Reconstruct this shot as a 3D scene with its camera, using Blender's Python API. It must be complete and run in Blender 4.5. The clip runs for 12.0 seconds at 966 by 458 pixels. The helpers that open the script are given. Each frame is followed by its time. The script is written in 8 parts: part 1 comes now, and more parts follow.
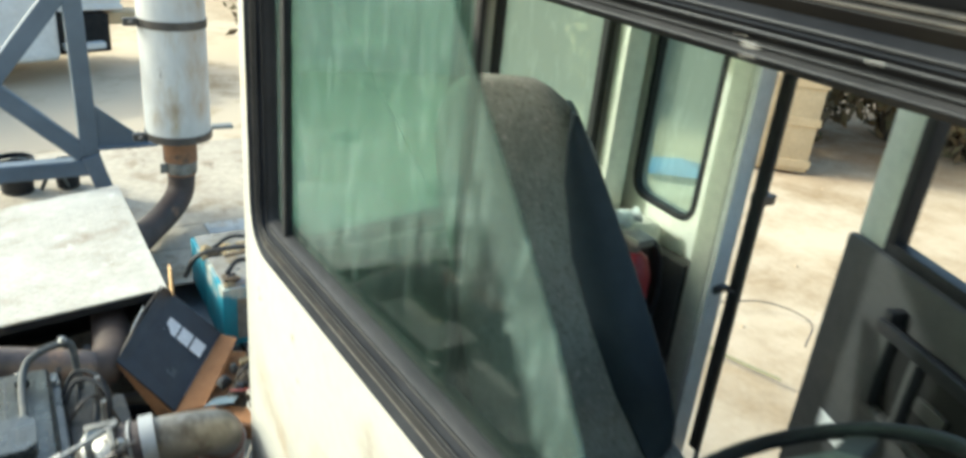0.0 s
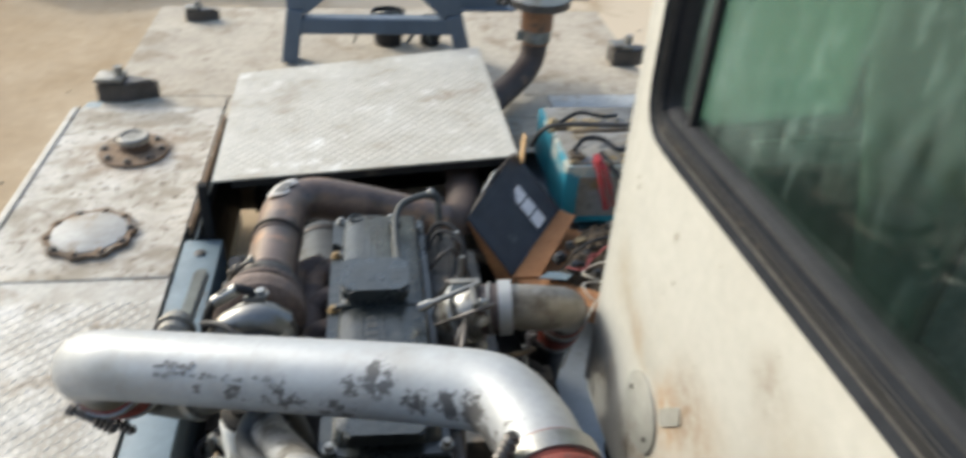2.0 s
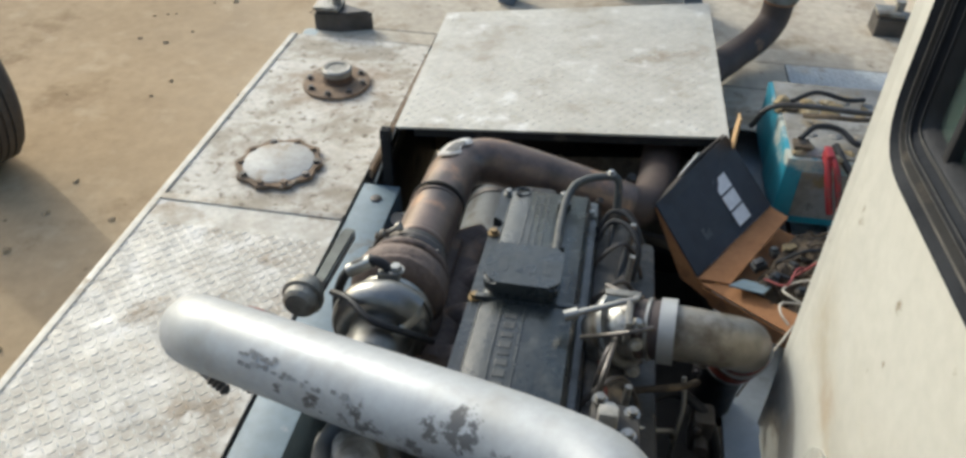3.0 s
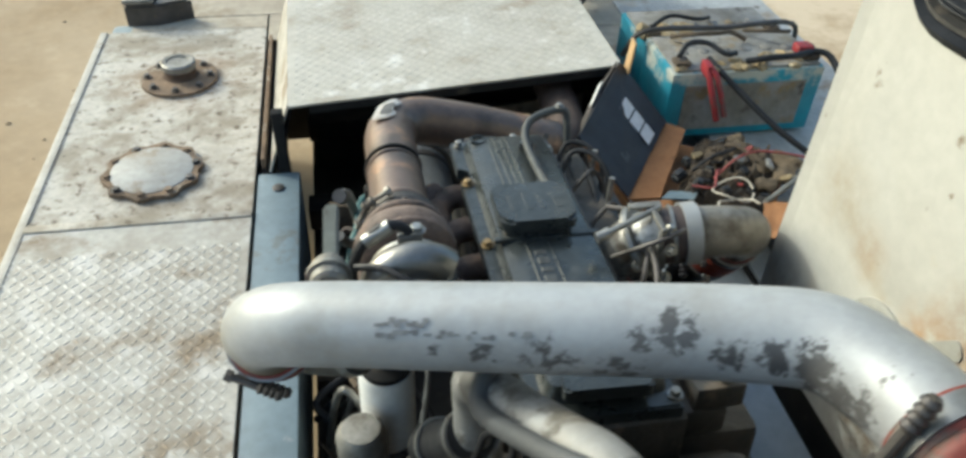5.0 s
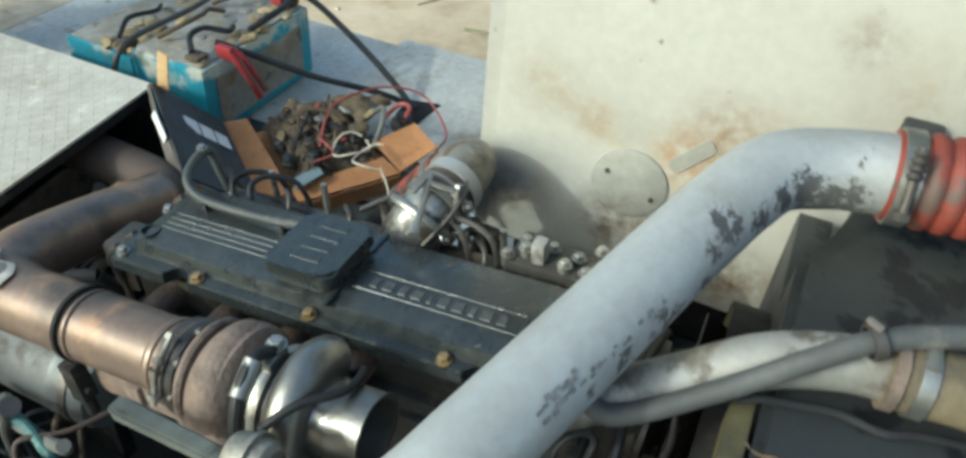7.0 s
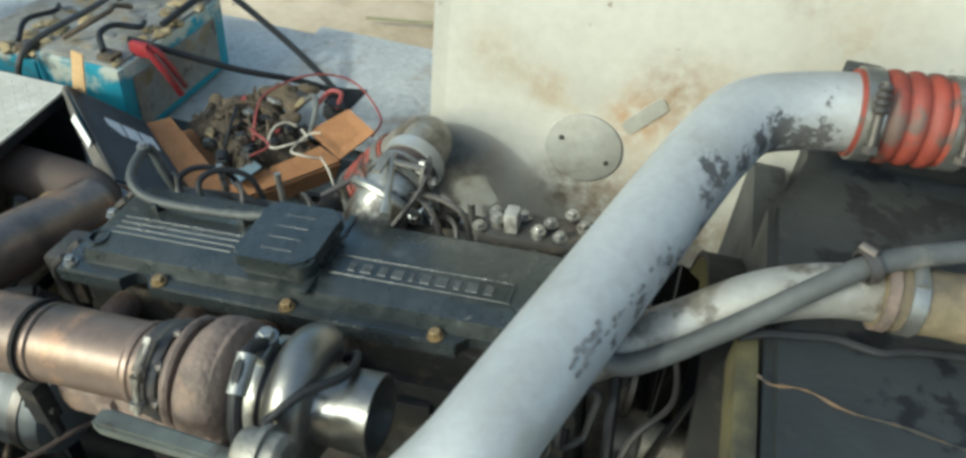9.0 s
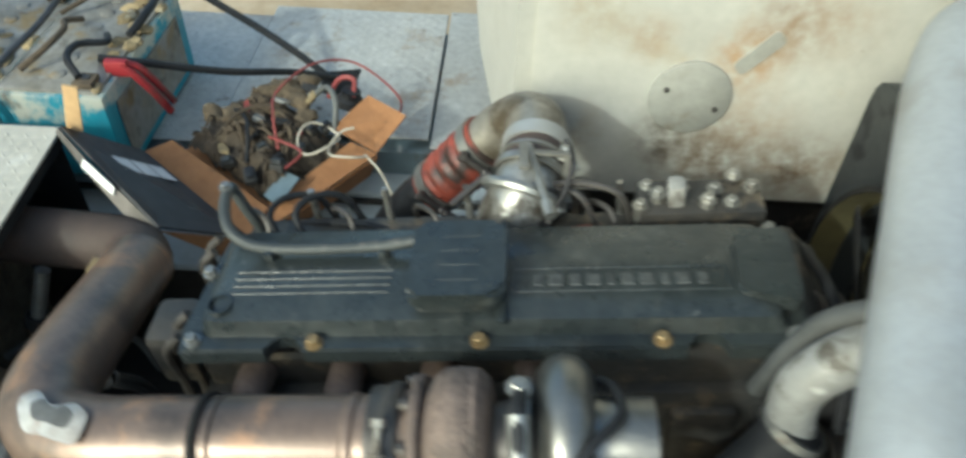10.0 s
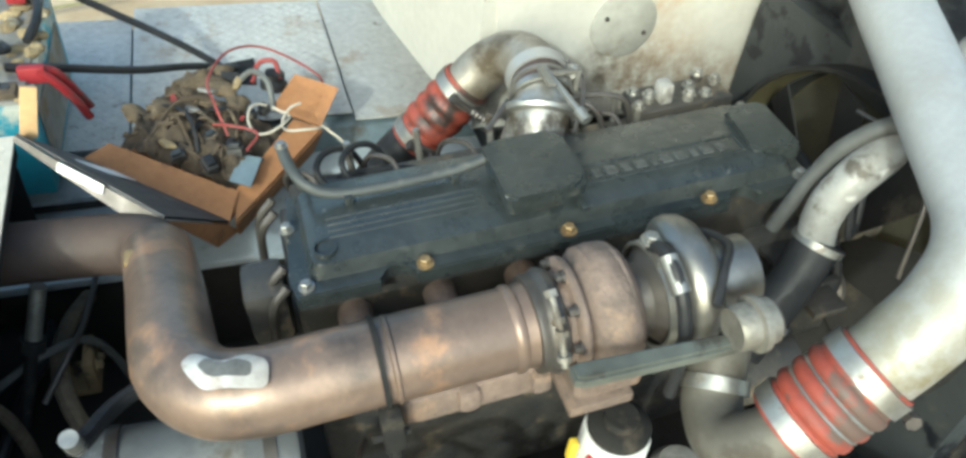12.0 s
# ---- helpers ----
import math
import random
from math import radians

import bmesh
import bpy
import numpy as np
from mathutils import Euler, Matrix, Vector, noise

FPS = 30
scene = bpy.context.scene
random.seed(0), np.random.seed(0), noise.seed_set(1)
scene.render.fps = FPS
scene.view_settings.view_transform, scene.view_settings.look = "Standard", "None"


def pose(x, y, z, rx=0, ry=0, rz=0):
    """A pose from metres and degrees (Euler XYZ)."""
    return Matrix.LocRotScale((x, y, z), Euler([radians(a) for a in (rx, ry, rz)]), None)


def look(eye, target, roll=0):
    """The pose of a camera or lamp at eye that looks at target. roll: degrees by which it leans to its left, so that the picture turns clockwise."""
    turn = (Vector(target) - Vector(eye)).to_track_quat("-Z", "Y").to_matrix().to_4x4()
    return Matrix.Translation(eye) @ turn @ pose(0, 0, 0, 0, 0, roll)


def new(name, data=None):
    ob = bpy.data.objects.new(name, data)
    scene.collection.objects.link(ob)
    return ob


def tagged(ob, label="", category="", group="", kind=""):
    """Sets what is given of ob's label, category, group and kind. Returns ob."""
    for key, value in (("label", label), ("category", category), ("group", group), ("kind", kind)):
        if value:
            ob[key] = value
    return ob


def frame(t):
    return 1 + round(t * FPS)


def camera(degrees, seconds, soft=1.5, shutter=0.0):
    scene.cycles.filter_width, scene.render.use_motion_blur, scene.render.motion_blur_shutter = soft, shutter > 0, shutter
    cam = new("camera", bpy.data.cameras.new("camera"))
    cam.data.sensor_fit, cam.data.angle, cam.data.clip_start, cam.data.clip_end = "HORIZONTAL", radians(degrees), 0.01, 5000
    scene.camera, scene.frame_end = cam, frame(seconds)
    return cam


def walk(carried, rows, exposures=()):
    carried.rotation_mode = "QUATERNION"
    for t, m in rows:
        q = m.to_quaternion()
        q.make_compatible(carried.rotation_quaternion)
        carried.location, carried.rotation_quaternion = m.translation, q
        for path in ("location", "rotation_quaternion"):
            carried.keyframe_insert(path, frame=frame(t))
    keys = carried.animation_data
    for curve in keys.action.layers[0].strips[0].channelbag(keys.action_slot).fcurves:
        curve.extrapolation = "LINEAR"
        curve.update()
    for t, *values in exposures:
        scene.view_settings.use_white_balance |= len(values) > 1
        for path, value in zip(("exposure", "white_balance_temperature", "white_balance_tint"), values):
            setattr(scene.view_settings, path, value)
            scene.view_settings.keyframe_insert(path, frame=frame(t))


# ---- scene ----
cam = camera(63.4, 12.0, soft=3.0, shutter=0.5)
PATH = [
    (0, (0.012, -0.029, 2.639), (1.009, 1.497, 1.817), 6.0),
    (0.5, (0.051, -0.233, 2.663), (0.986, 1.288, 1.761), 6.8),
    (1, (0.038, -0.236, 2.653), (0.881, 1.301, 1.69), 7.4),
    (1.5, (-0.046, -0.027, 2.609), (0.5, 1.596, 1.576), 5.1),
    (2, (-0.094, 0.122, 2.581), (0.184, 1.748, 1.45), 4.0),
    (2.5, (-0.045, 0.263, 2.531), (-0.117, 1.81, 1.266), 3.0),
    (3, (0.008, 0.347, 2.534), (-0.254, 1.871, 1.265), 0.6),
    (5, (-0.397, 0.331, 2.444), (-0.086, 1.834, 1.162), 2.7),
    (5.5, (-0.555, 0.416, 2.41), (-0.025, 1.861, 1.134), 3.7),
    (5.7, (-0.605, 0.52, 2.386), (0.132, 1.861, 1.098), 1.9),
    (6, (-0.658, 0.63, 2.391), (0.24, 1.804, 1.044), 2.4),
    (6.2, (-0.683, 0.697, 2.404), (0.373, 1.792, 1.106), 2.6),
    (6.5, (-0.709, 0.746, 2.408), (0.585, 1.62, 1.159), 3.6),
    (7, (-0.83, 0.818, 2.408), (0.596, 1.387, 1.126), 5.1),
    (7.5, (-0.86, 0.795, 2.395), (0.569, 1.335, 1.105), 2.7),
    (9.5, (-0.881, 1.067, 2.358), (0.611, 1.253, 1.04), 5.2),
    (10, (-0.796, 1.334, 2.326), (0.652, 1.365, 0.946), 2.4),
    (10.5, (-0.756, 1.56, 2.311), (0.694, 1.302, 0.957), 6.7),
    (10.7, (-0.765, 1.672, 2.288), (0.585, 1.224, 0.883), 8.6),
    (11, (-0.824, 1.774, 2.262), (0.479, 1.246, 0.839), 7.2),
    (11.5, (-0.887, 1.791, 2.277), (0.471, 1.252, 0.912), 6.0),
    (12, (-0.927, 1.787, 2.284), (0.458, 1.219, 0.958), 7.3),
]
K = 5980
EXPOSURE = [(0, 0.32, K, -6), (0.5, 0.25, K, -2), (1, 0.12, K, 0), (2, -0.28, K, 4), (3, -0.45, K, 2), (5, -0.3, K, -4), (6.5, -0.33, K - 220, -9), (7.5, -0.33, K - 260, -10), (9.5, -0.33, K - 200, -10), (10.5, -0.25, K - 160, -9), (11, 0.34, K - 160, -10), (11.25, 0.48, K - 160, -10), (11.5, 0.40, K - 160, -10), (12, 0.12, K - 160, -9)]
walk(cam, [(t, look(eye, target, roll)) for t, eye, target, roll in PATH], EXPOSURE)

# ---- light ----
SUN_TO = Vector((0.245, -0.184, -0.175)).normalized()
world = bpy.data.worlds.new("sky")
scene.world = world
world.use_nodes = True
wn = world.node_tree.nodes
sky = wn.new("ShaderNodeTexSky")
sky.sky_type = "NISHITA"
sky.sun_disc = False
sky.sun_elevation = math.asin(-SUN_TO.z)
sky.sun_rotation = math.atan2(-SUN_TO.x, -SUN_TO.y)
sky.dust_density = 4.0
sky.ozone_density = 0.6
world.node_tree.links.new(sky.outputs[0], wn["Background"].inputs[0])
wn["Background"].inputs[1].default_value = 0.36
sun = new("sun", bpy.data.lights.new("sun", "SUN"))
sun.data.energy = 2.35
sun.data.angle = radians(1.6)
sun.data.color = (1.0, 0.96, 0.90)
sun.matrix_world = look((-6, 6, 9), Vector((-6, 6, 9)) + SUN_TO)


# ---- materials ----
def mat(name, c1, c2=None, rough=0.6, metal=0.0, scale=6.0, fine=60.0, spot=None, spot_at=0.62, spot_scale=9.0, bump=0.15, bump_scale=80.0,
        rough2=None, spot2=None, spot2_at=0.66, spot2_scale=30.0, stretch=None, random_tone=0.0, coat=0.0, bias=None, soft=0.04, soft2=0.06, grain=(0.8, 1.15), spec=0.5, stains=()):
    m = bpy.data.materials.new(name)
    m.use_nodes = True
    nt = m.node_tree
    n, link = nt.nodes, nt.links.new
    bsdf = n["Principled BSDF"]
    tc = n.new("ShaderNodeTexCoord")
    vec = tc.outputs["Object"]
    if stretch:
        mp = n.new("ShaderNodeMapping")
        mp.inputs["Scale"].default_value = stretch
        link(vec, mp.inputs["Vector"])
        vec = mp.outputs[0]

    def noise_of(s, detail=5.0, rough_=0.6):
        t = n.new("ShaderNodeTexNoise")
        t.inputs["Scale"].default_value = s
        t.inputs["Detail"].default_value = detail
        t.inputs["Roughness"].default_value = rough_
        link(vec, t.inputs["Vector"])
        return t.outputs[0]

    def ramp(v, a, b):
        r = n.new("ShaderNodeMapRange")
        r.inputs[1].default_value, r.inputs[2].default_value = a, b
        r.clamp = True
        link(v, r.inputs[0])
        return r.outputs[0]

    def mixc(f, a, b, kind="MIX"):
        x = n.new("ShaderNodeMix")
        x.data_type, x.blend_type = "RGBA", kind
        for sock, val in ((0, f), (6, a), (7, b)):
            if isinstance(val, (tuple, float, int)):
                x.inputs[sock].default_value = (*val, 1.0) if isinstance(val, tuple) else val
            else:
                link(val, x.inputs[sock])
        return x.outputs[2]

    c2 = c2 or tuple(v * 0.75 for v in c1)
    col = mixc(ramp(noise_of(scale), 0.35, 0.65), c1, c2)
    fleck = noise_of(fine, 3.0)
    g2 = n.new("ShaderNodeMapRange")
    g2.inputs[3].default_value, g2.inputs[4].default_value = grain
    link(fleck, g2.inputs[0])
    hs = n.new("ShaderNodeHueSaturation")
    link(col, hs.inputs["Color"])
    link(g2.outputs[0], hs.inputs["Value"])
    col = hs.outputs[0]
    ro = ramp(noise_of(scale * 2.3), 0.3, 0.7)
    mr = n.new("ShaderNodeMapRange")
    mr.inputs[3].default_value, mr.inputs[4].default_value = rough, rough2 if rough2 is not None else min(1.0, rough + 0.15)
    link(ro, mr.inputs[0])
    rough_out = mr.outputs[0]
    met = None
    if spot:
        base = noise_of(spot_scale, 8.0, 0.65)
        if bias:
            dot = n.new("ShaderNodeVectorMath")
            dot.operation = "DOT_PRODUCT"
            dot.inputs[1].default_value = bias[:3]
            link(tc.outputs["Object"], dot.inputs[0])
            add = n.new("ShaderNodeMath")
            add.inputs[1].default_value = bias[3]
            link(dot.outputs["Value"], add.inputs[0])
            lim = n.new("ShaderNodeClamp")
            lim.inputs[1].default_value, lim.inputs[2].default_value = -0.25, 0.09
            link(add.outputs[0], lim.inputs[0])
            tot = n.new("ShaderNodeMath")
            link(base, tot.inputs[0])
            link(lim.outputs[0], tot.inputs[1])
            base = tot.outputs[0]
        f = ramp(base, spot_at, spot_at + soft)
        col = mixc(f, col, spot)
        if metal > 0:
            x = n.new("ShaderNodeMapRange")
            x.inputs[3].default_value, x.inputs[4].default_value = metal, metal * 0.15
            link(f, x.inputs[0])
            met = x.outputs[0]
    if spot2:
        col = mixc(ramp(noise_of(spot2_scale, 6.0, 0.6), spot2_at, spot2_at + soft2), col, spot2)
    for place, radius, tone, amount, *size in stains:
        far = n.new("ShaderNodeVectorMath")
        far.operation = "DISTANCE"
        far.inputs[1].default_value = place
        link(tc.outputs["Object"], far.inputs[0])
        fall = n.new("ShaderNodeMapRange")
        fall.inputs[1].default_value, fall.inputs[2].default_value = radius, 0.0
        fall.inputs[3].default_value, fall.inputs[4].default_value = 0.0, amount
        link(far.outputs["Value"], fall.inputs[0])
        mess = n.new("ShaderNodeMath")
        mess.operation = "MULTIPLY"
        link(fall.outputs[0], mess.inputs[0])
        link(ramp(noise_of(size[0] if size else 28.0, 8.0, 0.7), 0.32, 0.62), mess.inputs[1])
        cover_of = mess.outputs[0]
        if len(size) > 1:
            cover_of = ramp(cover_of, size[1] + 0.04, size[1] + 0.22)
        col = mixc(cover_of, col, tone)
    if random_tone:
        oi = n.new("ShaderNodeObjectInfo")
        rt = n.new("ShaderNodeMapRange")
        rt.inputs[3].default_value, rt.inputs[4].default_value = 1 - random_tone, 1 + random_tone
        link(oi.outputs["Random"], rt.inputs[0])
        h2 = n.new("ShaderNodeHueSaturation")
        link(col, h2.inputs["Color"])
        link(rt.outputs[0], h2.inputs["Value"])
        col = h2.outputs[0]
    link(col, bsdf.inputs["Base Color"])
    link(rough_out, bsdf.inputs["Roughness"])
    if met:
        link(met, bsdf.inputs["Metallic"])
    else:
        bsdf.inputs["Metallic"].default_value = metal
    bsdf.inputs["Specular IOR Level"].default_value = spec
    bsdf.inputs["Coat Weight"].default_value = coat
    bsdf.inputs["Coat Roughness"].default_value = 0.15
    if bump:
        b = n.new("ShaderNodeBump")
        b.inputs["Strength"].default_value = bump
        b.inputs["Distance"].default_value = 0.004
        link(noise_of(bump_scale, 4.0), b.inputs["Height"])
        link(b.outputs[0], bsdf.inputs["Normal"])
    return m


DIRT = mat("dirt", (0.40, 0.295, 0.18), (0.32, 0.232, 0.138), 0.95, spec=0.1, stains=[((4.0, 8.0, 0.1), 8.0, (0.58, 0.475, 0.34), 3.2, 0.8), ((8.5, 6.0, 0.1), 2.4, (0.30, 0.17, 0.08), 1.5, 1.4)], scale=0.5, fine=14, spot=(0.25, 0.175, 0.10), spot_at=0.55, spot_scale=1.6, soft=0.12, spot2=(0.47, 0.37, 0.245), spot2_at=0.56, spot2_scale=5, soft2=0.28, bump=0.7, bump_scale=26, grain=(0.75, 1.2))
PLATE = mat("worn_plate", (0.43, 0.41, 0.365), (0.34, 0.31, 0.26), 0.45, 0.15, 7, 45, spot=(0.19, 0.14, 0.085), spot_at=0.53, spot_scale=5, soft=0.13, spot2=(0.50, 0.48, 0.44), spot2_at=0.53, spot2_scale=12, soft2=0.14, bump=0.3, bump_scale=60, rough2=0.75, grain=(0.6, 1.3))
TREADS = mat("worn_treads", (0.62, 0.60, 0.56), (0.49, 0.47, 0.42), 0.36, 0.25, 7, 45, spot=(0.32, 0.25, 0.17), spot_at=0.54, spot_scale=5, soft=0.10, bump=0.2, rough2=0.6, grain=(0.6, 1.25))
TANK_TOP = mat("dusty_tank_top", (0.56, 0.52, 0.45), (0.42, 0.37, 0.295), 0.6, 0.0, 6, 55, spot=(0.275, 0.235, 0.175), spot_at=0.49, spot_scale=6, soft=0.12, spot2=(0.13, 0.10, 0.065), spot2_at=0.56, spot2_scale=34, soft2=0.10, bump=0.3, bump_scale=50, grain=(0.55, 1.3), stains=[((-0.93, 2.16, 1.18), 0.26, (0.15, 0.105, 0.06), 0.8, 14), ((-0.92, 2.675, 1.18), 0.24, (0.26, 0.15, 0.07), 0.9, 12), ((-0.70, 2.0, 1.18), 0.2, (0.17, 0.13, 0.09), 0.7, 16)])
HATCH_PLATE = mat("hatch_plate", (0.50, 0.475, 0.415), (0.41, 0.38, 0.32), 0.5, 0.1, 4, 40, spot=(0.29, 0.24, 0.175), spot_at=0.54, spot_scale=4, soft=0.16, spot2=(0.62, 0.60, 0.55), spot2_at=0.58, spot2_scale=9, soft2=0.12, bump=0.15, bump_scale=120, rough2=0.7, grain=(0.75, 1.2))
DUST_DECK = mat("dusty_deck", (0.47, 0.41, 0.32), (0.38, 0.325, 0.25), 0.85, 0.0, 3, 30, spot=(0.25, 0.195, 0.13), spot_at=0.52, spot_scale=5, soft=0.15, spot2=(0.13, 0.095, 0.065), spot2_at=0.64, spot2_scale=14, soft2=0.1, bump=0.3, bump_scale=60, grain=(0.65, 1.25))
GREY_DECK = mat("grey_deck", (0.46, 0.46, 0.44), (0.37, 0.365, 0.345), 0.55, 0.1, 5, 50, spot=(0.25, 0.19, 0.12), spot_at=0.56, spot_scale=6, soft=0.14, spot2=(0.12, 0.095, 0.07), spot2_at=0.62, spot2_scale=16, soft2=0.1, bump=0.2, bump_scale=90, grain=(0.65, 1.25))
RAIL_PAINT = mat("blue_grey_paint", (0.165, 0.215, 0.245), (0.125, 0.165, 0.19), 0.42, 0.0, 7, 40, spot=(0.10, 0.09, 0.075), spot_at=0.56, spot_scale=9, soft=0.12, spot2=(0.34, 0.35, 0.35), spot2_at=0.67, spot2_scale=18, bump=0.15, grain=(0.75, 1.2))
MAST_PAINT = mat("mast_paint", (0.12, 0.15, 0.19), (0.09, 0.115, 0.145), 0.5, 0.0, 5, 40, spot=(0.16, 0.12, 0.08), spot_at=0.68, spot_scale=8, bump=0.1)
# rust and smudges round disc and boss; darker brown blots along the lower edge
WALL_BLOTS = [((0.36, 0.925, 1.650), 0.085, (0.33, 0.19, 0.08), 1.1), ((0.36, 0.875, 1.715), 0.10, (0.22, 0.15, 0.09), 0.9), ((0.36, 0.80, 1.72), 0.10, (0.30, 0.22, 0.14), 0.6),
          ((0.36, 0.90, 1.505), 0.12, (0.30, 0.20, 0.11), 0.7), ((0.36, 1.035, 1.475), 0.09, (0.06, 0.045, 0.03), 1.1), ((0.36, 0.95, 1.43), 0.12, (0.13, 0.09, 0.055), 1.2),
          ((0.36, 0.80, 1.42), 0.11, (0.16, 0.11, 0.065), 1.2), ((0.36, 0.68, 1.42), 0.10, (0.20, 0.14, 0.085), 1.0), ((0.36, 1.19, 1.72), 0.09, (0.30, 0.25, 0.17), 0.8),
          ((0.36, 1.10, 1.68), 0.06, (0.30, 0.21, 0.12), 0.8), ((0.36, 0.62, 1.86), 0.13, (0.32, 0.27, 0.19), 0.7), ((0.36, 0.72, 1.93), 0.06, (0.20, 0.16, 0.11), 0.8), ((0.36, 1.24, 1.45), 0.10, (0.14, 0.11, 0.07), 0.9)]
CAB_PAINT = mat("cream_paint", (0.455, 0.446, 0.402), (0.405, 0.393, 0.35), 0.45, 0.0, 2.5, 45, spot=(0.40, 0.335, 0.235), spot_at=0.58, spot_scale=4, soft=0.16, spot2=(0.17, 0.13, 0.08), spot2_at=0.68, spot2_scale=17, soft2=0.08, bump=0.06, bump_scale=30, grain=(0.85, 1.1), stains=WALL_BLOTS)
CAB_IN = mat("cab_inside_paint", (0.72, 0.74, 0.64), (0.64, 0.66, 0.56), 0.5, 0.0, 4, 40, bump=0.05)
GREY_COVER = mat("grey_cover_paint", (0.33, 0.33, 0.30), (0.27, 0.265, 0.235), 0.5, 0.0, 8, 50, spot=(0.19, 0.16, 0.12), spot_at=0.55, spot_scale=12, soft=0.14, bump=0.1, grain=(0.7, 1.2))
RUBBER = mat("black_rubber", (0.016, 0.017, 0.019), (0.026, 0.026, 0.028), 0.42, 0.0, 12, 60, spec=0.25, spot=(0.16, 0.16, 0.16), spot_at=0.70, spot_scale=26, bump=0.25, bump_scale=90)
SEAL = mat("weathered_seal", (0.012, 0.0135, 0.017), (0.023, 0.025, 0.029), 0.40, 0.0, 9, 70, spot=(0.10, 0.095, 0.085), spot_at=0.67, spot_scale=34, soft=0.06, bump=0.35, bump_scale=60, spec=0.04)
BLACK = mat("black_paint", (0.018, 0.018, 0.019), (0.028, 0.027, 0.025), 0.6, 0.0, 9, 50, spot=(0.06, 0.052, 0.042), spot_at=0.58, spot_scale=12, soft=0.1, bump=0.2, spec=0.08)
BAY_GRIME = mat("oily_grime", (0.034, 0.030, 0.025), (0.020, 0.018, 0.016), 0.6, 0.0, 6, 50, spot=(0.06, 0.048, 0.034), spot_at=0.60, spot_scale=9, soft=0.14, bump=0.6, bump_scale=40)
COVER_PAINT = mat("charcoal_cover_paint", (0.017, 0.021, 0.022), (0.029, 0.034, 0.034), 0.17, 0.0, 10, 90, spot=(0.055, 0.058, 0.054), spot_at=0.60, spot_scale=13, soft=0.12, spot2=(0.13, 0.128, 0.118), spot2_at=0.70, spot2_scale=45, soft2=0.05, bump=0.5, bump_scale=55, rough2=0.5, grain=(0.5, 1.5), coat=0.34)
BREATHER = mat("dull_dark_tube", (0.035, 0.040, 0.042), (0.055, 0.06, 0.06), 0.5, 0.0, 14, 80, spot=(0.10, 0.095, 0.085), spot_at=0.58, spot_scale=20, soft=0.1, bump=0.2)
COVER_TEXT = mat("worn_emboss", (0.085, 0.088, 0.085), (0.04, 0.042, 0.042), 0.4, 0.2, 60, 140, bump=0.1, grain=(0.5, 1.5))
BLOCK = mat("engine_block", (0.028, 0.029, 0.030), (0.055, 0.049, 0.042), 0.42, 0.1, 14, 70, spot=(0.11, 0.088, 0.062), spot_at=0.56, spot_scale=18, soft=0.1, bump=0.5, bump_scale=70, rough2=0.7)
RUST = mat("hot_rusted_steel", (0.225, 0.16, 0.125), (0.142, 0.104, 0.085), 0.32, 0.42, 6, 70, spot=(0.36, 0.20, 0.11), spot_at=0.55, spot_scale=8, soft=0.14, spot2=(0.085, 0.068, 0.06), spot2_at=0.55, spot2_scale=7, soft2=0.12, bump=0.10, bump_scale=60, rough2=0.38, grain=(0.75, 1.2))
RUST_IRON = mat("rusted_cast_iron", (0.19, 0.14, 0.115), (0.125, 0.095, 0.08), 0.68, 0.1, 9, 80, spot=(0.24, 0.16, 0.11), spot_at=0.55, spot_scale=9, soft=0.12, spot2=(0.07, 0.058, 0.05), spot2_at=0.60, spot2_scale=12, soft2=0.1, bump=0.8, bump_scale=100, grain=(0.55, 1.35))
PIPE_DARK = mat("sooty_pipe", (0.08, 0.055, 0.045), (0.055, 0.042, 0.036), 0.6, 0.2, 8, 60, spot=(0.15, 0.085, 0.05), spot_at=0.62, spot_scale=8, bump=0.2)
# black flaked patches, and a grey-brown tone for the pipe's lower front side
FLAKE, GREY_BROWN = (0.075, 0.075, 0.078), (0.17, 0.16, 0.145)
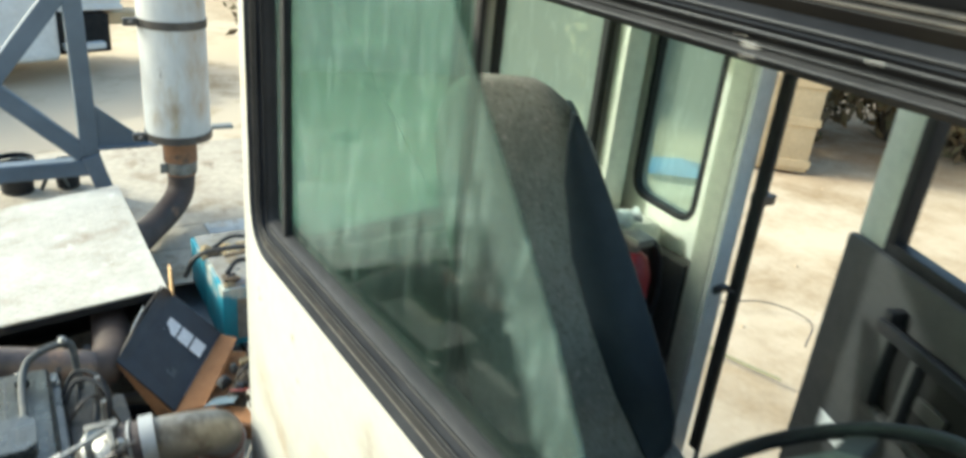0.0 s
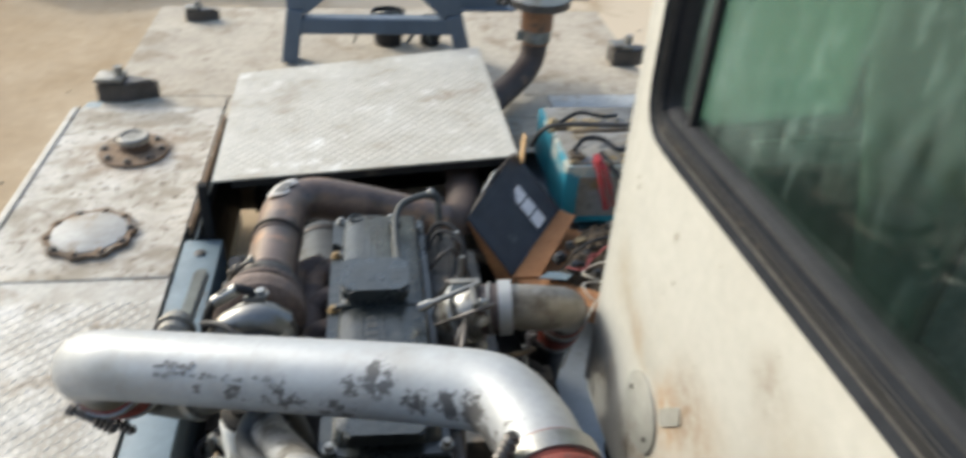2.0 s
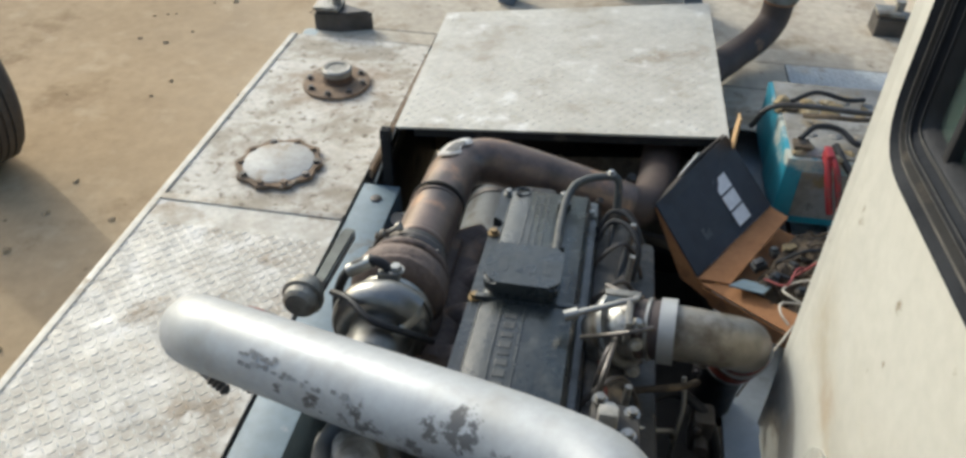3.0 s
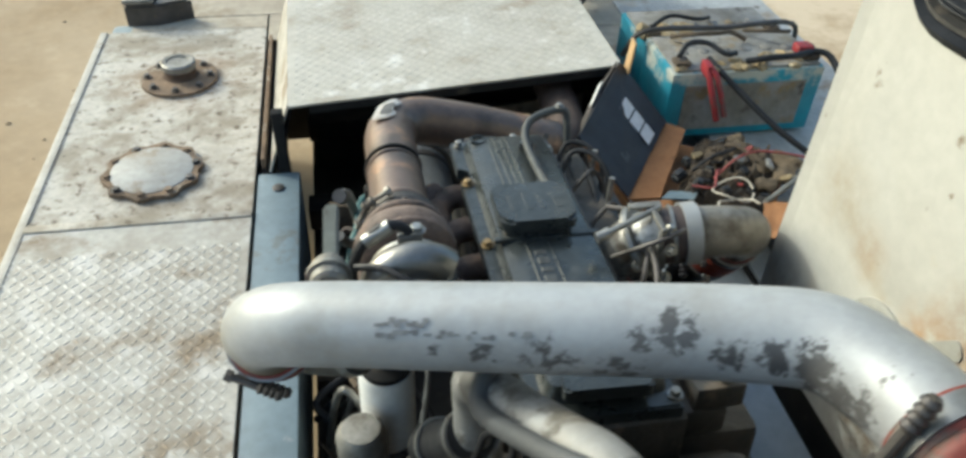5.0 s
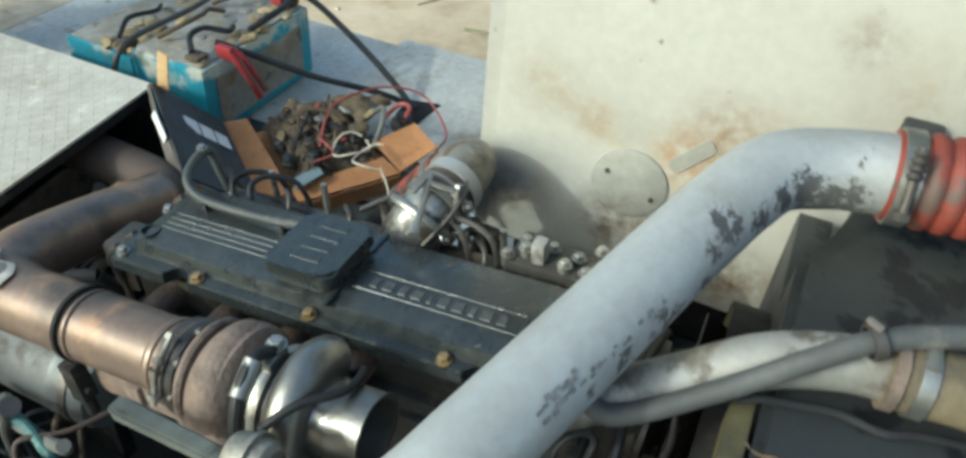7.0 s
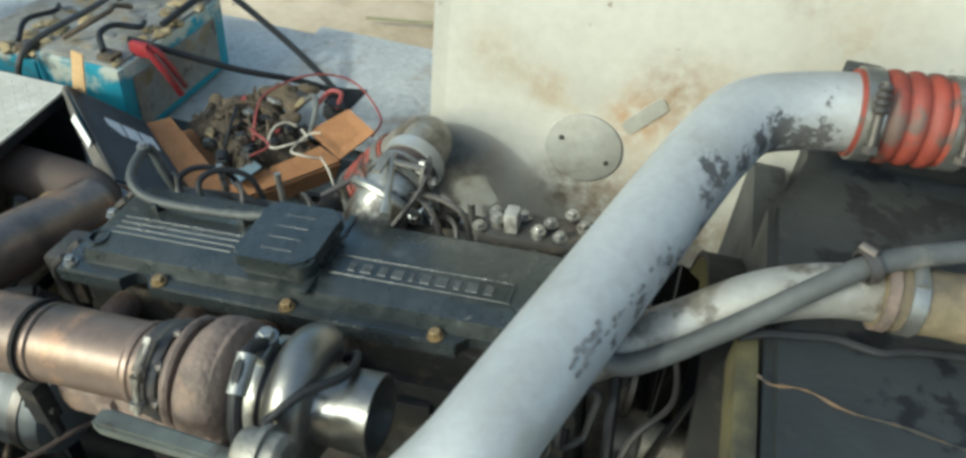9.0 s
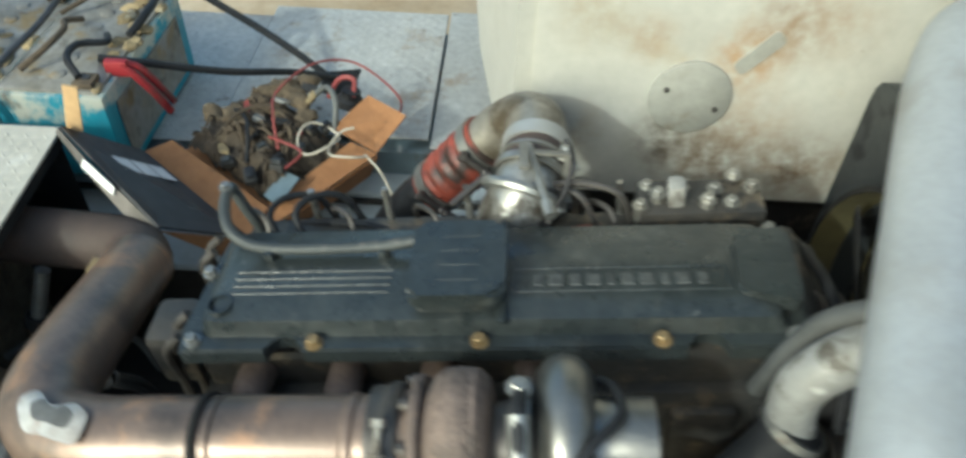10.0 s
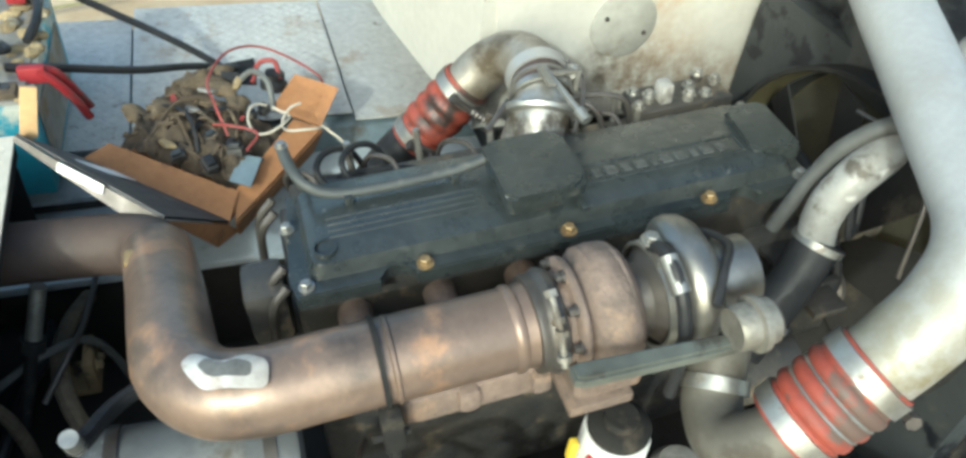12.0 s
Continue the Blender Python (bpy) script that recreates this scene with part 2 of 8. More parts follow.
FLAKES = [((-0.092, 0.822, 1.873), 0.042, FLAKE, 1.5, 70, 0.35), ((-0.125, 0.826, 1.860), 0.035, FLAKE, 1.2, 80, 0.42), ((-0.279, 0.870, 1.809), 0.055, FLAKE, 1.0, 75, 0.42), ((-0.215, 0.846, 1.814), 0.065, FLAKE, 1.15, 65, 0.40),
          ((-0.143, 0.8216, 1.8195), 0.060, FLAKE, 1.15, 65, 0.40), ((-0.048, 0.787, 1.861), 0.045, FLAKE, 1.2, 80, 0.40), ((-0.010, 0.771, 1.872), 0.042, FLAKE, 1.3, 70, 0.38), ((0.020, 0.755, 1.885), 0.042, FLAKE, 1.4, 75, 0.38),
          ((0.033, 0.735, 1.862), 0.052, FLAKE, 1.5, 60, 0.32), ((0.036, 0.700, 1.868), 0.050, FLAKE, 1.4, 60, 0.36), ((0.055, 0.70, 1.918), 0.035, FLAKE, 1.0, 80, 0.45), ((-0.33, 0.886, 1.80), 0.04, FLAKE, 0.9, 80, 0.45),
          ((-0.10, 0.81, 1.80), 0.10, GREY_BROWN, 0.7, 20), ((-0.25, 0.86, 1.77), 0.10, GREY_BROWN, 0.6, 20), ((0.03, 0.70, 1.84), 0.08, GREY_BROWN, 0.8, 25),
          ((-0.575, 1.09, 1.62), 0.13, (0.17, 0.15, 0.09), 1.3), ((-0.49, 1.10, 1.62), 0.10, (0.12, 0.11, 0.065), 1.4, 18), ((-0.52, 1.07, 1.70), 0.12, (0.22, 0.20, 0.145), 0.9), ((-0.45, 0.93, 1.80), 0.10, (0.22, 0.20, 0.15), 0.6), ((0.09, 0.72, 1.86), 0.10, (0.10, 0.095, 0.085), 0.6)]
SILVER = mat("silver_paint", (0.385, 0.398, 0.41), (0.32, 0.33, 0.338), 0.42, 0.25, 5, 90, spot=(0.05, 0.05, 0.053), spot_at=0.74, spot_scale=24, soft=0.045, spot2=(0.27, 0.265, 0.25), spot2_at=0.57, spot2_scale=9, soft2=0.2, bump=0.06, bump_scale=120, rough2=0.6, grain=(0.82, 1.12), stains=FLAKES + [((-0.535, 1.085, 1.575), 0.11, (0.17, 0.135, 0.08), 1.1, 16), ((-0.50, 1.03, 1.66), 0.06, (0.12, 0.115, 0.105), 0.9, 24)])
CAST_AL = mat("cast_aluminium", (0.30, 0.29, 0.265), (0.19, 0.18, 0.155), 0.42, 0.6, 12, 90, spot=(0.085, 0.07, 0.052), spot_at=0.53, spot_scale=13, soft=0.12, bump=0.4, bump_scale=130, rough2=0.65, grain=(0.6, 1.3))
OILY_AL = mat("oily_bright_casting", (0.42, 0.41, 0.38), (0.24, 0.23, 0.205), 0.30, 0.75, 10, 60, spot=(0.06, 0.05, 0.038), spot_at=0.52, spot_scale=12, soft=0.1, bump=0.5, bump_scale=45, rough2=0.45, grain=(0.6, 1.3))
COMPRESSOR = mat("grey_compressor_casting", (0.25, 0.245, 0.23), (0.16, 0.155, 0.142), 0.30, 0.85, 8, 70, spot=(0.09, 0.078, 0.06), spot_at=0.58, spot_scale=10, soft=0.14, bump=0.15, bump_scale=90, rough2=0.42)
DIRTY_AL = mat("oily_aluminium_tube", (0.30, 0.28, 0.245), (0.19, 0.17, 0.135), 0.38, 0.5, 9, 60, spot=(0.07, 0.055, 0.036), spot_at=0.50, spot_scale=10, soft=0.14, bump=0.15, grain=(0.7, 1.2))
STEEL = mat("bright_steel", (0.36, 0.36, 0.34), (0.23, 0.225, 0.21), 0.30, 0.8, 18, 80, spot=(0.13, 0.105, 0.08), spot_at=0.58, spot_scale=25, soft=0.1, bump=0.15, rough2=0.55)
DARK_STEEL = mat("dark_steel", (0.11, 0.10, 0.095), (0.075, 0.068, 0.06), 0.4, 0.6, 14, 80, spot=(0.18, 0.12, 0.07), spot_at=0.66, spot_scale=22, bump=0.2)
DULL_METAL = mat("dull_ground_metal", (0.17, 0.165, 0.155), (0.115, 0.108, 0.098), 0.5, 0.3, 22, 120, spot=(0.07, 0.062, 0.052), spot_at=0.53, spot_scale=11, soft=0.12, bump=0.3, bump_scale=200, grain=(0.7, 1.3))
GROUND_METAL = mat("ground_metal", (0.50, 0.49, 0.47), (0.30, 0.275, 0.25), 0.5, 0.2, 22, 120, spot=(0.24, 0.19, 0.155), spot_at=0.52, spot_scale=20, soft=0.12, bump=0.3, bump_scale=200)
BRASS = mat("brass_plated_bolt", (0.36, 0.26, 0.13), (0.20, 0.14, 0.075), 0.45, 0.6, 40, 90, bump=0.2)
RED_HOSE = mat("red_silicone", (0.255, 0.048, 0.030), (0.165, 0.036, 0.025), 0.55, 0.0, 12, 70, spot=(0.085, 0.055, 0.045), spot_at=0.52, spot_scale=14, soft=0.06, bump=0.2, grain=(0.6, 1.25))
TAN_HOSE = mat("tan_hose", (0.19, 0.15, 0.09), (0.13, 0.105, 0.065), 0.75, 0.0, 14, 60, spot=(0.07, 0.057, 0.042), spot_at=0.52, spot_scale=11, soft=0.14, bump=0.4, grain=(0.6, 1.3))
GREY_HOSE = mat("grey_hose", (0.13, 0.135, 0.13), (0.085, 0.085, 0.08), 0.55, 0.0, 10, 60, bump=0.2)
COOLER = mat("cooler_paint", (0.034, 0.038, 0.040), (0.023, 0.026, 0.028), 0.45, 0.0, 5, 50, spot=(0.007, 0.008, 0.011), spot_at=0.55, spot_scale=11, soft=0.03, spot2=(0.075, 0.068, 0.055), spot2_at=0.60, spot2_scale=9, soft2=0.12, bump=0.2)
OLIVE = mat("olive_plastic", (0.135, 0.118, 0.058), (0.085, 0.075, 0.038), 0.55, 0.0, 7, 40, spot=(0.035, 0.032, 0.022), spot_at=0.53, spot_scale=6, soft=0.14, bump=0.2)
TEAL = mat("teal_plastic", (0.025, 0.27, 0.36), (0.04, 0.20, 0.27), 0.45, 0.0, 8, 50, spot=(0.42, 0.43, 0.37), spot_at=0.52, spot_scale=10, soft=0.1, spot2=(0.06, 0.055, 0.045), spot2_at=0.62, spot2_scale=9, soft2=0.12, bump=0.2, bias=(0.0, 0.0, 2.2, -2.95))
BATT_TOP = mat("grimy_battery_top", (0.28, 0.275, 0.26), (0.18, 0.165, 0.138), 0.75, 0.0, 8, 50, spot=(0.22, 0.16, 0.08), spot_at=0.54, spot_scale=10, soft=0.1, spot2=(0.06, 0.05, 0.04), spot2_at=0.60, spot2_scale=14, soft2=0.1, bump=0.6, grain=(0.6, 1.3))
CRUST = mat("corrosion_crust", (0.34, 0.26, 0.14), (0.21, 0.16, 0.09), 0.9, 0.0, 30, 90, spot=(0.48, 0.43, 0.32), spot_at=0.56, spot_scale=30, soft=0.1, bump=0.8, random_tone=0.35)
CARD = mat("cardboard", (0.37, 0.18, 0.078), (0.27, 0.128, 0.055), 0.85, 0.0, 6, 60, spot=(0.11, 0.066, 0.036), spot_at=0.53, spot_scale=9, soft=0.14, bump=0.2, grain=(0.75, 1.2))
CARD_BLACK = mat("black_printed_card", (0.016, 0.018, 0.024), (0.028, 0.03, 0.036), 0.5, 0.0, 9, 60, spot=(0.07, 0.065, 0.06), spot_at=0.7, spot_scale=14, bump=0.06)
PRINT = mat("pale_print", (0.70, 0.69, 0.70), (0.58, 0.57, 0.58), 0.5, 0.0, 60, 120, bump=0)
WHITE = mat("white_plastic", (0.72, 0.72, 0.70), (0.62, 0.62, 0.59), 0.4, 0.0, 10, 60, bump=0.05)
CREAM = mat("cream_cable", (0.50, 0.46, 0.38), (0.40, 0.36, 0.29), 0.5, 0.0, 20, 60, bump=0.05)
WIRE_RED = mat("dull_red_wire", (0.27, 0.05, 0.045), (0.19, 0.045, 0.04), 0.5, 0.0, 20, 60, bump=0.05)
RED = mat("red_plastic", (0.29, 0.020, 0.026), (0.20, 0.016, 0.020), 0.45, 0.0, 14, 60, spot=(0.12, 0.05, 0.045), spot_at=0.56, spot_scale=18, soft=0.1, bump=0.1)
YELLOW = mat("yellow_plastic", (0.65, 0.50, 0.05), (0.55, 0.40, 0.04), 0.5, 0.0, 10, 60, bump=0.05)
GREASE = mat("greasy_parts", (0.10, 0.072, 0.045), (0.055, 0.042, 0.029), 0.8, 0.0, 18, 90, spot=(0.20, 0.15, 0.095), spot_at=0.58, spot_scale=20, soft=0.12, bump=0.7, random_tone=0.3, grain=(0.5, 1.4))
FABRIC = mat("grey_seat_fabric", (0.30, 0.285, 0.255), (0.215, 0.205, 0.182), 0.95, 0.0, 14, 210, spot=(0.17, 0.155, 0.135), spot_at=0.50, spot_scale=120, soft=0.16, spot2=(0.36, 0.32, 0.285), spot2_at=0.60, spot2_scale=110, stretch=(1, 1, 0.5), bump=0.8, bump_scale=260, grain=(0.55, 1.4))
VINYL = mat("dark_vinyl", (0.012, 0.02, 0.026), (0.018, 0.026, 0.032), 0.6, 0.0, 8, 60, bump=0.1)
TRIM = mat("grey_door_trim", (0.045, 0.045, 0.045), (0.06, 0.058, 0.055), 0.6, 0.0, 8, 60, bump=0.2)
STACK_WHITE = mat("stained_white_paint", (0.62, 0.62, 0.60), (0.54, 0.53, 0.50), 0.45, 0.0, 5, 40, spot=(0.42, 0.33, 0.20), spot_at=0.60, spot_scale=6, soft=0.14, spot2=(0.10, 0.08, 0.06), spot2_at=0.68, spot2_scale=13, stretch=(1, 1, 0.35), bump=0.12, grain=(0.8, 1.15), stains=[((0.66, 3.06, 1.72 + 0.13 * k), 0.085 + 0.02 * (k % 2), (0.40, 0.245, 0.11), 0.9, 18) for k in range(8)] + [((0.56, 3.05, 1.70), 0.05, (0.30, 0.20, 0.10), 0.8, 26), ((0.50, 3.09, 1.66), 0.05, (0.33, 0.24, 0.13), 0.7, 26)])
WOOD = mat("pale_wood", (0.55, 0.37, 0.19), (0.46, 0.30, 0.15), 0.8, 0.0, 12, 60, bump=0.1)
TYRE = mat("tyre_rubber", (0.07, 0.058, 0.047), (0.10, 0.082, 0.062), 0.9, 0.0, 5, 40, bump=0.3)
FOLIAGE = mat("dry_foliage", (0.12, 0.105, 0.048), (0.18, 0.125, 0.07), 0.8, 0.0, 3, 30, random_tone=0.3)
BLUE = mat("blue_sheet", (0.12, 0.32, 0.55), (0.10, 0.26, 0.46), 0.6, 0.0, 6, 30)
CRATE = mat("pale_crate", (0.55, 0.42, 0.25), (0.48, 0.36, 0.21), 0.8, 0.0, 4, 30)
TRUCK_WHITE = mat("truck_white", (0.70, 0.69, 0.66), (0.6, 0.58, 0.54), 0.5, 0.0, 2, 20, spot=(0.4, 0.33, 0.24), spot_at=0.66, spot_scale=3)


def glass_mat(name, tint, film, drips, tone, thinned=False):
    """Tinted safety glass under a film of dust that scatters light both ways, thinned in streaks."""
    m = bpy.data.materials.new(name)
    m.use_nodes = True
    nt = m.node_tree
    n, link = nt.nodes, nt.links.new
    n.clear()
    out = n.new("ShaderNodeOutputMaterial")
    tr = n.new("ShaderNodeBsdfTransparent")
    tr.inputs[0].default_value = (*tint, 1)
    gl = n.new("ShaderNodeBsdfGlossy")
    gl.inputs["Roughness"].default_value = 0.04
    lw = n.new("ShaderNodeLayerWeight")
    lw.inputs[0].default_value = 0.5
    pw = n.new("ShaderNodeMath")
    pw.operation = "POWER"
    pw.inputs[1].default_value = 5
    link(lw.outputs["Facing"], pw.inputs[0])
    fr = n.new("ShaderNodeMath")
    fr.operation = "MULTIPLY_ADD"
    fr.inputs[1].default_value, fr.inputs[2].default_value = 0.5, 0.018
    link(pw.outputs[0], fr.inputs[0])
    clear = n.new("ShaderNodeMixShader")
    link(fr.outputs[0], clear.inputs[0])
    link(tr.outputs[0], clear.inputs[1])
    link(gl.outputs[0], clear.inputs[2])
    df = n.new("ShaderNodeBsdfDiffuse")
    df.inputs[0].default_value = (*tone, 1)
    tl = n.new("ShaderNodeBsdfTranslucent")
    tl.inputs[0].default_value = (*tone, 1)
    dust = n.new("ShaderNodeMixShader")
    dust.inputs[0].default_value = 0.5
    link(df.outputs[0], dust.inputs[1])
    link(tl.outputs[0], dust.inputs[2])
    tc = n.new("ShaderNodeTexCoord")

    def streaks(scale, tall, low, high, twist):
        mp = n.new("ShaderNodeMapping")
        mp.inputs["Scale"].default_value = (1, 1, tall)
        link(tc.outputs["Object"], mp.inputs[0])
        a = n.new("ShaderNodeTexNoise")
        a.inputs["Scale"].default_value = scale
        a.inputs["Detail"].default_value = 6
        a.inputs["Roughness"].default_value = 0.55
        a.inputs["Distortion"].default_value = twist
        link(mp.outputs[0], a.inputs["Vector"])
        r = n.new("ShaderNodeMapRange")
        r.inputs[1].default_value, r.inputs[2].default_value = low, high
        link(a.outputs[0], r.inputs[0])
        return r.outputs[0]

    def sum_of(a, ka, b, kb):
        x = n.new("ShaderNodeMath")
        x.operation = "MULTIPLY"
        x.inputs[1].default_value = ka
        link(a, x.inputs[0])
        y = n.new("ShaderNodeMath")
        y.operation = "MULTIPLY_ADD"
        y.inputs[1].default_value = kb
        link(b, y.inputs[0])
        link(x.outputs[0], y.inputs[2])
        return y.outputs[0]

    wet = streaks(46, 0.20, 0.54, 0.64, 1.4)
    broad = streaks(6, 0.8, 0.25, 0.70, 0.6)
    r = n.new("ShaderNodeMapRange")
    r.inputs[3].default_value, r.inputs[4].default_value = film, film + drips
    link(sum_of(wet, 0.65, broad, 0.35), r.inputs[0])
    amount = r.outputs[0]
    if thinned:
        # the film is thinner over the lower middle of the pane: it hangs down into it in fingers, and stays along the
        # slanted edge
        geo = n.new("ShaderNodeNewGeometry")

        def along(normal, start, end, ripple, k):
            d = n.new("ShaderNodeVectorMath")
            d.operation = "DOT_PRODUCT"
            d.inputs[1].default_value = normal
            link(geo.outputs["Position"], d.inputs[0])
            e = n.new("ShaderNodeMath")
            e.operation = "MULTIPLY_ADD"
            e.inputs[1].default_value = k
            link(ripple, e.inputs[0])
            link(d.outputs["Value"], e.inputs[2])
            f = n.new("ShaderNodeMapRange")
            f.interpolation_type = "SMOOTHSTEP"
            f.inputs[1].default_value, f.inputs[2].default_value = start, end
            f.inputs[3].default_value, f.inputs[4].default_value = thinned, 1.0
            link(e.outputs[0], f.inputs[0])
            return f.outputs[0]

        upper = along((0, 0.45, 1), 2.56, 2.64, streaks(26, 0.12, 0.42, 0.62, 0.6), 0.10)
        edge = along((0, -0.782, 0.623), 1.030, 1.058, wet, 0.012)
        both = n.new("ShaderNodeMath")
        both.operation = "MAXIMUM"
        link(upper, both.inputs[0])
        link(edge, both.inputs[1])
        cut = n.new("ShaderNodeMath")
        cut.operation = "MULTIPLY"
        link(amount, cut.inputs[0])
        link(both.outputs[0], cut.inputs[1])
        amount = cut.outputs[0]
    mix = n.new("ShaderNodeMixShader")
    link(amount, mix.inputs[0])
    link(clear.outputs[0], mix.inputs[1])
    link(dust.outputs[0], mix.inputs[2])
    link(mix.outputs[0], out.inputs[0])
    return m


GLASS = glass_mat("green_dusty_glass", (0.61, 0.70, 0.665), 0.06, 0.17, (0.57, 0.74, 0.68), 0.18)
GLASS_BACK = glass_mat("green_sliding_glass", (0.68, 0.80, 0.755), 0.05, 0.06, (0.57, 0.75, 0.67), 0.16)
GLASS2 = glass_mat("green_glass", (0.50, 0.68, 0.58), 0.42, 0.10, (0.46, 0.58, 0.48))


# ---- building helpers ----
IDENT = Matrix.Identity(4)


def thing(name, at, label, category, group="", kind=""):
    e = new(name)
    e.empty_display_size = 0.1
    e.matrix_world = Matrix.Translation(at)
    return tagged(e, label, category, group, kind)


def finish(name, bm, material, angle=35):
    me = bpy.data.meshes.new(name)
    bmesh.ops.recalc_face_normals(bm, faces=bm.faces)
    bm.to_mesh(me)
    bm.free()
    for p in me.polygons:
        p.use_smooth = True
    me.set_sharp_from_angle(angle=radians(angle))
    me.materials.append(material)
    return me


def part(name, bm, material, parent, label="", kind="", angle=35):
    ob = new(name, finish(name, bm, material, angle))
    ob.parent = parent
    m = parent.matrix_basis
    if parent.parent:
        m = IDENT
    ob.matrix_parent_inverse = m.inverted()
    if label or kind:
        tagged(ob, label, kind=kind)
    return ob


def solo(name, bm, material, label, category, group="", kind="", angle=35):
    ob = new(name, finish(name, bm, material, angle))
    return tagged(ob, label, category, group, kind)


def raw_part(name, verts, faces, material, parent, label="", kind=""):
    me = bpy.data.meshes.new(name)
    me.from_pydata(verts, [], faces)
    me.materials.append(material)
    ob = new(name, me)
    ob.parent = parent
    ob.matrix_parent_inverse = parent.matrix_basis.inverted() if not parent.parent else IDENT
    if label or kind:
        tagged(ob, label, kind=kind)
    return ob


def B():
    return bmesh.new()


def box(bm, x0, x1, y0, y1, z0, z1, m=IDENT, bev=0.0, seg=2):
    r = bmesh.ops.create_cube(bm, size=1)
    vs = r["verts"]
    bmesh.ops.transform(bm, matrix=m @ Matrix.Translation(((x0 + x1) / 2, (y0 + y1) / 2, (z0 + z1) / 2)) @ Matrix.Diagonal((x1 - x0, y1 - y0, z1 - z0, 1)), verts=vs)
    if bev:
        es = list({e for v in vs for e in v.link_edges})
        bmesh.ops.bevel(bm, geom=es, offset=bev, segments=seg, affect="EDGES", profile=0.6)
    return bm


def prism(bm, pts, z0, z1, m=IDENT, bev=0.0):
    """Upright prism on a polygon of (x, y)."""
    lo = [bm.verts.new(m @ Vector((x, y, z0))) for x, y in pts]
    hi = [bm.verts.new(m @ Vector((x, y, z1))) for x, y in pts]
    fs = [bm.faces.new(lo[::-1]), bm.faces.new(hi)]
    k = len(pts)
    for i in range(k):
        fs.append(bm.faces.new((lo[i], lo[(i + 1) % k], hi[(i + 1) % k], hi[i])))
    if bev:
        bmesh.ops.bevel(bm, geom=list(fs[1].edges), offset=bev, segments=2, affect="EDGES")
    return bm


def frame_at(p, d):
    d = Vector(d).normalized()
    u = d.cross(Vector((0, 0, 1)))
    if u.length < 1e-3:
        u = d.cross(Vector((0, 1, 0)))
    u.normalize()
    return Vector(p), d, u, d.cross(u)


def lathe(bm, p, d, profile, n=24, m=IDENT, squash=1.0):
    """Turns (radius, height) round the axis d from p."""
    p, d, u, v = frame_at(p, d)
    rings = []
    for r, h in profile:
        if r < 1e-6:
            rings.append([bm.verts.new(m @ (p + d * h))])
        else:
            rings.append([bm.verts.new(m @ (p + d * h + (u * math.cos(a) + v * math.sin(a) * squash) * r)) for a in (2 * math.pi * i / n for i in range(n))])
    for a, b in zip(rings, rings[1:]):
        for i in range(n):
            j = (i + 1) % n
            if len(a) == 1 and len(b) == 1:
                continue
            if len(a) == 1:
                bm.faces.new((a[0], b[i], b[j]))
            elif len(b) == 1:
                bm.faces.new((a[i], b[0], a[j]))
            else:
                bm.faces.new((a[i], b[i], b[j], a[j]))
    return bm


def cyl(bm, p0, p1, r, n=16, r1=None, m=IDENT):
    d = Vector(p1) - Vector(p0)
    return lathe(bm, p0, d, [(0, 0), (r, 0), (r if r1 is None else r1, d.length), (0, d.length)], n, m)


def smooth_path(pts, steps=8, closed=False):
    pts = [Vector(p) for p in pts]
    if len(pts) < 3:
        return pts
    out = []
    k = len(pts)
    for i in range(k if closed else k - 1):
        a, b = pts[i], pts[(i + 1) % k]
        p = pts[i - 1] if closed or i else a * 2 - b
        q = pts[(i + 2) % k] if closed or i + 2 < k else b * 2 - a
        for s in range(steps):
            t = s / steps
            out.append(0.5 * ((2 * a) + (b - p) * t + (2 * p - 5 * a + 4 * b - q) * t * t + (3 * a - p - 3 * b + q) * t ** 3))
    if not closed:
        out.append(pts[-1])
    return out


def tube(bm, pts, r, n=14, steps=8, m=IDENT, caps=True, radii=None, closed=False):
    """A tube along a smooth path. radii: a function of 0..1 along it."""
    path = smooth_path(pts, steps, closed) if steps else [Vector(p) for p in pts]
    k = len(path)
    ref, rings = None, []
    for i, p in enumerate(path):
        d = path[(i + 1) % k] - path[i - 1] if closed else path[min(i + 1, k - 1)] - path[max(i - 1, 0)]
        d.normalize()
        if ref is None:
            ref = frame_at(p, d)[2]
        ref = (ref - d * ref.dot(d)).normalized()
        v = d.cross(ref)
        rr = radii(i / (k - 1)) if radii else r
        rings.append([bm.verts.new(m @ (p + (ref * math.cos(a) + v * math.sin(a)) * rr)) for a in (2 * math.pi * j / n for j in range(n))])
    pairs = list(zip(rings, rings[1:])) + ([(rings[-1], rings[0])] if closed else [])
    for a, b in pairs:
        for j in range(n):
            bm.faces.new((a[j], a[(j + 1) % n], b[(j + 1) % n], b[j]))
    if caps and not closed:
        bm.faces.new(rings[0][::-1])
        bm.faces.new(rings[-1])
    return bm


def bolt(bm, p, d, r=0.009, h=0.008, washer=True, m=IDENT):
    if washer:
        lathe(bm, p, d, [(0, 0), (r * 1.45, 0), (r * 1.45, h * 0.25), (0, h * 0.25)], 14, m)
    lathe(bm, p, d, [(0, h * 0.2), (r, h * 0.2), (r, h * 0.9), (r * 0.85, h), (0, h)], 6, m)
    return bm


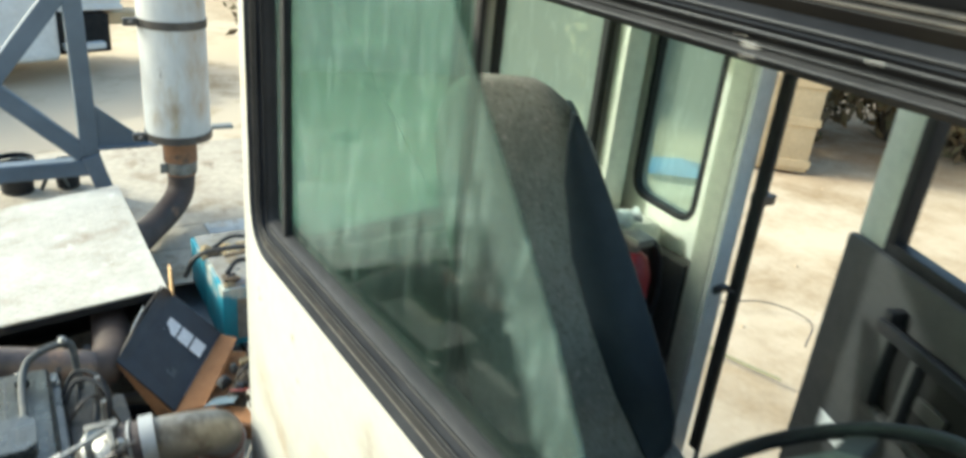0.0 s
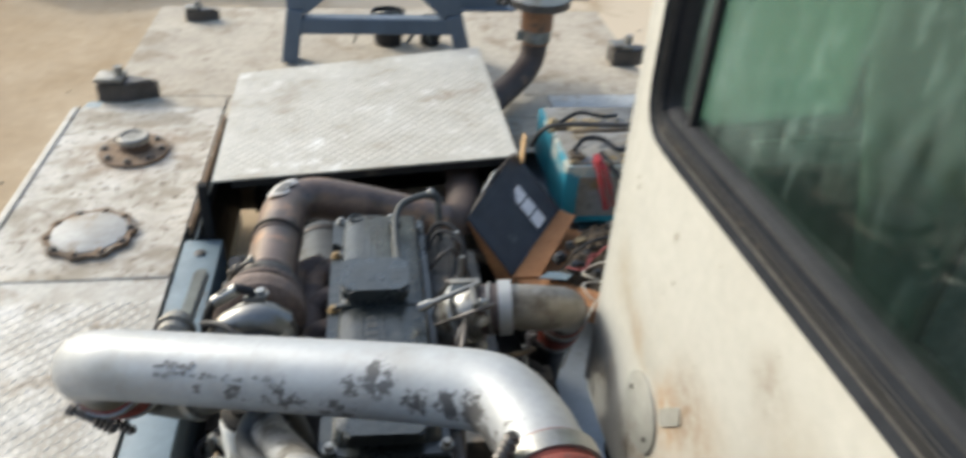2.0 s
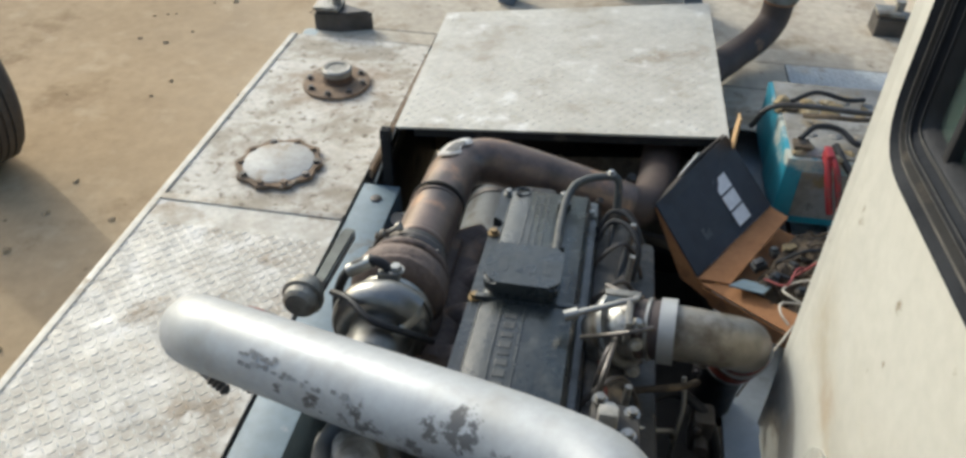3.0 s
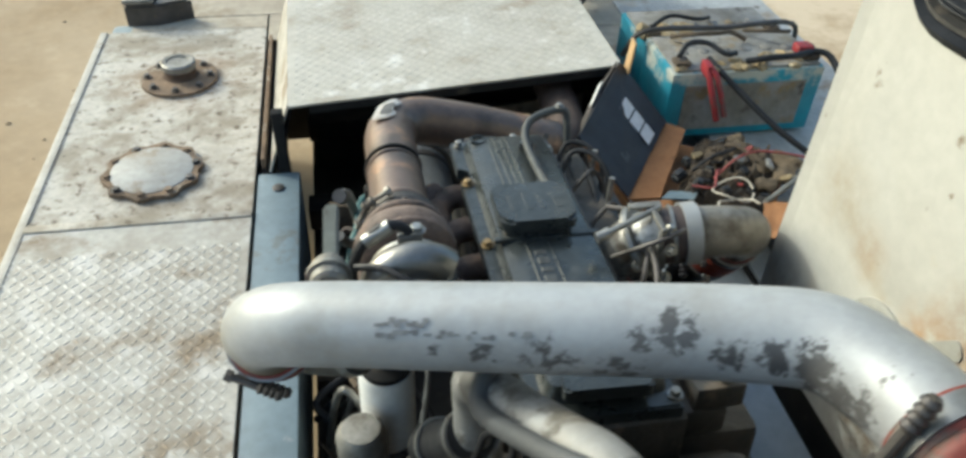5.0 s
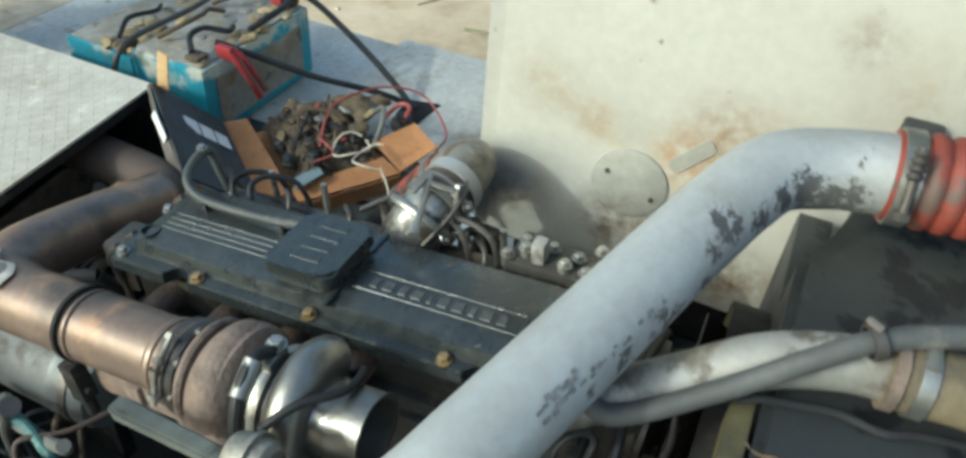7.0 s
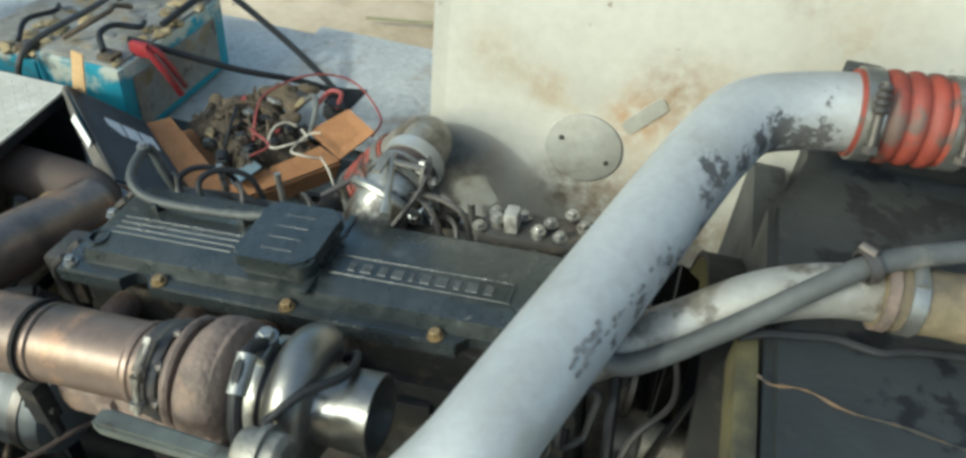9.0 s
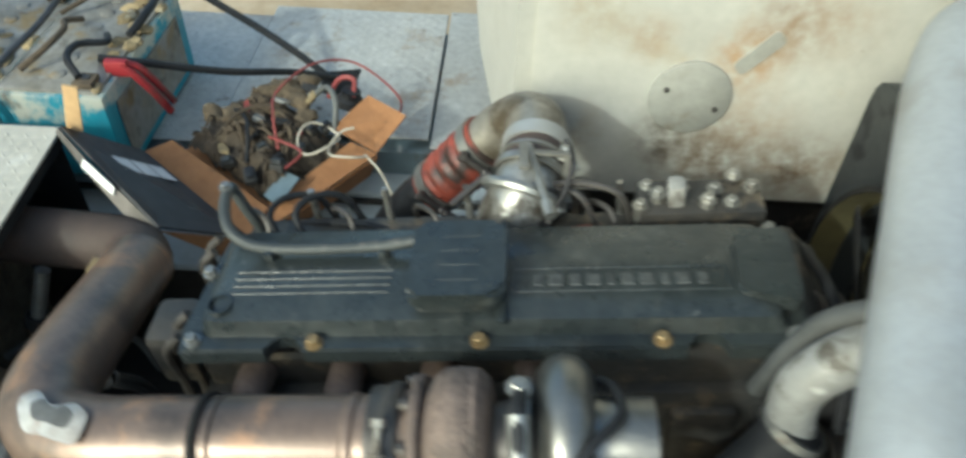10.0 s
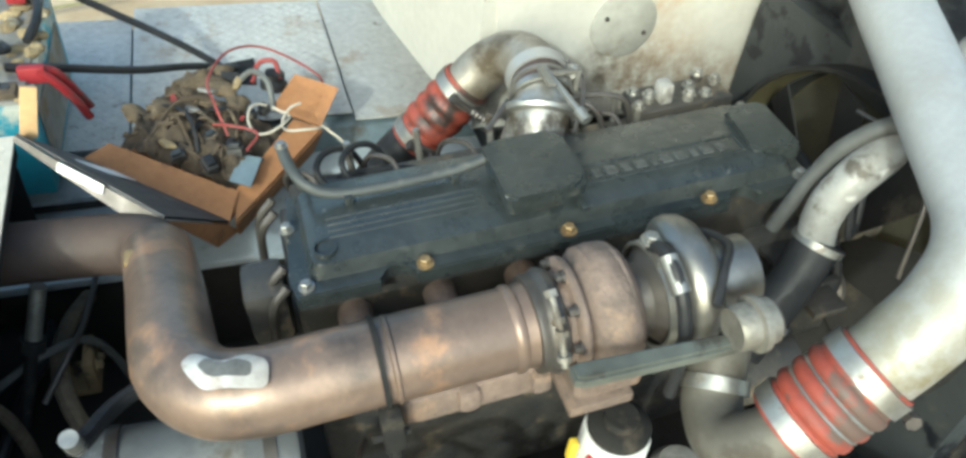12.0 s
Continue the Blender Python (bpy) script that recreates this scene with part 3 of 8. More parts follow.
def fillet(pts, radii, seg=8):
    """Rounds the corners of a polygon of 2D points."""
    out = []
    k = len(pts)
    for i in range(k):
        p, a, b = Vector(pts[i]), Vector(pts[i - 1]), Vector(pts[(i + 1) % k])
        r = radii[i] if isinstance(radii, (list, tuple)) else radii
        if r <= 0:
            out.append(p)
            continue
        u, v = (a - p).normalized(), (b - p).normalized()
        for s in range(seg + 1):
            t = s / seg
            out.append((p + u * r) * (1 - t) ** 2 + p * 2 * t * (1 - t) + (p + v * r) * t * t)
    return out


def holed(bm, outer, hole, place, depth):
    """A plate of the given depth between an outer convex loop and a hole (2D points); place(a, b, d) gives 3D."""
    c = sum((Vector(p) for p in hole), Vector((0, 0))) / len(hole)

    def ray_to(loop, ang):
        d = Vector((math.cos(ang), math.sin(ang)))
        best = None
        k = len(loop)
        for i in range(k):
            a, b = Vector(loop[i]) - c, Vector(loop[(i + 1) % k]) - c
            e = b - a
            den = d.x * e.y - d.y * e.x
            if abs(den) < 1e-12:
                continue
            t = (a.x * e.y - a.y * e.x) / den
            s = (a.x * d.y - a.y * d.x) / den
            if t > 0 and -1e-6 <= s <= 1 + 1e-6 and (best is None or t > best):
                best = t
        return c + d * best

    angs = sorted({round(math.atan2(p[1] - c.y, p[0] - c.x), 5) for p in [*outer, *hole]})
    rows = [[bm.verts.new(place(q.x, q.y, dd)) for q in (ray_to(loop, a) for a in angs)] for loop in (outer, hole) for dd in (0.0, depth)]
    o0, o1, h0, h1 = rows
    k = len(angs)
    for i in range(k):
        j = (i + 1) % k
        bm.faces.new((o0[i], o0[j], h0[j], h0[i]))
        bm.faces.new((o1[i], h1[i], h1[j], o1[j]))
        bm.faces.new((o0[i], o1[i], o1[j], o0[j]))
        bm.faces.new((h0[i], h0[j], h1[j], h1[i]))
    return bm


def tread(x0, x1, y0, y1, height, pitch=0.027, skip=None):
    """The raised lozenges of chequer plate: verts and faces."""
    vs, fs = [], []
    ny, nx = int((y1 - y0) / pitch), int((x1 - x0) / pitch)
    for j in range(ny):
        for i in range(nx):
            x, y = x0 + (i + 0.5) * pitch, y0 + (j + 0.5) * pitch
            if skip and skip(x, y):
                continue
            s = 1 if (i + j) % 2 else -1
            u, v = Vector((0.707, 0.707 * s)), Vector((-0.707 * s, 0.707))
            z = height(x, y)
            b = len(vs)
            k = pitch / 0.027
            for l, w, h in ((-0.0148, 0, 0), (0, -0.0046, 0), (0.0148, 0, 0), (0, 0.0046, 0), (-0.009, 0, 0.0022), (0.009, 0, 0.0022)):
                q = u * (l * k) + v * (w * k)
                vs.append((x + q.x, y + q.y, z + h * k))
            fs += [(b, b + 1, b + 4), (b + 1, b + 5, b + 4), (b + 1, b + 2, b + 5), (b + 2, b + 3, b + 5), (b + 3, b + 4, b + 5), (b + 3, b, b + 4)]
    return vs, fs


def clamp_band(bm, p, d, r, w=0.014, m=IDENT):
    return lathe(bm, Vector(p) - Vector(d).normalized() * w / 2, d, [(r * 0.97, 0), (r + 0.003, 0), (r + 0.003, w), (r * 0.97, w)], 28, m)


# ---- ground ----
GROUND = 0.10
bm = B()
steps = [-400, -120, -50, -25] + [-14 + i * 0.5 for i in range(57)] + [25, 50, 120, 400]
grid = [[bm.verts.new((x, y, GROUND + (0.05 * (noise.noise((x * 0.35, y * 0.35, 0)) + 0.5 * noise.noise((x * 0.9, y * 0.9, 3))) if abs(x) < 15 and abs(y) < 15 else 0))) for x in steps] for y in steps]
for a, b in zip(grid, grid[1:]):
    for i in range(len(a) - 1):
        bm.faces.new((a[i], a[i + 1], b[i + 1], b[i]))
solo("ground", bm, DIRT, "bare sandy dirt yard, uneven and dusty", "ground", kind="structure", angle=180)

rng = random.Random(4)
vs, fs = [], []
for k in range(500):
    a = rng.uniform(0, 2 * math.pi)
    r = 2.2 + 8 * rng.random() ** 1.3
    x, y = r * math.cos(a), 2.5 + r * math.sin(a)
    if -1.5 < x < 1.6 and -1 < y < 5:
        continue
    s = rng.uniform(0.006, 0.03)
    z = GROUND + 0.05 * (noise.noise((x * 0.35, y * 0.35, 0)) + 0.5 * noise.noise((x * 0.9, y * 0.9, 3)))
    b = len(vs)
    vs += [(x + s * math.cos(q) * rng.uniform(0.7, 1.2), y + s * math.sin(q) * rng.uniform(0.7, 1.2), z - 0.004) for q in (0, 1.26, 2.5, 3.8, 5.0)]
    vs += [(x + s * 0.5 * math.cos(q), y + s * 0.5 * math.sin(q), z + s * rng.uniform(0.35, 0.6)) for q in (0, 1.26, 2.5, 3.8, 5.0)]
    fs += [(b + i, b + (i + 1) % 5, b + 5 + (i + 1) % 5, b + 5 + i) for i in range(5)] + [tuple(b + 5 + i for i in range(5))]
me = bpy.data.meshes.new("pebbles")
me.from_pydata(vs, [], fs)
me.materials.append(DIRT)
tagged(new("pebbles", me), "small stones and clods scattered on the dirt", "stones", kind="stuff")

# ---- the truck's frame and decks ----
DECK = 1.178
chassis = thing("flatbed_truck", (0, 2, GROUND), "blue-grey steel truck frame with worn chequer-plate decks", "truck")


def slab(name, x0, x1, y0, y1, z, material, label="", th=0.006, pitch=0.019, treads=True, skip=None, height=None):
    bm = B()
    box(bm, x0, x1, y0, y1, z - th, z, bev=0.0015, seg=1)
    ob = part(name, bm, material, chassis, label)
    if treads:
        v, f = tread(x0 + 0.008, x1 - 0.008, y0 + 0.008, y1 - 0.008, lambda x, y: z - 0.0003, pitch, skip)
        raw_part("chequer_treads", v, f, TREADS if material is PLATE else material, ob, kind="stuff")
    return ob


FLANGE, FILLER = Vector((-0.93, 2.16)), Vector((-0.92, 2.675))
slab("deck_plate", -1.215, -0.662, -0.6, 1.948, DECK, PLATE, "worn chequer plate, stained brown", pitch=0.0195, skip=lambda x, y: y > 1.84)
slab("tank_top", -1.205, -0.662, 1.956, 3.03, DECK - 0.002, TANK_TOP, "smooth dusty tank top with rust stains", treads=False)
slab("rear_deck", -1.125, -0.662, 3.036, 3.134, DECK - 0.004, DUST_DECK, "dust-covered strip of the rear deck", treads=False)
slab("rear_deck", -1.125, 1.15, 3.14, 4.2, DECK - 0.004, DUST_DECK, "dust-covered rear deck plate", treads=False)
slab("side_deck", 0.66, 1.27, 2.02, 3.134, DECK - 0.002, GREY_DECK, "grey chequer plate under the batteries")
slab("side_deck", 0.70, 1.31, 1.506, 2.014, DECK + 0.008, GREY_DECK, "loose grey chequer plate")
slab("side_deck", 0.68, 1.34, 0.9, 1.50, DECK, GREY_DECK, "grey plate with oil stains", treads=False)
slab("side_deck", -0.655, 0.655, 2.93, 3.134, DECK - 0.003, DUST_DECK, "dusty plate behind the hatch", treads=False)
slab("side_deck", 0.36, 0.655, 2.64, 2.924, DECK - 0.003, DUST_DECK, "dusty plate beside the hatch", treads=False)
# edge bead along the seam and the outer edge
bm = B()
box(bm, -1.203, -0.664, 1.940, 1.966, DECK - 0.001, DECK + 0.004, bev=0.002)
part("weld_seam", bm, TANK_TOP, chassis)
bm = B()
box(bm, -1.222, -1.200, -0.6, 3.03, DECK - 0.16, DECK + 0.003, bev=0.002)
part("side_skirt", bm, mat("rubbed_edge", (0.45, 0.425, 0.37), (0.35, 0.32, 0.265), 0.5, 0.1, 12, 60, spot=(0.22, 0.17, 0.11), spot_at=0.58, spot_scale=20, soft=0.12, bump=0.2), chassis, "pale rubbed edge of the deck")
bm = B()
box(bm, -1.2, -0.67, 1.96, 3.12, 0.55, DECK - 0.012, bev=0.02)
part("tank_body", bm, RAIL_PAINT, chassis)
bm = B()
box(bm, -1.19, -0.68, -0.6, 1.93, 0.72, DECK - 0.012, bev=0.01)
part("locker_body", bm, RAIL_PAINT, chassis)
bm = B()
box(bm, -1.11, 1.13, 3.15, 4.19, 0.75, DECK - 0.02, bev=0.01)
part("rear_body", bm, RAIL_PAINT, chassis)
bm = B()
box(bm, 0.68, 1.25, 1.0, 3.12, 0.75, DECK - 0.02, bev=0.01)
part("side_body", bm, RAIL_PAINT, chassis)
# rails each side of the engine bay
bm = B()
box(bm, -0.655, -0.545, -0.6, 2.13, DECK - 0.022, DECK - 0.006, bev=0.004)
box(bm, -0.563, -0.545, -0.6, 2.13, 0.86, DECK - 0.014, bev=0.003)
part("frame_rail", bm, RAIL_PAINT, chassis, "blue-grey channel rail with chipped paint")
bm = B()
box(bm, 0.365, 0.60, 0.3, 3.1, 1.04, 1.06, bev=0.004)
box(bm, 0.60, 0.76, 0.3, 3.1, 1.075, 1.09, bev=0.004)
part("frame_rail", bm, mat("pale_dusty_blue_paint", (0.44, 0.485, 0.515), (0.36, 0.40, 0.43), 0.5, 0.0, 6, 40, spot=(0.25, 0.26, 0.26), spot_at=0.58, spot_scale=8, soft=0.14, bump=0.1), chassis, "pale blue-grey stepped rail, dusty")
bm = B()
box(bm, 0.595, 0.61, 0.3, 3.1, 0.75, 1.074, bev=0.003)
box(bm, 0.39, 0.405, 0.3, 3.1, 0.75, 1.038, bev=0.003)
part("rail_web", bm, BAY_GRIME, chassis, "oil-black inner side of the rail")
bm = B()
lathe(bm, (-0.60, 2.06, DECK - 0.006), (0, 0, 1), [(0, 0), (0.016, 0), (0.016, 0.004), (0.011, 0.006), (0, 0.006)], 14)
part("rail_bolt", bm, DARK_STEEL, chassis)
bm = B()
box(bm, -0.545, 0.50, -0.6, 3.12, 0.74, 0.76)
part("bay_floor", bm, BAY_GRIME, chassis)
bm = B()
box(bm, -0.66, 0.66, 2.95, 2.97, 0.75, 1.165, bev=0.004)
part("bay_bulkhead", bm, BAY_GRIME, chassis)
bm = B()
box(bm, -0.652, -0.636, 2.12, 2.948, 0.76, DECK - 0.03, bev=0.004)
part("bay_side", bm, BLACK, chassis)
for y in (2.25, 2.75):
    bm = B()
    box(bm, -0.545, 0.5, y, y + 0.08, 0.86, 0.94, bev=0.006)
    part("cross_member", bm, BLACK, chassis)

# axles and small wheels under the deck
for y in (0.05, 3.62):
    bm = B()
    box(bm, -0.98, 1.05, y - 0.05, y + 0.05, 0.34, 0.46, bev=0.01)
    box(bm, -0.50, -0.36, y - 0.12, y + 0.12, 0.46, 0.78, bev=0.01)
    box(bm, 0.42, 0.56, y - 0.12, y + 0.12, 0.46, 0.78, bev=0.01)
    part("axle", bm, BLACK, chassis)
    for x, d in ((-1.0, -1), (1.07, 1)):
        bm = B()
        lathe(bm, (x - d * 0.10, y, 0.40), (d, 0, 0), [(0.17, 0), (0.27, -0.005), (0.305, 0.02), (0.31, 0.06), (0.31, 0.14), (0.305, 0.18), (0.27, 0.205), (0.17, 0.20)], 32)
        tyre = part("wheel", bm, TYRE, chassis, "black truck tyre")
        bm = B()
        lathe(bm, (x - d * 0.08, y, 0.40), (d, 0, 0), [(0, 0.02), (0.16, 0.02), (0.175, 0.0), (0.175, 0.16), (0.15, 0.165), (0.13, 0.12), (0.05, 0.12), (0.045, 0.17), (0, 0.17)], 28)
        part("rim", bm, GREY_COVER, tyre)

# flange cover with its ring of bolts
flange = thing("flange_cover", (FLANGE.x, FLANGE.y, DECK), "round bolted inspection cover, bare metal with rusty rim", "cover")
bm = B()
lathe(bm, (FLANGE.x, FLANGE.y, DECK), (0, 0, 1), [(0, 0), (0.106, 0), (0.106, 0.014), (0.100, 0.0165), (0, 0.0175)], 40)
part("disc", bm, mat("bare_disc", (0.41, 0.40, 0.375), (0.33, 0.315, 0.285), 0.6, 0.1, 9, 60, spot=(0.22, 0.165, 0.105), spot_at=0.51, spot_scale=11, soft=0.14, bump=0.2, grain=(0.7, 1.2)), flange)
RUSTY = mat("rust_crust", (0.24, 0.165, 0.105), (0.14, 0.10, 0.066), 0.85, 0.0, 14, 60, spot=(0.42, 0.37, 0.29), spot_at=0.56, spot_scale=16, soft=0.12, bump=0.6, grain=(0.6, 1.3))
bm = B()
prism(bm, [(FLANGE.x + q * math.cos(a), FLANGE.y + q * math.sin(a)) for a, q in ((2 * math.pi * i / 80, 0.126 + 0.006 * math.cos(10 * (2 * math.pi * i / 80 - 0.19)) + 0.007 * noise.noise((i * 0.45, 3.1, 0))) for i in range(80))], DECK - 0.001, DECK + 0.0125, IDENT)
part("rim", bm, RUSTY, flange, "rust-crusted lobed rim round the bolts")
for k in range(10):
    a = 2 * math.pi * (k + 0.3) / 10
    bm = B()
    bolt(bm, (FLANGE.x + 0.113 * math.cos(a), FLANGE.y + 0.113 * math.sin(a), DECK + 0.011), (0, 0, 1), 0.010, 0.010)
    part("bolt", bm, RUSTY if k % 3 else DARK_STEEL, flange)

filler = thing("filler_neck", (FILLER.x, FILLER.y, DECK), "capped tank filler neck on a rusty bolted flange", "filler cap")
bm = B()
lathe(bm, (FILLER.x, FILLER.y, DECK), (0, 0, 1), [(0, 0), (0.118, 0), (0.118, 0.010), (0.05, 0.013), (0, 0.013)], 36)
part("flange", bm, RUSTY, filler, "orange-brown rusted flange")
bm = B()
lathe(bm, (FILLER.x + 0.005, FILLER.y + 0.005, DECK + 0.01), (0, 0, 1), [(0.046, 0.028), (0.052, 0.030), (0.053, 0.048), (0.047, 0.053), (0.036, 0.052), (0.034, 0.048), (0, 0.048)], 28)
part("cap", bm, CAST_AL, filler)
bm = B()
lathe(bm, (FILLER.x + 0.005, FILLER.y + 0.005, DECK + 0.009), (0, 0, 1), [(0.060, 0), (0.052, 0.006), (0.049, 0.012), (0.049, 0.030), (0, 0.030)], 28)
part("neck", bm, mat("dark_rust", (0.11, 0.065, 0.04), (0.07, 0.045, 0.03), 0.85, 0.0, 18, 70, bump=0.5), filler, "dark rusted neck")
for k in range(8):
    a = 2 * math.pi * k / 8
    bm = B()
    bolt(bm, (FILLER.x + 0.096 * math.cos(a), FILLER.y + 0.096 * math.sin(a), DECK + 0.011), (0, 0, 1), 0.009, 0.012)
    part("bolt", bm, DARK_STEEL, filler)

# twist-lock brackets on the rear deck
for x, y, s in ((-1.07, 3.13, 1.0), (1.10, 3.50, 1.0), (-0.92, 4.02, 0.7)):
    lk = thing("deck_lock", (x, y, DECK), "dark cast deck lock with bright worn top", "bracket", "deck locks")
    m = Matrix.Translation((x, y, DECK - 0.004)) @ Matrix.Scale(s, 4)
    bm = B()
    prism(bm, [(-0.07, -0.05), (0.03, -0.05), (0.15, 0.0), (0.03, 0.05), (-0.07, 0.05)], 0, 0.075, m, 0.006)
    part("base", bm, DARK_STEEL, lk)
    bm = B()
    box(bm, -0.075, 0.03, -0.045, 0.045, 0.077, 0.095, m, 0.006)
    cyl(bm, (0.01, 0, 0.09), (0.01, 0, 0.13), 0.018, 12, m=m)
    part("lock_head", bm, CAST_AL, lk)

# ---- hatch over the rear of the bay ----
hatch = thing("engine_hatch", (-0.1, 2.6, DECK), "raised chequer-plate engine hatch, bright and worn, front open", "hatch")


def hatch_z(x, y):
    return 1.368 + (x + 0.553) * 0.080 + (y - 2.16) * 0.012


def hatch_pt(x, y, dz=0.0):
    return Vector((x, y, hatch_z(x, y) + dz))


def sheet(bm, corners, th):
    """A thin folded plate on four corners, thickened along its normal."""
    c = [Vector(p) for p in corners]
    nrm = (c[1] - c[0]).cross(c[3] - c[0]).normalized() * th
    lo = [bm.verts.new(p) for p in c]
    hi = [bm.verts.new(p + nrm) for p in c]
    bm.faces.new(lo[::-1])
    bm.faces.new(hi)
    for i in range(4):
        bm.faces.new((lo[i], lo[(i + 1) % 4], hi[(i + 1) % 4], hi[i]))
    return bm


HC = [(-0.553, 2.146), (0.342, 2.147), (0.325, 2.985), (-0.565, 2.895)]
bm = B()
sheet(bm, [hatch_pt(x, y) for x, y in HC], -0.006)
top = part("top_plate", bm, HATCH_PLATE, hatch)
v, f = tread(-0.54, 0.335, 2.155, 2.88, lambda x, y: hatch_z(x, y) - 0.0003, 0.018)
raw_part("chequer_treads", v, f, HATCH_PLATE, top, kind="stuff")
bm = B()
sheet(bm, [(-0.625, 2.13, DECK), (-0.625, 2.90, DECK), hatch_pt(-0.566, 2.894, -0.004), hatch_pt(-0.556, 2.168, -0.004)], 0.006)
part("side_plate", bm, PLATE, hatch)
bm = B()
sheet(bm, [(0.345, 2.16, DECK - 0.05), (0.325, 2.98, DECK - 0.05), hatch_pt(0.324, 2.98, -0.008), hatch_pt(0.341, 2.16, -0.008)], -0.005)
part("side_plate", bm, BLACK, hatch)
bm = B()
sheet(bm, [(-0.62, 2.90, DECK), (0.32, 2.985, DECK), hatch_pt(0.32, 2.982, -0.008), hatch_pt(-0.562, 2.893, -0.008)], 0.005)
part("back_plate", bm, BLACK, hatch)
bm = B()
sheet(bm, [hatch_pt(-0.50, 2.155, -0.032), hatch_pt(0.33, 2.153, -0.032), hatch_pt(0.33, 2.153, -0.007), hatch_pt(-0.50, 2.155, -0.007)], 0.004)
part("front_lip", bm, BLACK, hatch)
bm = B()
sheet(bm, [(-0.612, 2.135, DECK - 0.02), (-0.612, 2.89, DECK - 0.02), hatch_pt(-0.553, 2.886, -0.010), hatch_pt(-0.543, 2.172, -0.010)], 0.003)
part("liner", bm, BLACK, hatch)
bm = B()
box(bm, -0.60, -0.57, 2.14, 2.17, 1.0, 1.352, bev=0.004)
part("front_post", bm, BLACK, hatch)
# strip of angle beside the hatch on the tank top
bm = B()
box(bm, -0.645, -0.635, 2.15, 2.9, DECK - 0.003, DECK + 0.03, bev=0.002)
part("angle_strip", bm, RUSTY, hatch)

# ---- engine ----
EM = Matrix.Translation((0, 1.345, 1.535)) @ Matrix.Rotation(-math.atan(0.111), 4, "X")


def E(x, y, z):
    return EM @ Vector((x, y, z))


engine = thing("diesel_engine", (0, 1.345, 0.8), "black in-line diesel engine with charcoal valve cover, oily", "engine")
bm = B()
box(bm, -0.15, 0.03, -0.42, 0.40, -0.13, -0.018, EM, 0.008)
box(bm, -0.17, 0.12, -0.43, 0.41, -0.62, -0.12, EM, 0.015)
part("block", bm, BLOCK, engine)
for k in range(6):
    bm = B()
    y = -0.34 + k * 0.13
    box(bm, -0.185, -0.16, y, y + 0.09, -0.30, -0.15, EM, 0.01)
    part("core_boss", bm, BLOCK, engine)
bm = B()
box(bm, -0.10, 0.10, -0.50, -0.42, -0.5, -0.10, EM, 0.02)
part("timing_case", bm, BLOCK, engine)
# valve cover
bm = B()
pts = [(-0.189, 0.395)]
for yc in (0.255, -0.285):
    for k in range(9):
        a = math.pi * k / 8
        pts.append((-0.189 + 0.026 * math.sin(a), yc + 0.026 * math.cos(a)))
pts += [(-0.189, -0.385), (-0.15, -0.41), (0.02, -0.415), (0.026, 0.385), (-0.15, 0.402)]
prism(bm, pts, -0.02, 0.004, EM, 0.003)
part("cover_flange", bm, COVER_PAINT, engine)
bm = B()
loops = []
for inset, z, front in ((0.018, 0.004, 0.0), (0.026, 0.026, 0.004), (0.040, 0.034, 0.02)):
    loops.append([(-0.187 + inset + (0.012 if z > 0.03 else 0), -0.405 + inset + front), (0.018 - inset * 0.5, -0.405 + inset + front), (0.022 - inset * 0.5, 0.392 - inset), (-0.183 + inset + (0.012 if z > 0.03 else 0), 0.392 - inset)])
heights = (0.004, 0.026, 0.034)
rows = [[bm.verts.new(E(p.x, p.y, z)) for p in fillet(lp, 0.018, 4)] for lp, z in zip(loops, heights)]
for a, b in zip(rows, rows[1:]):
    for i in range(len(a)):
        j = (i + 1) % len(a)
        bm.faces.new((a[i], a[j], b[j], b[i]))
bm.faces.new(rows[-1])
bm.faces.new(rows[0][::-1])
cover = part("valve_cover", bm, COVER_PAINT, engine, "charcoal painted valve cover, scuffed")
# long ribs on the rear half and the framed panel with worn raised marks on the front half
for x in (-0.118, -0.105, -0.092, -0.079):
    bm = B()
    box(bm, x, x + 0.004, 0.12, 0.335, 0.030, 0.0354, EM, 0.0006, 1)
    part("cover_rib", bm, COVER_PAINT, cover)
bm = B()
box(bm, -0.122, -0.118, -0.315, -0.045, 0.030, 0.0358, EM, 0.0007, 1)
box(bm, -0.082, -0.078, -0.315, -0.045, 0.030, 0.0358, EM, 0.0007, 1)
box(bm, -0.122, -0.078, -0.319, -0.315, 0.030, 0.0358, EM, 0.0007, 1)
part("panel_frame", bm, COVER_PAINT, cover)
for y, w_ in ((-0.292, 0.014), (-0.269, 0.018), (-0.243, 0.010), (-0.224, 0.018), (-0.198, 0.016), (-0.173, 0.008), (-0.156, 0.018), (-0.130, 0.014), (-0.107, 0.018), (-0.081, 0.012)):
    bm = B()
    box(bm, -0.111, -0.091, y, y + w_, 0.030, 0.0354, EM, 0.001, 1)
    part("panel_mark", bm, COVER_TEXT, cover, "worn raised mark")
bm = B()
lathe(bm, E(-0.135, 0.345, 0.030), EM.to_3x3() @ Vector((0, 0, 1)), [(0.014, 0), (0.017, 0.0), (0.017, 0.0065), (0.014, 0.0065)], 20)
part("cast_ring", bm, COVER_PAINT, cover)
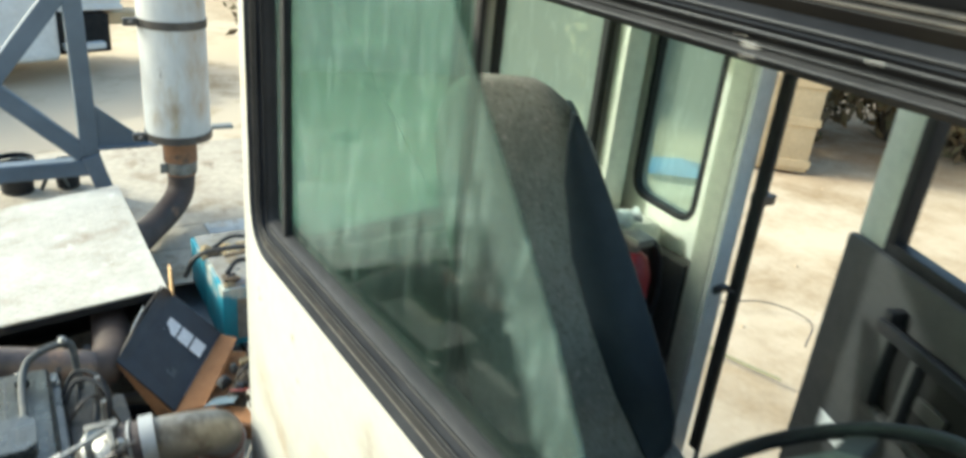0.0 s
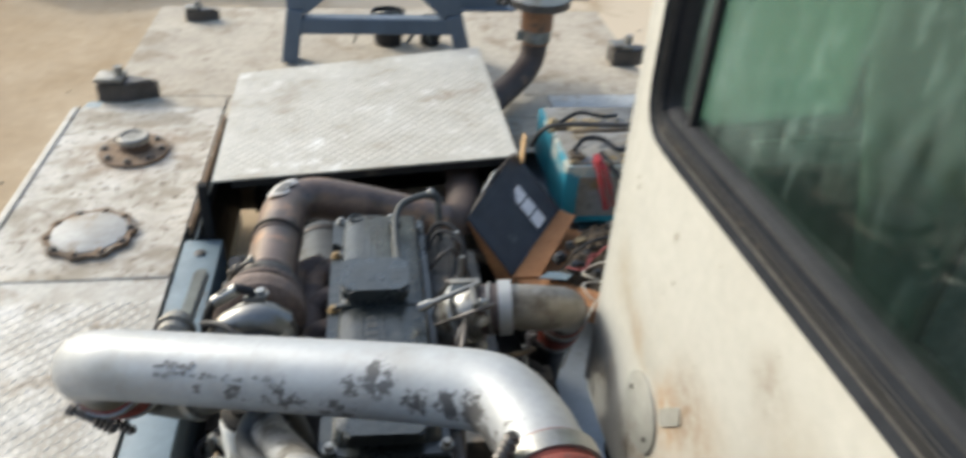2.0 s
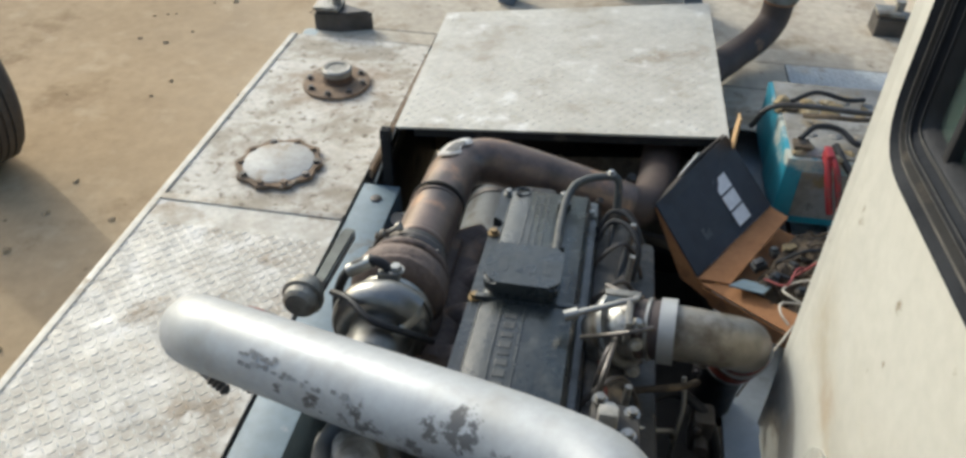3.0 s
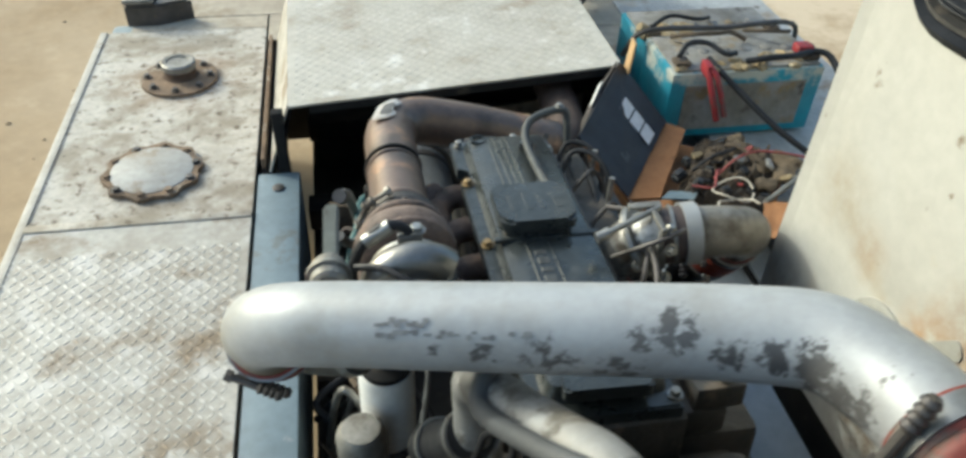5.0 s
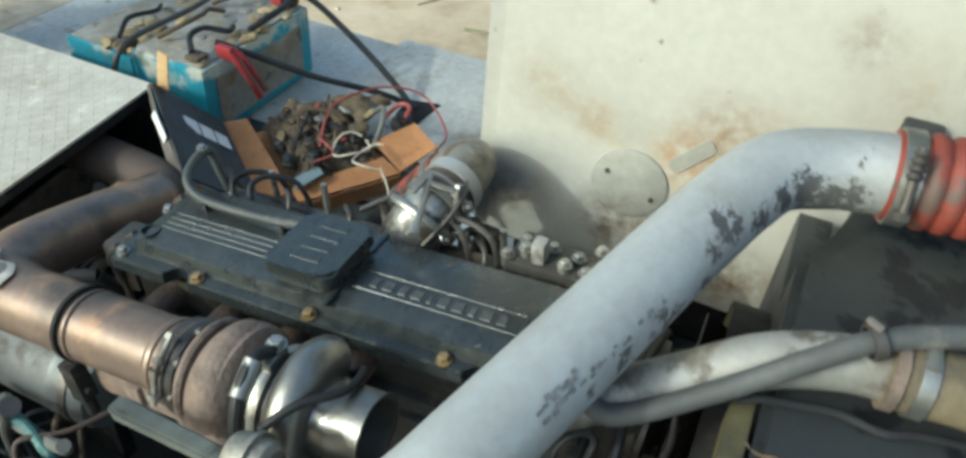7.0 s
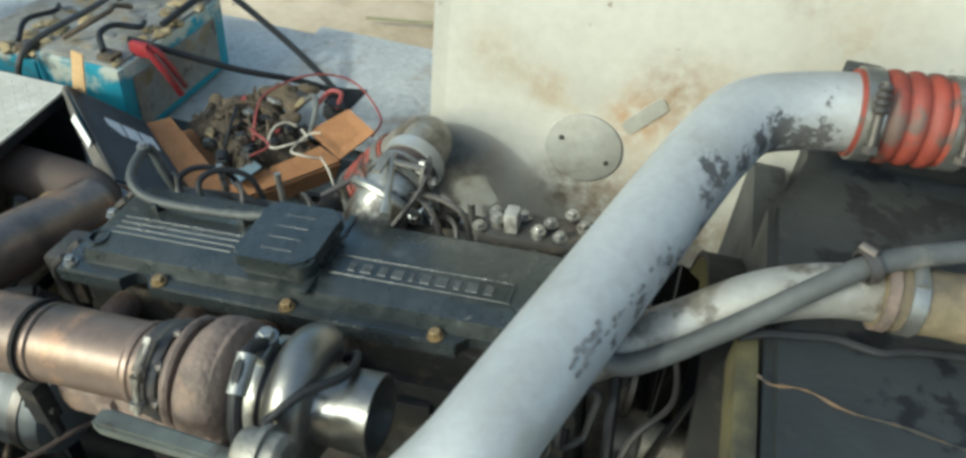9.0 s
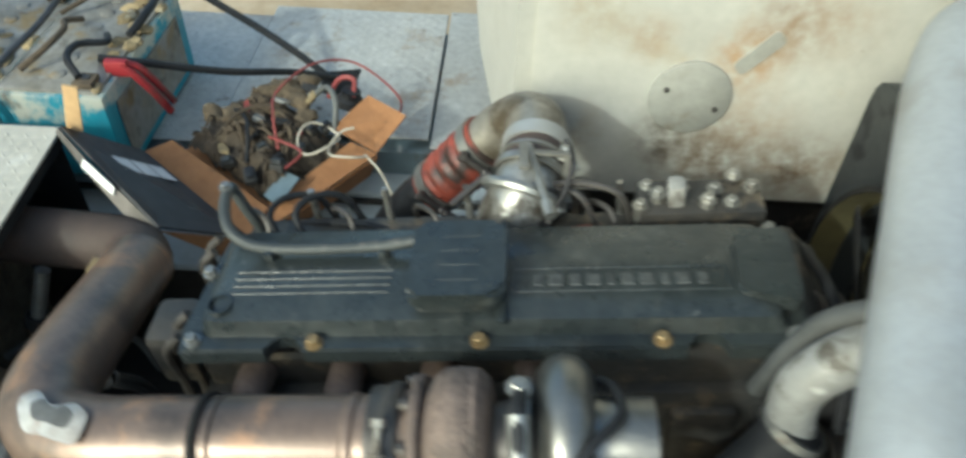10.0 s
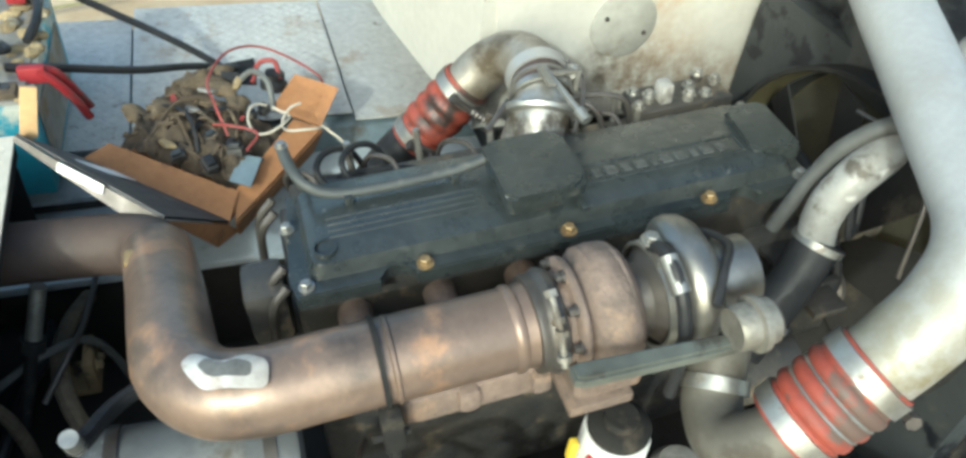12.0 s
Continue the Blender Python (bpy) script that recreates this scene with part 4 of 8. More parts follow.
# step across the cover in front of the breather box
bm = B()
box(bm, -0.172, 0.012, -0.034, -0.022, 0.028, 0.0375, EM, 0.003, 2)
part("cover_step", bm, COVER_PAINT, cover)
# breather box
bm = B()
pts = fillet([(-0.152, -0.028), (-0.03, -0.028), (-0.03, 0.082), (-0.152, 0.082)], [0.02, 0.02, 0.012, 0.012], 5)
prism(bm, [tuple(p) for p in pts], 0.033, 0.052, EM)
pts = fillet([(-0.160, -0.036), (-0.026, -0.036), (-0.026, 0.088), (-0.160, 0.088)], [0.024, 0.02, 0.014, 0.014], 5)
prism(bm, [tuple(p) for p in pts], 0.052, 0.074, EM, 0.006)
breather = part("breather_box", bm, COVER_PAINT, engine, "dull black breather box")
for k in range(4):
    bm = B()
    box(bm, -0.135 + k * 0.026, -0.122 + k * 0.026, 0.0, 0.05, 0.0735, 0.0746, EM, 0.0003, 1)
    part("lid_mark", bm, COVER_PAINT, breather)
# front oil-fill housing
bm = B()
pts = fillet([(-0.15, -0.40), (-0.02, -0.405), (-0.02, -0.335), (-0.13, -0.325)], 0.012, 4)
prism(bm, [tuple(p) for p in pts], 0.02, 0.042, EM, 0.004)
part("fill_housing", bm, COVER_PAINT, engine)
for y in (0.215, 0.0, -0.228):
    bm = B()
    bolt(bm, E(-0.178, y, 0.004), EM.to_3x3() @ Vector((0, 0, 1)), 0.0085, 0.012)
    part("cover_bolt", bm, BRASS, engine, "yellow-plated hex bolt")
for x, y in ((0.014, 0.33), (0.014, -0.395), (-0.172, 0.38), (-0.172, -0.39), (-0.05, 0.392)):
    bm = B()
    bolt(bm, E(x, y, 0.004), EM.to_3x3() @ Vector((0, 0, 1)), 0.008, 0.012)
    part("cover_bolt", bm, STEEL, engine, "bright hex bolt")
# breather tube: along the cover, up in a hoop and down beside the head
bm = B()
tube(bm, [E(-0.045, 0.075, 0.060), E(-0.045, 0.14, 0.048), E(-0.045, 0.25, 0.045), E(-0.040, 0.318, 0.048), E(-0.026, 0.352, 0.062), E(0.005, 0.368, 0.073), E(0.045, 0.374, 0.078), E(0.062, 0.374, 0.068), E(0.066, 0.366, 0.02), E(0.07, 0.345, -0.06)], 0.0085, 12, 6)
part("breather_tube", bm, BREATHER, engine, "bent grey breather tube")
for y in (0.13, 0.29):
    bm = B()
    box(bm, -0.058, -0.03, y, y + 0.012, 0.033, 0.048, EM, 0.002)
    part("tube_clip", bm, COVER_PAINT, engine)
bm = B()
bolt(bm, E(0.045, 0.374, 0.085), (0, 0, 1), 0.007, 0.008)
part("hoop_bolt", bm, STEEL, engine)
# intake side: injector lines, studs, wiring and fuel fittings
bm = B()
box(bm, 0.03, 0.16, -0.40, 0.38, -0.20, -0.08, EM, 0.015)
box(bm, 0.03, 0.10, -0.40, 0.38, -0.08, -0.03, EM, 0.01)
part("intake_plenum", bm, BLOCK, engine)
for y in (0.27, 0.155, 0.03, -0.09, -0.2):
    bm = B()
    cyl(bm, E(0.095, y, -0.08), E(0.10, y + 0.004, 0.028), 0.006, 10)
    part("stud", bm, OILY_AL, engine)
rng = random.Random(8)
for k in range(6):
    y = 0.33 - k * 0.13
    bm = B()
    tube(bm, [E(0.03, y, -0.03), E(0.06, y + 0.01, 0.005), E(0.09, y + 0.04, 0.0), E(0.12, y + 0.05, -0.05), E(0.15, y + 0.03, -0.14)], 0.0045, 8, 5)
    part("injector_line", bm, DARK_STEEL, engine)
for k in range(5):
    bm = B()
    y0 = 0.36
    pts = [E(0.05 + rng.uniform(0, 0.05), y0 - i * 0.14, -0.045 + rng.uniform(-0.02, 0.02)) for i in range(6)]
    tube(bm, pts, rng.uniform(0.004, 0.008), 8, 5)
    part("wiring_loom", bm, RUBBER if k < 4 else RED_HOSE, engine)
for k, (x, y, h) in enumerate(((0.060, -0.318, 0.034), (0.088, -0.332, 0.030), (0.102, -0.285, 0.026), (0.074, -0.248, 0.036), (0.112, -0.362, 0.034), (0.062, -0.352, 0.026), (0.092, -0.385, 0.030), (0.108, -0.236, 0.022), (0.058, -0.222, 0.028))):
    fitting = part("fuel_fitting", cyl(B(), E(x, y, -0.04), E(x, y, h - 0.012), 0.0105, 12), (CAST_AL, DARK_STEEL, OILY_AL)[k % 3], engine)
    bm = B()
    bolt(bm, E(x, y, h - 0.012), (0, 0, 1), 0.0085, 0.011)
    part("union_nut", bm, (OILY_AL, STEEL)[k % 2], fitting)
bm = B()
box(bm, 0.045, 0.12, -0.40, -0.22, -0.03, 0.012, EM, 0.006)
part("fuel_manifold", bm, BLOCK, engine)
bm = B()
box(bm, 0.055, 0.085, -0.285, -0.262, 0.012, 0.05, EM, 0.005)
part("sensor", bm, BATT_TOP, engine, "grey-white sensor plug")
for y0, y1, z in ((-0.21, -0.02, 0.02), (-0.16, -0.05, 0.01)):
    bm = B()
    tube(bm, [E(0.05, y0, -0.02), E(0.06, y0 + 0.02, z + 0.02), E(0.075, (y0 + y1) / 2, z + 0.03), E(0.08, y1, z), E(0.08, y1 + 0.02, -0.05)], 0.005, 8, 5)
    part("fuel_line", bm, DARK_STEEL, engine)
# loops of black hose behind the cover's rear end
for k in range(2):
    bm = B()
    tube(bm, [E(0.03, 0.31 - 0.04 * k, -0.02), E(0.055, 0.33 - 0.04 * k, 0.018), E(0.09, 0.31 - 0.04 * k, 0.024), E(0.115, 0.27 - 0.04 * k, 0.0), E(0.11, 0.24 - 0.04 * k, -0.06)], 0.0055, 10, 6)
    part("hose_loop", bm, RUBBER, engine)
# cast bracket and small pipes at the back of the head
bm = B()
box(bm, -0.15, -0.07, 0.41, 0.47, -0.12, -0.02, EM, 0.012)
part("rear_bracket", bm, BLOCK, engine)
for x in (-0.16, -0.12, 0.0, 0.03):
    bm = B()
    tube(bm, [E(x, 0.405, 0.0), E(x - 0.005, 0.43, -0.03), E(x + 0.01, 0.44, -0.12), E(x, 0.45, -0.3)], 0.007, 8, 5)
    part("rear_pipe", bm, DARK_STEEL, engine)
# exhaust manifold between head and turbocharger
for k in range(2, 6):
    y = -0.32 + k * 0.128
    bm = B()
    tube(bm, [E(-0.13, y, -0.09), E(-0.20, y, -0.09), E(-0.24, y * 0.85, -0.11)], 0.026, 12, 4)
    part("manifold_runner", bm, RUST_IRON, engine)
bm = B()
tube(bm, [E(-0.24, -0.08, -0.11), E(-0.24, 0.1, -0.12), E(-0.24, 0.30, -0.11)], 0.036, 14, 6)
part("exhaust_manifold", bm, RUST_IRON, engine)
# front: fan hub, belt pulleys, tensioner and brackets
bm = B()
box(bm, -0.12, 0.12, -0.47, -0.43, -0.42, -0.08, EM, 0.02)
part("front_cover", bm, BLOCK, engine)
for x, z, r in ((-0.05, -0.14, 0.06), (-0.20, -0.25, 0.055), (0.13, -0.22, 0.05), (-0.02, -0.36, 0.085)):
    bm = B()
    lathe(bm, E(x, -0.46, z), (0, -1, 0), [(0, 0), (r, 0), (r, 0.008), (r * 0.9, 0.014), (r * 0.9, 0.026), (r, 0.032), (r, 0.04), (r * 0.5, 0.04), (r * 0.5, 0.03), (0.01, 0.03), (0, 0.03)], 28)
    part("pulley", bm, DARK_STEEL, engine)
bm = B()
box(bm, -0.33, -0.15, -0.42, -0.36, -0.16, -0.145, EM, 0.004)
box(bm, -0.28, -0.265, -0.44, -0.30, -0.26, -0.14, EM, 0.004)
part("alternator_bracket", bm, BLOCK, engine)
bm = B()
lathe(bm, E(-0.30, -0.36, -0.28), (0, 1, 0), [(0, 0), (0.05, 0), (0.068, 0.015), (0.068, 0.11), (0.055, 0.13), (0, 0.13)], 24)
part("alternator", bm, BLOCK, engine)
bm = B()
tube(bm, [E(-0.24, -0.48, -0.20), E(-0.10, -0.475, -0.06), E(0.05, -0.475, -0.085), E(0.17, -0.475, -0.17), E(0.15, -0.475, -0.28), E(0.0, -0.475, -0.45), E(-0.16, -0.475, -0.36)], 0.009, 8, 6, closed=True)
part("drive_belt", bm, RUBBER, engine)
# oil filter hanging beside the block
ofilter = thing("oil_filter", (-0.37, 1.30, 1.10), "white canister oil filter with black top", "filter")
bm = B()
lathe(bm, (-0.37, 1.30, 1.09), (0, 0, 1), [(0, 0), (0.05, 0.004), (0.053, 0.02), (0.053, 0.2), (0.05, 0.21), (0, 0.21)], 26)
part("canister", bm, WHITE, ofilter)
bm = B()
lathe(bm, (-0.37, 1.30, 1.301), (0, 0, 1), [(0, 0), (0.047, 0), (0.049, 0.006), (0.049, 0.014), (0.035, 0.020), (0.026, 0.020), (0.026, 0.035), (0, 0.035)], 26)
part("filter_head", bm, BLACK, ofilter)
bm = B()
tube(bm, [(-0.37 + 0.0535 * math.cos(a), 1.30 + 0.0535 * math.sin(a), 1.27) for a in (1.9, 2.2, 2.5, 2.8)], 0.009, 8, 3)
part("label_patch", bm, RED, ofilter)
bm = B()
box(bm, -0.39, -0.375, 1.372, 1.385, 1.27, 1.315, bev=0.004)
solo("yellow_plug", bm, YELLOW, "small yellow plug on the fuel line", "plug")
bm = B()
lathe(bm, (-0.425, 1.205, 1.11), (0, 0, 1), [(0, 0), (0.045, 0.004), (0.047, 0.02), (0.047, 0.12), (0.035, 0.14), (0, 0.143)], 24)
solo("fuel_filter", bm, CAST_AL, "dull grey fuel filter bowl", "filter")

# ---- turbocharger ----
TX, TZ = -0.318, -0.004
turbo = thing("turbocharger", E(TX, 0.0, TZ - 0.1), "turbocharger with rusted turbine housing and bare aluminium compressor", "turbocharger")


def scroll(bm, y, r0, r1, tube_r0, tube_r1, x=TX, z=TZ, start=0.0, turns=0.94, n=14, k=40, flip=1):
    """A snail-shell volute round the turbo's axis."""
    rings = []
    for i in range(k + 1):
        t = i / k
        a = start + flip * t * turns * 2 * math.pi
        R, q = r0 + (r1 - r0) * t, tube_r0 + (tube_r1 - tube_r0) * t
        c = Vector((math.cos(a), 0, math.sin(a)))
        rings.append([bm.verts.new(E(x + c.x * (R + q * math.cos(b)), y + q * math.sin(b), z + c.z * (R + q * math.cos(b)))) for b in (2 * math.pi * j / n for j in range(n))])
    for a, b in zip(rings, rings[1:]):
        for j in range(n):
            bm.faces.new((a[j], a[(j + 1) % n], b[(j + 1) % n], b[j]))
    bm.faces.new(rings[0][::-1])
    bm.faces.new(rings[-1])
    return bm


AX = EM.to_3x3() @ Vector((0, 1, 0))
bm = B()
lathe(bm, E(TX, -0.024, TZ), AX, [(0, 0), (0.056, 0), (0.076, 0.005), (0.086, 0.016), (0.088, 0.036), (0.086, 0.056), (0.075, 0.068), (0.064, 0.076), (0.062, 0.102), (0, 0.102)], 32)
scroll(bm, 0.014, 0.052, 0.058, 0.028, 0.038, start=-1.9, flip=1, turns=0.8)
box(bm, TX - 0.035, TX + 0.075, -0.030, 0.050, TZ - 0.165, TZ - 0.045, EM, 0.018, 3)
box(bm, TX - 0.088, TX - 0.030, -0.020, 0.030, TZ - 0.075, TZ - 0.010, EM, 0.014, 3)
part("turbine_housing", bm, RUST_IRON, turbo, "rusted cast-iron turbine housing")
bm = B()
box(bm, TX - 0.045, TX + 0.10, -0.040, 0.060, TZ - 0.182, TZ - 0.160, EM, 0.006)
part("foot_flange", bm, RUST_IRON, turbo)
bm = B()
lathe(bm, E(TX, 0.052, TZ), AX, [(0.06, 0), (0.077, 0.001), (0.080, 0.005), (0.080, 0.011), (0.076, 0.014), (0.06, 0.015)], 32)
part("joint_flange", bm, RUST_IRON, turbo)
for a_ in (0.7, 1.5, 2.2, 2.9, 3.6):
    bm = B()
    bolt(bm, E(TX + 0.071 * math.cos(a_), 0.066, TZ + 0.071 * math.sin(a_)), AX, 0.0065, 0.011)
    part("flange_bolt", bm, DARK_STEEL, turbo)
bm = B()
lathe(bm, E(TX, 0.078, TZ), AX, [(0.058, 0), (0.067, 0.0), (0.071, 0.006), (0.0715, 0.013), (0.067, 0.020), (0.0655, 0.026), (0.067, 0.031), (0.066, 0.036), (0.058, 0.037)], 36)
part("v_band", bm, DARK_STEEL, turbo, "sooty V-band clamp")
for a_ in (2.15, 2.75):
    bm = B()
    ca, sa = math.cos(a_), math.sin(a_)
    tg = EM.to_3x3() @ Vector((-sa, 0, ca))
    c_ = E(TX + 0.079 * ca, 0.094, TZ + 0.079 * sa)
    cyl(bm, c_ - tg * 0.024, c_ + tg * 0.026, 0.0045, 10)
    lathe(bm, c_ - tg * 0.028, tg, [(0, 0), (0.009, 0), (0.009, 0.009), (0, 0.009)], 6)
    lathe(bm, c_ + tg * 0.008, tg, [(0, 0), (0.0095, 0), (0.0095, 0.008), (0, 0.008)], 12)
    part("band_bolt", bm, CAST_AL, turbo, "dirty T-bolt on the clamp")
# manifold log under the exhaust pipe
bm = B()
box(bm, -0.352, -0.255, 0.085, 0.300, -0.120, -0.052, EM, 0.024, 3)
box(bm, -0.366, -0.330, 0.092, 0.120, -0.100, -0.062, EM, 0.010, 2)
box(bm, -0.362, -0.330, 0.190, 0.222, -0.105, -0.058, EM, 0.012, 2)
tube(bm, [E(-0.30, 0.28, -0.10), E(-0.26, 0.33, -0.11), E(-0.22, 0.36, -0.11)], 0.036, 16, 5)
part("manifold_log", bm, RUST_IRON, engine, "rusty manifold casting below the exhaust pipe")
bm = B()
lathe(bm, E(TX, -0.075, TZ), AX, [(0, 0), (0.062, 0), (0.07, 0.012), (0.05, 0.03), (0.045, 0.06), (0.06, 0.075), (0, 0.08)], 28)
part("bearing_housing", bm, DARK_STEEL, turbo)
bm = B()
clamp_band(bm, E(TX, -0.060, TZ), AX, 0.072, 0.014)
box(bm, TX - 0.02, TX + 0.02, -0.068, -0.052, TZ + 0.07, TZ + 0.088, EM, 0.004)
part("housing_clamp", bm, STEEL, turbo)
bm = B()
scroll(bm, -0.105, 0.058, 0.068, 0.018, 0.034, start=0.4, flip=-1, n=16, k=48)
lathe(bm, E(TX, -0.075, TZ), -AX, [(0.075, 0), (0.078, 0.012), (0.070, 0.036), (0.056, 0.05), (0.051, 0.075), (0.053, 0.082), (0.053, 0.128), (0.0475, 0.128), (0.046, 0.085), (0.034, 0.06), (0.0, 0.055)], 32)
part("compressor_housing", bm, COMPRESSOR, turbo, "bare aluminium compressor housing with open inlet")
bm = B()
for k in range(8):
    a = 2 * math.pi * k / 8
    c, s = math.cos(a), math.sin(a)
    q = [(TX + 0.008 * c, -0.145, TZ + 0.008 * s), (TX + 0.04 * c, -0.15, TZ + 0.04 * s), (TX + 0.04 * math.cos(a + 0.6), -0.125, TZ + 0.04 * math.sin(a + 0.6)), (TX + 0.008 * math.cos(a + 0.6), -0.125, TZ + 0.008 * math.sin(a + 0.6))]
    bm.faces.new([bm.verts.new(E(*p)) for p in q])
part("impeller", bm, DARK_STEEL, turbo)
bm = B()
tube(bm, [E(TX + 0.085, -0.10, TZ - 0.02), E(TX + 0.06, -0.15, TZ + 0.035), E(TX + 0.0, -0.165, TZ + 0.065), E(TX - 0.05, -0.13, TZ + 0.075), E(TX - 0.09, -0.10, TZ + 0.06)], 0.006, 8, 6)
part("pressure_line", bm, RUBBER, turbo)
# wastegate actuator and its bracket arm
bm = B()
AC = (-0.449, -0.126, 0.060)
lathe(bm, E(*AC), -AX, [(0, -0.03), (0.026, -0.03), (0.029, -0.024), (0.029, -0.006), (0.036, -0.004), (0.036, 0.004), (0.030, 0.006), (0.029, 0.02), (0.022, 0.027), (0, 0.028)], 26)
part("actuator_can", bm, CAST_AL, turbo, "dull grey round wastegate actuator")
bm = B()
prism(bm, [(-0.460, -0.10), (-0.437, -0.10), (-0.430, 0.095), (-0.434, 0.108), (-0.453, 0.108), (-0.458, 0.095)], 0.030, 0.046, EM @ Matrix.Rotation(0.06, 4, "X"), 0.004)
part("actuator_arm", bm, mat("green_grey_bracket", (0.13, 0.14, 0.125), (0.085, 0.09, 0.08), 0.5, 0.3, 10, 70, spot=(0.04, 0.037, 0.03), spot_at=0.55, spot_scale=15, soft=0.1, bump=0.2), turbo, "green-grey cast actuator bracket")
bm = B()
tube(bm, [E(TX + 0.01, -0.056, TZ + 0.085), E(TX - 0.03, -0.056, TZ + 0.105), E(TX - 0.075, -0.058, TZ + 0.075), E(TX - 0.098, -0.06, TZ + 0.01), E(TX - 0.095, -0.06, TZ - 0.1)], 0.009, 10, 6)
part("oil_feed_hose", bm, RUBBER, turbo)
bm = B()
cyl(bm, E(TX - 0.03, -0.056, TZ + 0.104), E(TX - 0.072, -0.058, TZ + 0.078), 0.0125, 12)
bolt(bm, E(TX + 0.012, -0.056, TZ + 0.09), (0, 0, 1), 0.01, 0.012)
part("hose_fitting", bm, STEEL, turbo)

# ---- exhaust pipe: back from the turbine, across the bay and on to the stack ----
exhaust = thing("exhaust_pipe", E(TX, 0.4, -0.2), "heat-browned steel exhaust pipe with a mitred bend", "pipe")
P0, P1 = E(TX, 0.110, TZ), E(TX + 0.004, 0.50, TZ - 0.004)
P2 = Vector((0.10, 1.935, 1.345))
bm = B()
tube(bm, [P0, P0.lerp(P1, 0.35), P0.lerp(P1, 0.7), E(TX + 0.004, 0.455, TZ - 0.004), E(TX + 0.022, 0.515, -0.010), E(TX + 0.072, 0.553, -0.014), Vector((-0.17, 1.905, 1.440)), Vector((-0.06, 1.915, 1.405)), Vector((0.02, 1.925, 1.375)), P2], 0.056, 26, 8, radii=lambda t: 0.056 + (0.003 if t < 0.012 else 0))
part("front_pipe", bm, RUST, exhaust, "browned pipe with a bright rubbed patch")
bm = B()
clamp_band(bm, E(TX, 0.312, TZ), AX, 0.057, 0.007)
box(bm, TX - 0.062, TX - 0.034, 0.298, 0.326, TZ - 0.115, TZ - 0.038, EM, 0.004)
cyl(bm, E(TX - 0.050, 0.290, TZ - 0.09), E(TX - 0.050, 0.340, TZ - 0.09), 0.006, 8)
cyl(bm, E(TX - 0.048, 0.312, TZ - 0.115), E(TX - 0.048, 0.312, TZ - 0.150), 0.010, 10)
part("strap", bm, BLACK, exhaust, "black strap clamp hanging from the pipe")
bm = B()
lathe(bm, E(TX, 0.128, TZ), AX, [(0.055, 0), (0.0585, 0.003), (0.0595, 0.008), (0.0585, 0.013), (0.055, 0.017)], 30)
part("weld_bead", bm, RUST, exhaust)
bm = B()
lathe(bm, E(TX, 0.292, TZ), AX, [(0.055, 0), (0.0575, 0.002), (0.0575, 0.006), (0.055, 0.008)], 30)
part("weld_bead", bm, RUST, exhaust)
bm = B()
tube(bm, [P2 + Vector((-0.03, 0.0, 0.008)), P2 + Vector((0.02, 0.01, -0.008)), P2 + Vector((0.06, 0.06, -0.02)), P2 + Vector((0.08, 0.2, -0.03)), P2 + Vector((0.12, 0.6, -0.05)), (0.33, 2.80, 1.265), (0.44, 3.00, 1.25), (0.53, 3.11, 1.275), (0.58, 3.16, 1.33), (0.59, 3.17, 1.42)], 0.053, 20, 8)
part("rear_pipe", bm, PIPE_DARK, exhaust)
bm = B()
box(bm, 0.015, 0.05, 1.915, 1.975, 1.385, 1.412, bev=0.006)
cyl(bm, (0.018, 1.90, 1.375), (0.036, 1.965, 1.408), 0.010, 10)
part("flange_bolt", bm, BRASS, exhaust)
bm = B()
pts = fillet([(-0.030, -0.045), (0.004, -0.050), (0.028, -0.020), (0.012, 0.004), (0.026, 0.034), (-0.006, 0.052), (-0.030, 0.030), (-0.022, 0.0)], 0.012, 5)


def on_bend(qx, qy, h):
    yy = 0.487 + qy
    cx = TX + 0.022 * max(0.0, (yy - 0.455) / 0.06) ** 2 * 0.8
    return E(cx - 0.004 + qx, yy, TZ + math.sqrt(max(0.0, h ** 2 - qx ** 2)))


ring = [bm.verts.new(on_bend(q.x, q.y, 0.0570)) for q in pts]
inner = [bm.verts.new(on_bend(q.x * 0.55 + 0.004, q.y * 0.62, 0.0574)) for q in pts]
for i in range(len(ring)):
    j = (i + 1) % len(ring)
    bm.faces.new((ring[i], ring[j], inner[j], inner[i]))
part("bright_patch", bm, GROUND_METAL, exhaust, "bright ground ring on the bend", angle=180)
bm = B()
inner = [bm.verts.new(on_bend(q.x * 0.56 + 0.004, q.y * 0.63, 0.0572)) for q in pts]
mid = bm.verts.new(on_bend(0.004, 0.0, 0.0572))
for i, v in enumerate(inner):
    bm.faces.new((mid, v, inner[(i + 1) % len(inner)]))
part("dull_patch", bm, DULL_METAL, exhaust, "dull grey ground patch", angle=180)

